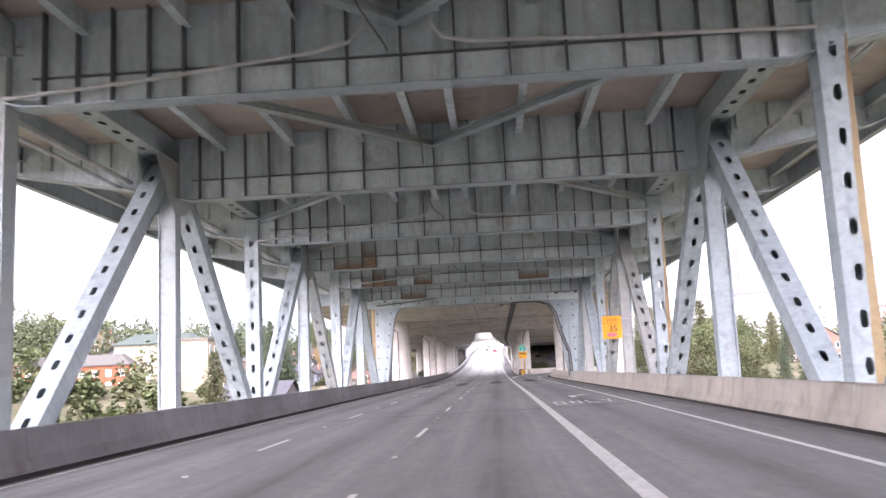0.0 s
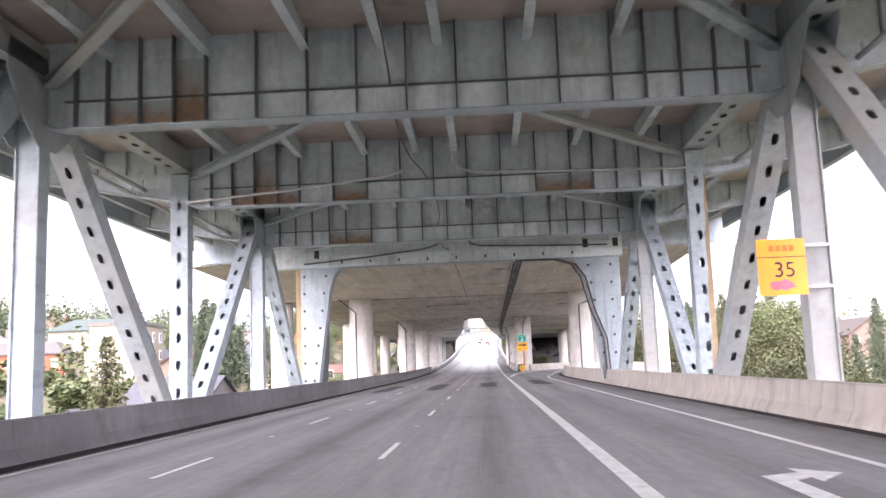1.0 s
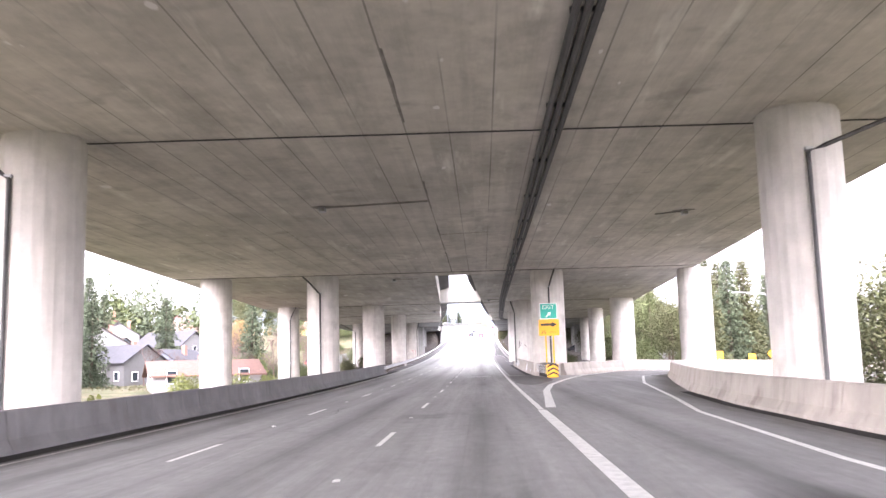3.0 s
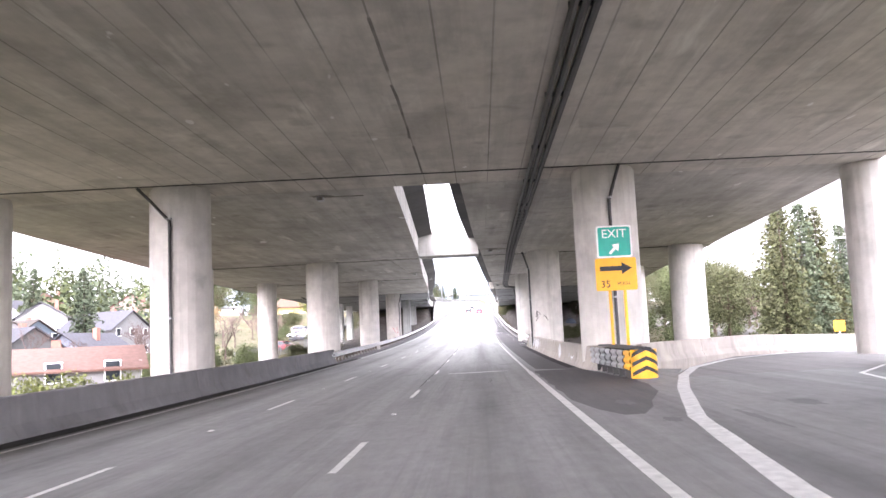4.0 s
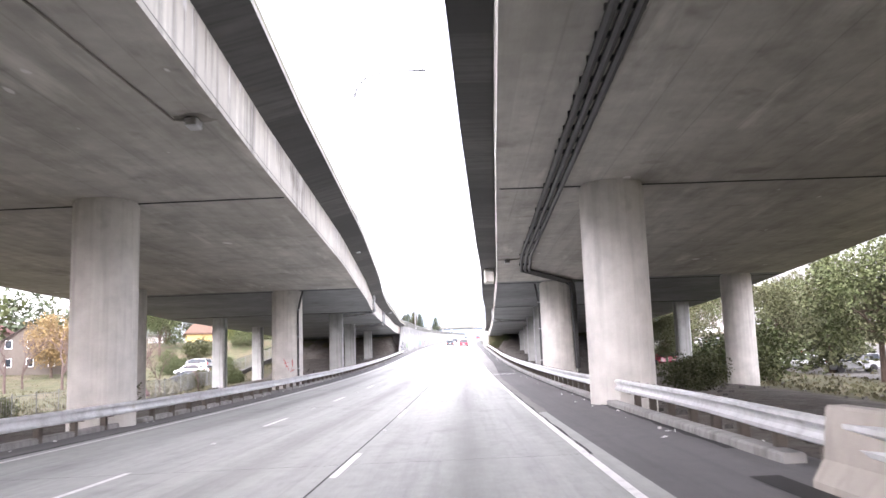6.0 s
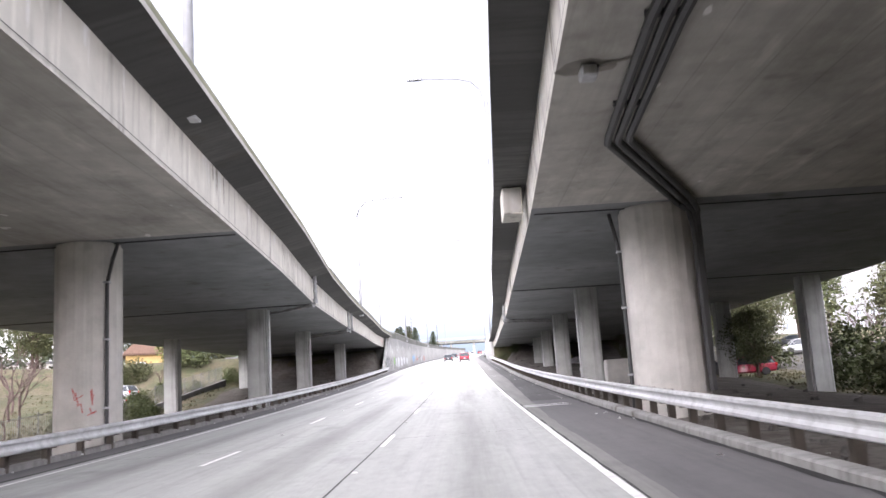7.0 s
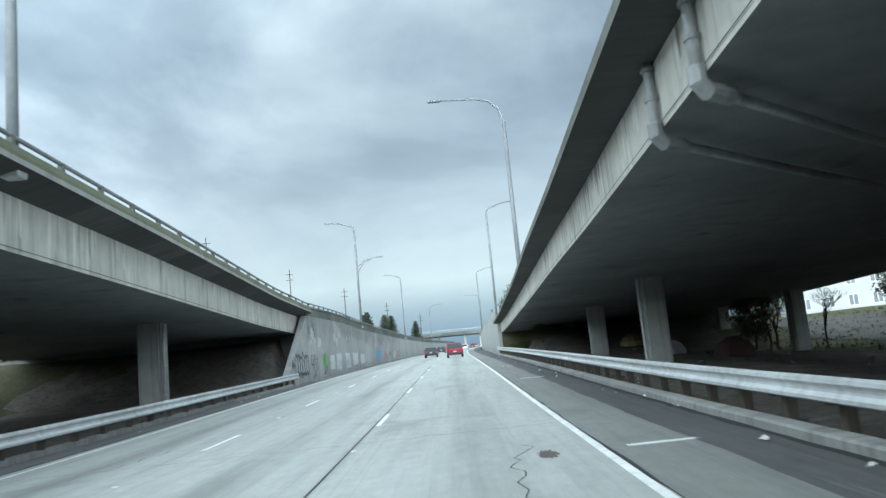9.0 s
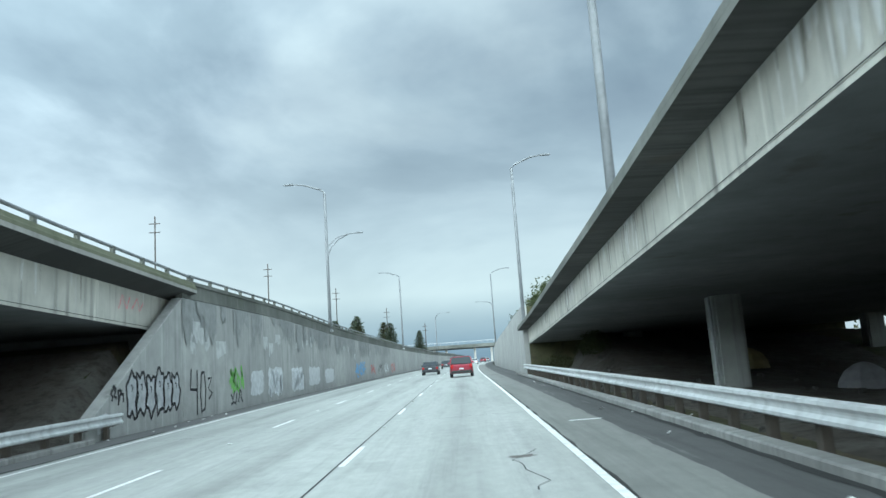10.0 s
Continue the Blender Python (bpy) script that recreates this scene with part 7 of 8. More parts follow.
def add_leaf(V, F, p, size, r, droop=0.0, out=None):
    a = r.uniform(0, 6.283)
    d = Vector((math.cos(a), math.sin(a), r.uniform(-0.6, 0.6) - droop))
    if out is not None:
        d = (Vector(out) * 1.4 + d * 0.7)
    d.normalize()
    e = d.cross(Vector((r.uniform(-1, 1), r.uniform(-1, 1), r.uniform(0.2, 1)))).normalized()
    i = len(V)
    p = Vector(p)
    V += [tuple(p - e * size * 0.35), tuple(p + d * size * 0.55 - e * size * 0.42), tuple(p + d * size * 1.1), tuple(p + d * size * 0.5 + e * size * 0.45)]
    F.append((i, i + 1, i + 2, i + 3))


def conifer(seed, h, R, material, dens=1.0):
    r = random.Random(seed)
    t = thing("conifer_tree", None, "tall dark evergreen conifer with drooping branches", "tree", group="conifers")
    bm = bmesh.new()
    tube(bm, [(0, 0, -0.4), (r.uniform(-0.1, 0.1), 0, h * 0.5), (r.uniform(-0.15, 0.15), 0, h * 0.97)], 0.022 * h, 8, 0.03)
    part("trunk", bm, M_BARK, t)
    V, F = [], []
    lev = int(h * 2.9 * dens)
    for i in range(lev):
        u = 0.06 + 0.94 * i / lev
        z = h * u
        rad = R * (1 - u) ** 0.72 * r.uniform(0.72, 1.15) + 0.12
        nb = r.randint(6, 9)
        a0 = r.uniform(0, 6.28)
        for b in range(nb):
            a = a0 + 6.283 * b / nb + r.uniform(-0.25, 0.25)
            ln = rad * r.uniform(0.65, 1.2)
            dx, dy = math.cos(a), math.sin(a)
            ns = max(2, int(ln / 0.32))
            for k in range(ns):
                q = (k + r.uniform(0.3, 1.0)) / ns
                p = (dx * ln * q + r.uniform(-0.14, 0.14), dy * ln * q + r.uniform(-0.14, 0.14), z - 0.32 * ln * q * q + 0.12 * ln * q + r.uniform(-0.1, 0.1))
                for _ in range(5):
                    q2 = (p[0] + r.uniform(-0.2, 0.2), p[1] + r.uniform(-0.2, 0.2), p[2] + r.uniform(-0.16, 0.1))
                    add_leaf(V, F, q2, r.uniform(0.15, 0.34) * (0.8 + 0.02 * h), r, 0.25, (dx, dy, -0.25))
    mesh_part("crown", leaf_mesh("crown", V, F, material), t)
    return t


def broadleaf(seed, h, R, material, label, name="broadleaf_tree", trunk=True, leaf=0.22):
    r = random.Random(seed)
    t = thing(name, None, label, "tree" if trunk else "bush", group="trees" if trunk else "bushes")
    V, F = [], []
    clumps = []
    base = h * 0.28 if trunk else 0.15 * h
    for _ in range(46 if trunk else 26):
        a, z = r.uniform(0, 6.283), r.uniform(0, 1)
        rad = R * math.sqrt(r.uniform(0.05, 1)) * math.sin(math.pi * (0.14 + 0.78 * z)) ** 0.8
        clumps.append((Vector((rad * math.cos(a), rad * math.sin(a), base + (h - base) * z * 0.94)), R * r.uniform(0.24, 0.42)))
    for c, s in clumps:
        for _ in range(int(165 * (s / 1.2) ** 1.2) + 60):
            d = Vector((r.gauss(0, 1), r.gauss(0, 1), r.gauss(0, 0.8)))
            d.normalize()
            p = c + d * s * r.uniform(0.35, 1.22)
            add_leaf(V, F, p, leaf * r.uniform(0.5, 1.35), r, 0.1, tuple(d * 0.6))
    if trunk:
        bm = bmesh.new()
        tube(bm, [(0, 0, -0.4), (0.1, 0.05, h * 0.3), (0.15, 0, h * 0.62)], 0.026 * h, 8, 0.012 * h)
        part("trunk", bm, M_BARK, t)
        bm = bmesh.new()
        for c, s in clumps[:14]:
            st = Vector((0.1, 0.03, h * r.uniform(0.22, 0.5)))
            tube(bm, [st, st.lerp(c, 0.5) + Vector((0, 0, 0.2)), c], 0.009 * h, 5, 0.02)
        part("branching", bm, M_BARK, t)
    mesh_part("crown", leaf_mesh("crown", V, F, material), t)
    return t


def bare_tree(seed, h):
    r = random.Random(seed)
    t = thing("bare_tree", None, "leafless winter tree with a haze of thin twigs", "tree", group="bare trees")
    bm = bmesh.new()
    tw = bmesh.new()

    def grow(p, d, ln, rad, depth):
        q = p + d * ln
        tube(bm if depth < 3 else tw, [p, p.lerp(q, 0.5) + Vector((r.uniform(-1, 1), r.uniform(-1, 1), 0)) * ln * 0.06, q], rad, 5 if depth < 3 else 3, rad * 0.6)
        if depth >= 5:
            return
        for _ in range(3 if depth < 4 else 2):
            nd = (d + Vector((r.uniform(-1, 1), r.uniform(-1, 1), r.uniform(-0.25, 0.7))) * 0.72).normalized()
            grow(p.lerp(q, r.uniform(0.6, 1.0)), nd, ln * r.uniform(0.55, 0.78), max(0.012, rad * 0.55), depth + 1)

    grow(Vector((0, 0, -0.3)), Vector((0, 0, 1)), h * 0.34, 0.018 * h, 0)
    part("trunk", bm, M_TWIG, t)
    tagged(part("twig_haze", tw, M_TWIG, t), "", kind="stuff")
    return t


def put(src, x, y, scale=1.0, turn=0.0, z=None):
    m = pose(x, y, (ground_z(x, y) if z is None else z), 0, 0, turn)
    o = copy_thing(src, m)
    o.scale = (scale * (1 + 0.1 * math.sin(turn)), scale, scale)
    return o


CON = [conifer(41, 14, 3.0, F_CON), conifer(42, 15, 3.6, F_CED), conifer(43, 11, 2.4, F_CON, 1.1), conifer(44, 13, 2.2, F_LEAF, 1.1)]
BRO = [broadleaf(51, 11, 4.3, F_LEAF, "leafy green tree beside the viaduct"), broadleaf(52, 10, 3.8, F_CED, "olive-green leafy tree beside the bridge"), broadleaf(53, 9, 3.4, F_OCH, "ochre-leaved tree on the slope")]
BUSH = [broadleaf(61, 2.6, 2.2, F_LIME, "bright lime-green bush by the barrier", "bush", False, 0.17), broadleaf(62, 2.4, 2.0, F_LEAF, "rounded green bush on rough ground", "bush", False, 0.17), broadleaf(63, 1.8, 1.9, F_CED, "low olive scrub on rough ground", "bush", False, 0.16)]
BARE = [bare_tree(71, 9), bare_tree(72, 8)]
# the models themselves stand in the far woods
for i, o in enumerate(CON + BRO + BUSH + BARE):
    o.matrix_basis = pose(-60 - 9 * i, 560 + 7 * (i % 3), ground_z(-60 - 9 * i, 560 + 7 * (i % 3)))

rt = random.Random(9)
for i, (x, y, s, k) in enumerate(((-17, 441, 0.45, 0), (-24, 378, 0.3, 2), (-20.5, 408, 0.33, 1), (-19, 452, 0.42, 1), (-21, 470, 0.45, 3), (-16, 436, 0.3, 1), (-24, 462, 0.5, 0), (-18, 500, 0.55, 0), (-22, 520, 0.6, 1), (-15, 540, 0.5, 0), (-26, 396, 0.35, 0))):
    o = put(CON[k], x, y, s, 50 * i, z=rz(-10, y) + 3.3)
    o.scale = (1.6 * s, 1.6 * s, s)
for i in range(34):
    x, y = -rt.uniform(27, 52), rt.uniform(205, 335)
    put(rt.choice(BUSH[1:] + BUSH[1:] + BARE), x, y, rt.uniform(0.5, 0.95), rt.uniform(0, 360))
for i in range(22):
    x, y = rt.uniform(30, 60), rt.uniform(232, 292)
    put(rt.choice(BUSH[1:] + BARE + BRO[1:2]), x, y, rt.uniform(0.6, 1.1), rt.uniform(0, 360))
for i, (x, y, s) in enumerate(((-37, 116, 0.95), (-22.5, 124.3, 0.88), (-41.2, 170, 0.95), (-51, 188, 1.15), (-47, 196, 1.0), (-55, 208, 1.1), (-53, 237, 0.95), (-38, 236, 1.25), (-64, 232, 1.2), (-80, 260, 1.3), (-90, 250, 1.1), (-84, 283, 1.1), (-43.5, 171, 0.85))):
    k = (1, 3, 0, 0, 2, 0, 0, 2, 0, 0, 2, 0, 0)[i]
    put(CON[k], x, y, s, 40 * i)
for i, (x, y, s, k) in enumerate(((30, 209, 1.0, 1), (36, 220, 1.1, 0), (37, 171, 0.8, 1), (35, 184, 0.75, 0), (27, 232, 0.9, 3), (40, 240, 1.1, 1), (47, 205, 0.8, 0), (33, 262, 1.0, 1), (45, 142, 0.6, 0), (52, 152, 0.6, 0), (33, 112, 0.6, 1), (60, 170, 0.75, 0), (42, 352, 1.0, 0))):
    put(CON[k], x, y, s, 33 * i + 5)
for i, (x, y, s, k) in enumerate(((31, 117, 1.15, 1), (26, 128, 1.1, 1), (33, 137, 1.15, 0), (25, 146, 1.0, 1), (40, 150, 1.1, 0), (24, 104, 1.05, 1), (28, 222, 0.85, 1), (30, 246, 1.0, 0), (38, 275, 0.9, 0), (42, 322, 1.1, 0), (36, 320, 0.9, 1), (41, 338, 1.0, 0), (22.8, 281.5, 0.55, 1), (25, 346, 0.5, 1), (28, 352, 0.6, 0), (31, 312, 0.8, 1), (34, 330, 0.9, 0), (30, 328, 0.7, 1), (-60, 308, 1.0, 2), (-52, 330, 0.8, 0), (-62, 362, 1.2, 0), (-70, 352, 1.1, 1), (-66, 376, 1.2, 0), (-58, 372, 1.1, 1), (-76, 366, 1.3, 0))):
    put(BRO[k], x, y, s, 51 * i)
for i, (x, y, s, k) in enumerate(((-19.5, 128, 1.7, 0), (-22, 133, 1.6, 0), (-17.5, 139, 1.2, 0), (-24, 141, 1.7, 0), (-18, 147, 1.25, 0), (-17.5, 165, 0.7, 0), (-20, 164.4, 0.78, 0), (-22.6, 165, 0.74, 0), (-25.2, 165.6, 0.78, 0), (-36.9, 236, 1.2, 0), (-27, 198, 0.8, 0), (-31, 203, 0.8, 1), (-28, 226, 0.9, 1), (-34, 230, 1.0, 1), (-31, 238, 0.9, 2), (-38, 333, 1.5, 1), (-42, 340, 1.6, 0), (-45, 330, 1.4, 2), (-37, 344, 1.5, 2), (-17, 203, 0.6, 2), (-18, 226, 0.7, 2), (22, 218, 1.3, 1), (24, 226, 1.2, 2), (11, 200, 0.6, 2), (10, 222, 0.7, 2), (12, 228, 0.7, 2), (22, 250, 1.6, 1), (24, 258, 1.6, 2), (25, 268, 1.5, 1), (9.5, 374, 0.9, 1), (8, 379, 1.0, 1), (9, 386, 1.0, 2), (8.5, 394, 1.0, 1), (8, 404, 1.0, 2), (8.6, 416, 1.0, 1), (7.2, 366, 0.7, 2), (9, 362, 0.6, 2), (8.2, 357, 0.5, 1), (29, 300, 1.5, 1))):
    z = None if y < 371 else rz(5, y) + lerp(y, [(371, 5.2), (400, 4.4), (480, 3.2), (660, 2.2)])
    put(BUSH[k], x, y, s, 67 * i, z=z)
for i, (x, y, s) in enumerate(((-34, 214, 0.85), (-38, 220, 0.9), (-32, 226, 0.8), (-41, 230, 1.0), (-36, 244, 0.9), (-44, 205, 0.9), (-33, 262, 0.9), (-39, 275, 1.0), (-34, 148, 0.7), (-46, 284, 1.1), (-50, 290, 1.2), (-44, 296, 1.1), (-53, 282, 1.2), (-48, 304, 1.2), (-40, 290, 1.0), (-57, 294, 1.2), (31, 286, 0.9), (24, 340, 0.8), (26, 344, 0.9), (27.5, 338, 0.8), (-36, 268, 0.85), (29, 276, 0.9))):
    put(BARE[i % 2], x, y, s, 71 * i)
for i, (x, y, s, k) in enumerate(((-43, 168, 1.0, 0), (-46, 172, 0.95, 0), (-41, 174, 0.9, 2), (-66, 215, 1.2, 1), (-70, 222, 1.1, 3), (-84, 262, 1.25, 0), (-92, 266, 1.1, 2), 
                               (40, 226, 1.05, 1), (53, 228, 0.9, 1), (46, 234, 1.0, 0), (33, 143, 1.05, 1), (44, 160, 0.75, 1), (58, 188, 0.75, 1), (66, 205, 0.75, 0), (48, 182, 1.1, 3))):
    put(CON[k], x, y, s, 29 * i + 11)


def far_woods(name, label, spots, kind, material):
    """Many small distant trees as one object."""
    V, F = [], []
    for x, y, h in spots:
        g = ground_z(x, y) - 0.5
        R = h * rt.uniform(0.17, 0.26) if kind == "conifer" else h * rt.uniform(0.32, 0.42)
        if kind == "conifer":
            for k in range(150):
                u = rt.random() ** 1.25
                a = rt.uniform(0, 6.283)
                rad = R * (1 - u) ** 0.75 * rt.uniform(0.3, 1.1)
                add_leaf(V, F, (x + rad * math.cos(a), y + rad * math.sin(a), g + h * (0.04 + 0.93 * u)), rt.uniform(0.8, 1.6) * (0.5 + 0.6 * (1 - u)), rt, 0.3, (math.cos(a), math.sin(a), -0.3))
            add_leaf(V, F, (x, y, g + h * 0.93), h * 0.07, rt, -2.0)
        else:
            cl = [(rt.uniform(-1, 1) * R * 0.6, rt.uniform(-1, 1) * R * 0.6, h * rt.uniform(0.3, 0.85), R * rt.uniform(0.35, 0.55)) for _ in range(9)]
            for k in range(190):
                c = rt.choice(cl)
                d = Vector((rt.gauss(0, 1), rt.gauss(0, 1), rt.gauss(0, 0.8))).normalized() * c[3] * rt.uniform(0.5, 1.15)
                add_leaf(V, F, (x + c[0] + d.x, y + c[1] + d.y, g + c[2] + d.z), rt.uniform(0.6, 1.3), rt, 0.1)
    ob = new(name, leaf_mesh(name, V, F, material))
    return tagged(ob, label, "woods", kind="stuff")


west = [(-rt.uniform(62, 420), rt.uniform(0, 1)) for _ in range(230)]
west = [(x, 290 + 270 * u - 0.25 * abs(x + 70), rt.uniform(10, 19)) for x, u in west]
mid = [(-rt.uniform(58, 180), rt.uniform(150, 300), rt.uniform(7, 12)) for _ in range(44)]
ridge = [(-rt.uniform(70, 230), rt.uniform(285, 345), rt.uniform(11, 19)) for _ in range(120)]
clear = lambda q: not (-0.6 < q[0] / (q[1] - 122.0) < -0.33 and q[1] < 245)
slope = [(-rt.uniform(34, 100), rt.uniform(120, 172), rt.uniform(3, 6)) for _ in range(90)]
east = [(rt.uniform(72, 260), rt.uniform(120, 460), rt.uniform(8, 15)) for _ in range(130)]
belt = [(rt.choice((-1, -1, 1)) * rt.uniform(95, 420), rt.uniform(120, 900), rt.uniform(11, 19)) for _ in range(160)]
ahead = [(rt.choice((-1, 1)) * rt.uniform(26, 90), rt.uniform(470, 900), rt.uniform(9, 15)) for _ in range(56)]
slope, mid = [q for q in slope if clear(q)], [q for q in mid if clear(q)]
far_woods("far_conifers", "dark conifers along the hill skyline", west[:170] + ridge[:80] + belt[:100] + ahead, "conifer", F_CON)
far_woods("far_cedars", "olive evergreens on the far slopes", mid[:18] + slope[:30] + east[:60] + belt[100:130], "conifer", F_CED)
far_woods("far_leafy_trees", "leafy trees on the far slopes", west[170:] + ridge[80:] + slope[30:] + mid[18:] + east[60:] + belt[130:], "leafy", F_LEAF)


# ---- bare soil under the decks, dry grass and rubble ----
def soil_strip(label, xa, xb, ya, yb, material, n=10):
    bm = bmesh.new()
    rows = []
    for y in frange(ya, yb, 3):
        a, b = xa(y), xb(y)
        rows.append([bm.verts.new((a + (b - a) * i / n, y, ground_z(a + (b - a) * i / n, y) + 0.05 + 0.06 * noise.noise(Vector((i * 0.9, y * 0.4, 1))) - (0.14 if i in (0, n) else 0))) for i in range(n + 1)])
    for p, q in zip(rows, rows[1:]):
        for i in range(n):
            bm.faces.new((p[i], p[i + 1], q[i + 1], q[i]))
    tagged(part("bare_ground", bm, material, smooth=True), label, "ground", kind="structure")


soil_strip("dark brown soil under the western deck", lambda y: lerp(y, XL_OUT) + 1.5, lambda y: -10.7, 196, 334, M_SOIL_D)
soil_strip("dark brown soil under the eastern deck", lambda y: 4.9, lambda y: lerp(y, XR_OUT) - 2, 196, 366, M_SOIL_D)


def lot(label, x0, x1, y0, y1, material):
    bm = bmesh.new()
    n, m = max(2, int((x1 - x0) / 4)), max(2, int((y1 - y0) / 4))
    rows = [[bm.verts.new((x0 + (x1 - x0) * i / n, y0 + (y1 - y0) * j / m, ground_z(x0 + (x1 - x0) * i / n, y0 + (y1 - y0) * j / m) + 0.07)) for i in range(n + 1)] for j in range(m + 1)]
    for p, q in zip(rows, rows[1:]):
        for i in range(n):
            bm.faces.new((p[i], p[i + 1], q[i + 1], q[i]))
    tagged(part("gravel_lot", bm, material, smooth=True), label, "ground", kind="structure")


M_GRAVEL = soil("grey_gravel", (0.105, 0.10, 0.095), (0.08, 0.076, 0.07), (0.125, 0.12, 0.11), (0.055, 0.052, 0.046))
lot("grey gravel parking lot beside the viaduct", 31, 60, 236, 360, M_GRAVEL)


LOW_WALL = [(294, 4.75), (301.5, 5.45), (324.5, 8.15)]
bm = bmesh.new()
sweep(bm, [[(-31.2, y, ground_z(-31, y) - 0.6), (-30.8, y, ground_z(-31, y) - 0.6), (-30.85, y, lerp(y, LOW_WALL)), (-31.15, y, lerp(y, LOW_WALL))] for y in frange(294, 324.5, 3)])
tagged(part("low_wall", normals(bm), M_BARRIER_D), "low dark concrete wall climbing beside the yard fence", "wall", kind="structure")


M_FENCE = painted("fence_steel", (0.13, 0.135, 0.13), (0.09, 0.092, 0.09), rust=0.2, rough=0.6)


def picket_fence():
    f = thing("yard_fence", None, "grey steel picket fence along the yard", "fence")
    fx = lambda y: lerp(y, [(226, -29.5), (262, -28.5), (296, -31), (325, -31)])
    bm = bmesh.new()
    tube(bm, [(0, 0, -0.3), (0, 0, 1.9)], 0.045, 7)
    post = mesh_of("post", bm, M_FENCE)
    bm = bmesh.new()
    box(bm, -0.012, 0.012, -0.012, 0.012, 0.08, 1.75)
    bar = mesh_of("picket", bm, M_FENCE)
    ys = frange(226, 323.5, 3)
    base = lambda y: ground_z(fx(y), y) if y < 297 else lerp(y, LOW_WALL)
    for ya, yb in zip(ys, ys[1:]):
        za, zb = base(ya), base(yb)
        mesh_part("post", post, f, pose(fx(ya), ya, za))
        for z in (0.2, 1.7):
            bm = bmesh.new()
            tube(bm, [(fx(ya), ya, za + z), (fx(yb), yb, zb + z)], 0.022, 5)
            part("rail", bm, M_FENCE, f)
        for k in range(1, 10):
            y = ya + (yb - ya) * k / 10
            mesh_part("picket", bar, f, pose(fx(ya) + (fx(yb) - fx(ya)) * k / 10, y, za + (zb - za) * k / 10))


picket_fence()


def ground_litter():
    r = random.Random(88)
    V, F = [], []
    for _ in range(15000):
        y = r.uniform(176, 366)
        x = r.choice((lerp(y, XL_OUT) + 2 - r.expovariate(0.07), lerp(y, XR_OUT) - 2 + r.expovariate(0.07), lerp(y, XL_OUT) - 1 - r.expovariate(0.2)))
        if y > 326 and x < 0:
            continue
        z = ground_z(x, y)
        for _ in range(2):
            add_leaf(V, F, (x + r.uniform(-0.2, 0.2), y + r.uniform(-0.2, 0.2), z), r.uniform(0.1, 0.26), r, -2.2)
    tagged(new("dry_grass", leaf_mesh("dry_grass", V, F, M_STRAW)), "tufts of straw-coloured and green winter grass", "grass", kind="stuff")
    V, F = [], []
    for _ in range(700):
        y = r.uniform(200, 360)
        x = r.choice((r.uniform(-24, -11), r.uniform(5, 26), r.uniform(4.7, 9)))
        if y > 325 and x < 0:
            continue
        s, z, i = r.uniform(0.05, 0.28), ground_z(x, y), len(V)
        V += [(x + s * r.uniform(0.6, 1) * math.cos(k * 1.257), y + s * r.uniform(0.6, 1) * math.sin(k * 1.257), z - 0.02) for k in range(5)] + [(x + 0.5 * s * math.cos(k * 1.257 + 0.4), y + 0.5 * s * math.sin(k * 1.257 + 0.4), z + s * r.uniform(0.5, 0.9)) for k in range(5)]
        F += [(i + k, i + (k + 1) % 5, i + 5 + (k + 1) % 5, i + 5 + k) for k in range(5)] + [(i + 5, i + 6, i + 7, i + 8, i + 9)]
    tagged(new("rubble", leaf_mesh("rubble", V, F, M_GRAVEL)), "scattered stones and broken concrete", "rubble", kind="stuff")


M_STRAW = foliage("straw_grass", (0.085, 0.075, 0.042), (0.05, 0.06, 0.024), (0.11, 0.095, 0.058))
ground_litter()


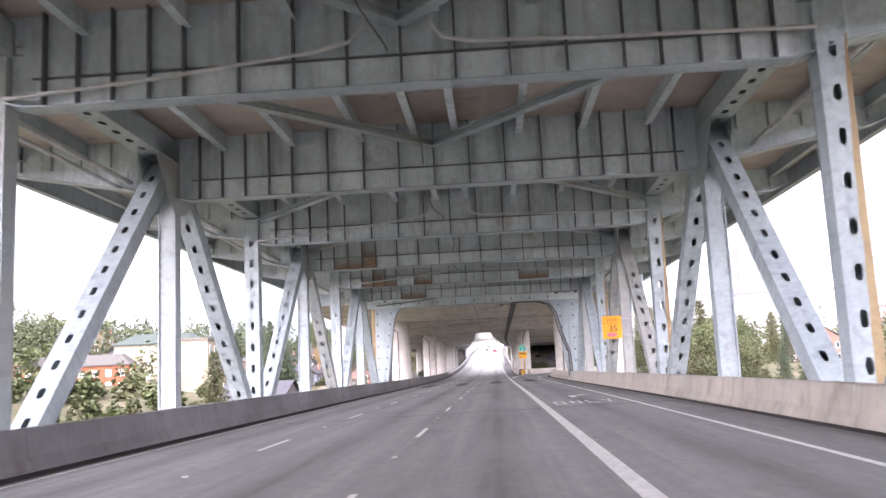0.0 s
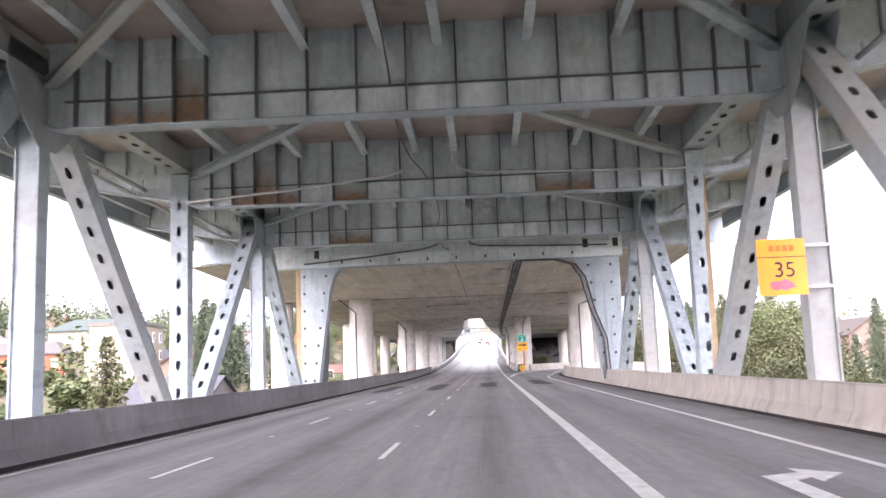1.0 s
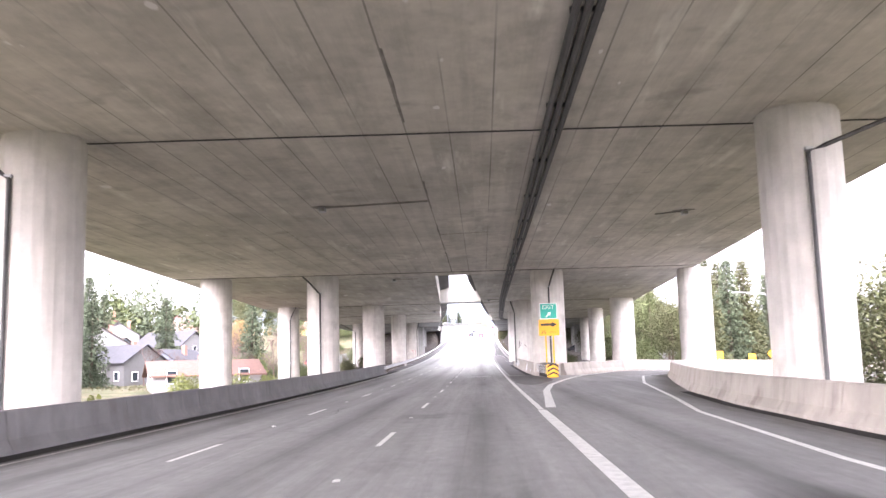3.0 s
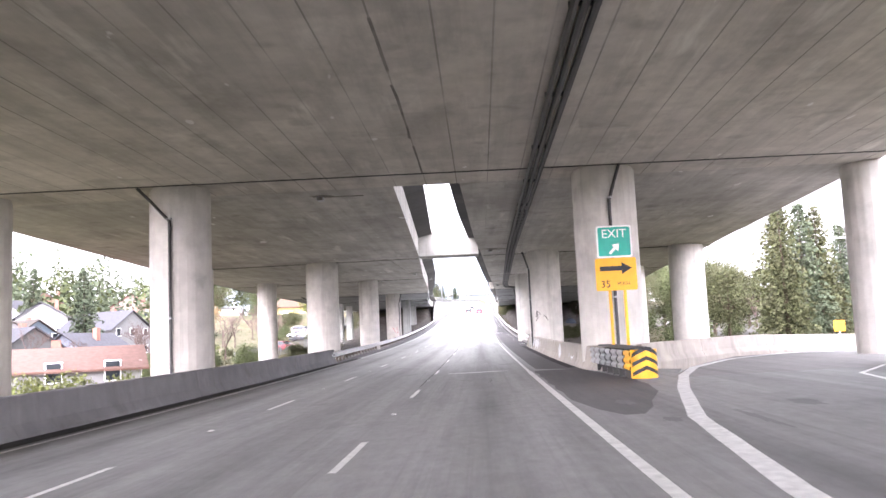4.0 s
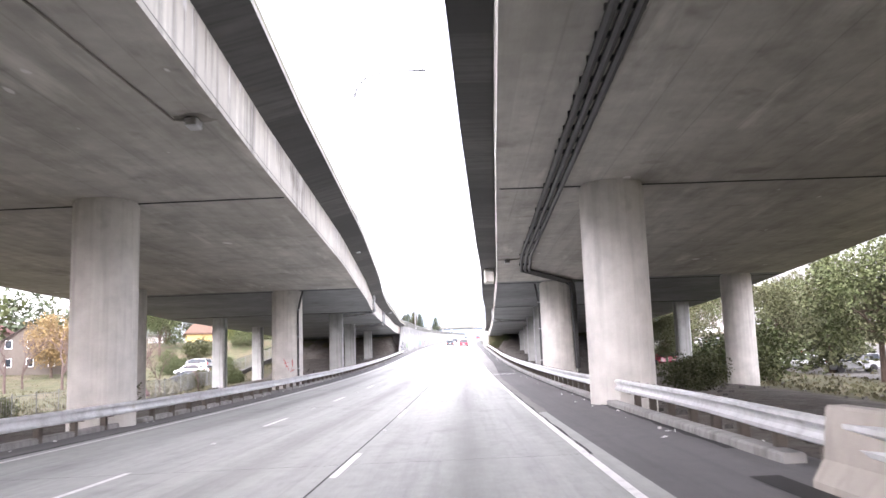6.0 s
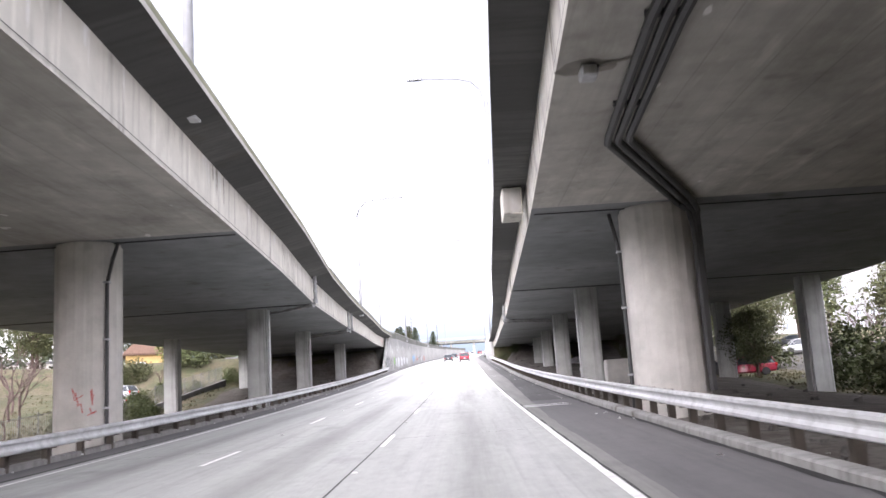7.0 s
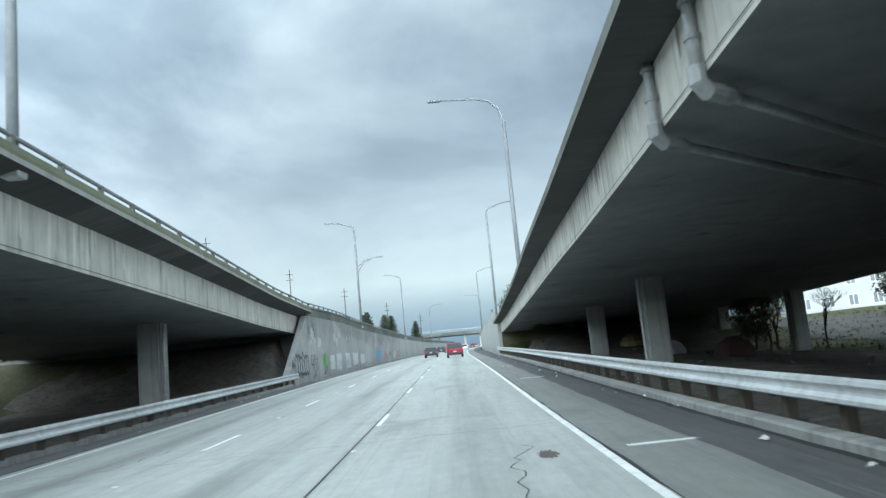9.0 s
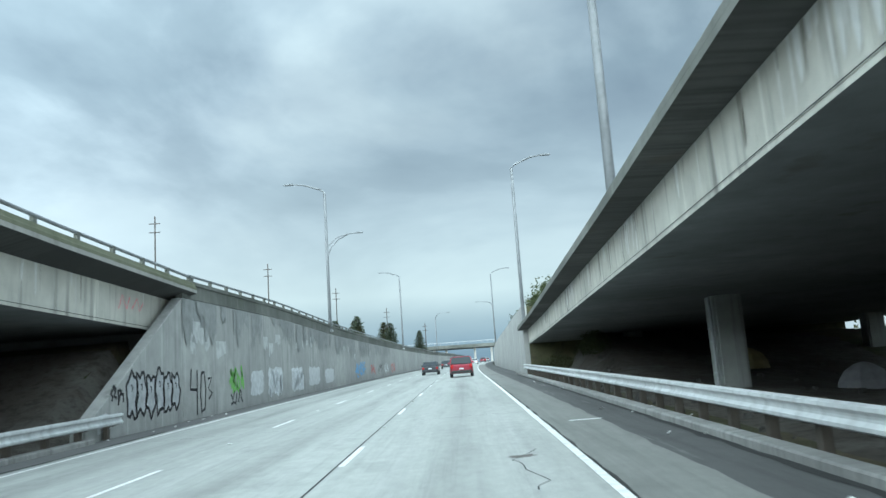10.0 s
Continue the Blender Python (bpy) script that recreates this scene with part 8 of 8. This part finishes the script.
# ---- houses ----
def house(x, y, w, d, h, wall_c, roof_c, turn, label, zoff=0.0, roof_h=None):
    z = ground_z(x, y) - 0.3 + zoff
    o = thing("house", pose(x, y, z, 0, 0, turn), label, "house", group="houses on the slope")
    wm, rm = plain("siding", wall_c, 0.8, var=0.15), plain("shingle_roof", roof_c, 0.9, var=0.35)
    bm = bmesh.new()
    rh = roof_h or w * 0.32
    sweep(bm, [[(-w / 2, yy, -2), (w / 2, yy, -2), (w / 2, yy, h), (0, yy, h + rh), (-w / 2, yy, h)] for yy in (-d / 2, d / 2)])
    part("wall", normals(bm), wm, o)
    for s in (-1, 1):
        bm = bmesh.new()
        e, t = 0.45, 0.14
        sl = rh / (w / 2)
        sweep(bm, [[(0, yy, h + rh + 0.03), (s * (w / 2 + e), yy, h - e * sl + 0.03), (s * (w / 2 + e), yy, h - e * sl + 0.03 + t), (0, yy, h + rh + 0.03 + t)] for yy in (-d / 2 - e, d / 2 + e)])
        part("roof", normals(bm), rm, o)
    bm = bmesh.new()
    box(bm, w * 0.18, w * 0.18 + 0.6, -0.3, 0.3, h + 0.4, h + rh + 0.7)
    part("chimney", bm, plain("chimney_brick", (0.25, 0.13, 0.10), 0.9), o)
    bm = bmesh.new()
    box(bm, -0.5, 0.5, -0.06, 0.06, -0.65, 0.65)
    box(bm, -0.44, 0.44, -0.065, 0.0, -0.02, 0.02)
    fr = mesh_of("window", bm, M_WHITE)
    bm = bmesh.new()
    box(bm, -0.42, 0.42, -0.075, -0.06, -0.57, 0.57)
    pn = mesh_of("pane", bm, M_GLASS)
    for s in (-1, 1):
        for k in range(max(2, int(w / 2.6))):
            px = -w / 2 + w * (k + 0.5) / max(2, int(w / 2.6))
            for zz in ([1.4] if h < 4 else [1.4, 4.1]):
                wn_ = mesh_part("window", fr, o, pose(px, s * (d / 2 + 0.02), zz, 0, 0, 0 if s < 0 else 180))
                mesh_part("pane", pn, wn_)
        for k in range(max(2, int(d / 3))):
            py = -d / 2 + d * (k + 0.5) / max(2, int(d / 3))
            wn_ = mesh_part("window", fr, o, pose(s * (w / 2 + 0.02), py, 1.5, 0, 0, 90 if s > 0 else -90))
            mesh_part("pane", pn, wn_)
    return o


GREY, BROWN, REDR, WHT, BLU, TAN = (0.05, 0.05, 0.058), (0.05, 0.04, 0.034), (0.11, 0.04, 0.032), (0.20, 0.20, 0.20), (0.10, 0.125, 0.155), (0.13, 0.10, 0.075)
for i, (x, y, w, d, h, wc, rc, tn, lb) in enumerate((
        (-35, 131, 8, 10, 5.6, WHT, GREY, 80, "white gabled house with a lavender-grey roof below the bridge"), (-17.5, 117, 5, 8, 7.3, TAN, (0.10, 0.075, 0.055), 35, "tan gabled house close below the bridge"), (-23, 126, 5, 8, 6.2, TAN, (0.11, 0.08, 0.06), 35, "small tan gabled house below the bridge"),
        (-66, 196, 8, 10, 5.4, WHT, GREY, -25, "white hillside house among dark conifers"), (-128, 300, 11, 12, 5.4, WHT, GREY, 30, "white house high on the hillside"), (-150, 330, 11, 12, 5.4, TAN, BROWN, 10, "tan house high on the hillside"), (-100, 320, 11, 12, 5.4, (0.13, 0.075, 0.058), GREY, 20, "terracotta house high on the hillside"),
        (-52, 178, 9, 12, 3.2, TAN, REDR, 20, "tan bungalow with a faded red roof"),
        
        (-46, 223, 5, 8, 3.5, (0.16, 0.175, 0.215), GREY, -15, "small blue-white gabled house on the slope"), (-50, 213, 7, 9, 3.4, (0.10, 0.10, 0.10), GREY, 60, "grey bungalow on the slope"), (-74, 268, 8, 10, 6.5, WHT, GREY, 20, "tall white gabled house on the slope"), (-67, 246, 8, 10, 4.0, BLU, BROWN, 60, "pale blue house with a brown roof on the slope"), (-69, 290, 8, 10, 5.0, (0.34, 0.36, 0.40), GREY, 10, "white gabled house on the slope"), (-61, 262, 9, 11, 4.6, (0.15, 0.15, 0.15), GREY, 70, "long pale grey-roofed house on the slope"),
        (-95, 300, 10, 12, 5.4, (0.30, 0.30, 0.31), GREY, -10, "white house among bare trees"), (-82, 326, 10, 12, 5.4, (0.24, 0.17, 0.15), REDR, 15, "salmon house with a red roof"), (-58, 222, 9, 11, 5.4, WHT, BROWN, 30, "white house on the hillside"),
        
        (-120, 240, 11, 12, 5.4, WHT, BROWN, 25, "white hillside house with a brown roof"), (-96, 260, 11, 12, 5.4, TAN, GREY, 40, "tan hillside house with grey roof"),
        (-140, 215, 11, 13, 5.4, WHT, GREY, 0, "white hillside house with a grey roof"), (-44, 128, 8, 10, 3.0, WHT, GREY, 0, "white bungalow below the bridge"), 
        (-66, 316, 9, 11, 4.2, (0.10, 0.085, 0.07), BROWN, 15, "drab cream house behind bare trees"),
        (62, 255, 10, 12, 5.4, (0.18, 0.175, 0.17), GREY, -20, "pale grey house among trees"), (75, 215, 10, 12, 5.4, (0.14, 0.09, 0.07), BROWN, 10, "brick-coloured house among trees"))):
    house(x, y, w, d, h, wc, rc, tn, lb)
house(-27.5, 178, 8, 10, 1.6, WHT, (0.135, 0.075, 0.06), 115, "low white bungalow with a faded pink roof", roof_h=1.3)


M_PANE = plain("far_window_glass", (0.20, 0.22, 0.24), 0.2, var=0.3)


def block(x, y, w, d, floors, wall_c, roof_c, turn, label, z0=None, flat=True, name="apartment_building", ribbon_windows=False):
    z = (ground_z(x, y) if z0 is None else z0) - 0.5
    o = thing(name, pose(x, y, z, 0, 0, turn), label, "building", group="far buildings")
    H = floors * 3.1 + 1.0
    bm = bmesh.new()
    box(bm, -w / 2, w / 2, -d / 2, d / 2, -4, H)
    part("wall", bm, plain("render_wall", wall_c, 0.85, var=0.15, scale=0.3), o)
    bm = bmesh.new()
    if flat:
        box(bm, -w / 2 - 0.2, w / 2 + 0.2, -d / 2 - 0.2, d / 2 + 0.2, H + 0.003, H + 0.6)
    else:
        sweep(bm, [[(-w / 2 - 0.5 + k, -d / 2 - 0.5 + k, H + zz), (w / 2 + 0.5 - k, -d / 2 - 0.5 + k, H + zz), (w / 2 + 0.5 - k, d / 2 + 0.5 - k, H + zz), (-w / 2 - 0.5 + k, d / 2 + 0.5 - k, H + zz)] for k, zz in ((0, 0.003), (0, 0.3), (min(w, d) * 0.3, 3.0))])
    part("roof", bm, plain("roofing", roof_c, 0.9, var=0.3), o)
    bm = bmesh.new()
    box(bm, -0.7, 0.7, -0.06, 0.05, -0.85, 0.85)
    fr = mesh_of("window", bm, M_WHITE)
    bm = bmesh.new()
    box(bm, -0.6, -0.04, -0.075, -0.06, -0.75, 0.75)
    box(bm, 0.04, 0.6, -0.075, -0.06, -0.75, 0.75)
    pn = mesh_of("pane", bm, M_PANE)
    for f in range(floors):
        for side, ln, off in ((0, w, d / 2), (90, d, w / 2), (-90, d, w / 2)):
            if ribbon_windows:
                bm = bmesh.new()
                box(bm, -ln * 0.46, ln * 0.46, -off - 0.06, -off + 0.02, 1.5 + f * 3.1, 3.0 + f * 3.1)
                bm.transform(Matrix.Rotation(radians(side), 4, "Z"))
                part("window", bm, M_PANE, o)
                continue
            n = max(2, int(ln / 3.2))
            for k in range(n):
                u = -ln / 2 + ln * (k + 0.5) / n
                a = radians(side)
                wn_ = mesh_part("window", fr, o, Matrix.Rotation(a, 4, "Z") @ Matrix.Translation((u, -off - 0.01, 2.2 + f * 3.1)))
                mesh_part("pane", pn, wn_)
    return o


block(-64, 185, 9, 12, 4, (0.19, 0.165, 0.12), (0.10, 0.09, 0.075), 4, "cream apartment building wing with tall windows", z0=-1.5)
block(-88.5, 233, 22, 16, 4, (0.18, 0.16, 0.12), (0.04, 0.055, 0.048), 4, "cream apartment building with a green hipped roof", z0=0.5, flat=False)
block(-106.5, 224, 27, 12, 3, (0.19, 0.062, 0.028), (0.07, 0.065, 0.06), 3, "orange brick apartment building with white windows", z0=-1.5, flat=False)
block(-135, 232, 20, 14, 3, (0.13, 0.06, 0.038), (0.06, 0.06, 0.06), -6, "brown brick apartment building on the hill", z0=0.5)
block(-128, 205, 26, 14, 2, (0.20, 0.20, 0.20), (0.08, 0.08, 0.085), 0, "low white building with a flat roof", z0=-3)
block(118, 345, 46, 20, 6, (0.24, 0.24, 0.25), (0.12, 0.12, 0.12), -14, "large white terraced building on the hill", z0=8)
block(98, 445, 46, 20, 6, (0.24, 0.24, 0.25), (0.12, 0.12, 0.12), -14, "large white terraced building on the hill")
block(66, 406, 26, 16, 4, (0.48, 0.48, 0.47), (0.35, 0.35, 0.35), -20, "white apartment building above the viaduct", z0=12.6)
block(320, 1100, 38, 30, 44, (0.10, 0.097, 0.095), (0.09, 0.09, 0.09), 10, "pale concrete tower block on the skyline", name="tower_block", z0=2, ribbon_windows=True)
block(210, 620, 40, 24, 7, (0.16, 0.155, 0.155), (0.1, 0.1, 0.1), 10, "pale terraced building on the far hill", z0=12, ribbon_windows=True)
block(170, 420, 34, 20, 5, (0.17, 0.12, 0.10), (0.09, 0.09, 0.09), -10, "buff apartment building on the far hill", z0=8, ribbon_windows=True)
block(-50.5, 354, 9, 10, 2, (0.42, 0.29, 0.12), (0.11, 0.065, 0.045), 20, "low ochre workshop with a rusty hipped roof beyond the yard", z0=7.0, flat=False)
block(-104, 420, 40, 16, 2, (0.34, 0.33, 0.30), (0.12, 0.12, 0.12), 20, "long pale building on the slope", z0=11)
block(-29, 470, 4.5, 4.5, 2, (0.58, 0.58, 0.56), (0.16, 0.07, 0.05), 0, "small white building behind the retaining wall", z0=rz(-10, 470) + 3)


# ---- tents and clutter under the eastern deck ----
def tent(x, y, c, label, s=1.0):
    t = thing("tent", pose(x, y, ground_z(x, y)), label, "tent", group="tents")
    bm = bmesh.new()
    n = 12
    sweep(bm, [[(s * rr_ * math.cos(2 * math.pi * k / n) * 1.2, s * rr_ * math.sin(2 * math.pi * k / n), s * z) for k in range(n)] for rr_, z in ((1.0, 0), (0.95, 0.4), (0.7, 0.85), (0.3, 1.15), (0.05, 1.22))])
    part("canopy", normals(bm), plain("tent_fabric", c, 0.7), t)
    return t


tent(15.5, 322, (0.05, 0.018, 0.02), "dark red dome tent under the viaduct")
tent(16, 352, (0.22, 0.19, 0.09), "ochre dome tent under the viaduct")
tent(19, 306, (0.04, 0.055, 0.08), "dark blue dome tent under the viaduct")
tent(-31.5, 266, (0.20, 0.12, 0.125), "pale pink dome tent on the grass slope")
tent(-33, 269, (0.16, 0.02, 0.025), "red dome tent on the grass slope")
tent(-57.5, 255, (0.16, 0.02, 0.025), "red canopy before the grey-roofed house", 2.0)
tent(16, 338, (0.3, 0.3, 0.32), "grey dome tent under the viaduct", 0.9)
bm = bmesh.new()
box(bm, -0.7, 0.7, -0.5, 0.5, -0.3, 1.5)
bevelled(bm, 0.05)
cab_o = part("utility_cabinet", bm, M_COLUMN)
cab_o.location = (9.2, 266, ground_z(9.2, 266))
tagged(cab_o, "pale graffiti-marked utility cabinet beside a column", "cabinet")
small_sign(32.7, 191.9, 0.95, M_YELLOW, "yellow diamond warning sign on a steel post", 45, 2.2)
small_sign(24.2, 182.5, 0.75, M_YELLOW, "yellow chevron sign beside the ramp", 0, 1.9)
small_sign(29, 187.5, 0.75, M_YELLOW, "yellow chevron sign beside the ramp", 0, 1.7)
lamp_post(34.4, 196, ground_z(34.4, 196), 9.2, -4.2)


# ---- beyond the abutments the carriageway, walls and lamps swing gently east ----
def swing(y):
    d = max(0.0, min(y, 720.0) - 372.0)
    return 1.3e-4 * d * d


def swing_far(ob):
    if (ob.matrix_basis.translation.length > 1e-6) or ob.matrix_basis.to_quaternion().angle > 1e-6:
        if ob.location.y > 372 and abs(ob.location.x) < 30:
            ob.location.x += swing(ob.location.y)
        return
    if ob.type == "MESH" and ob.data.users == 1:
        for v in ob.data.vertices:
            if v.co.y > 372:
                v.co.x += swing(v.co.y)
    for c in ob.children:
        swing_far(c)


STILL = ("ground", "far_", "overpass", "dry_grass", "rubble", "bare_ground", "gravel_lot", "apartment", "tower", "house", "cam", "sun")
for ob in [o for o in scene.objects if o.parent is None and o.type in ("MESH", "EMPTY") and not o.name.startswith(STILL)]:
    swing_far(ob)
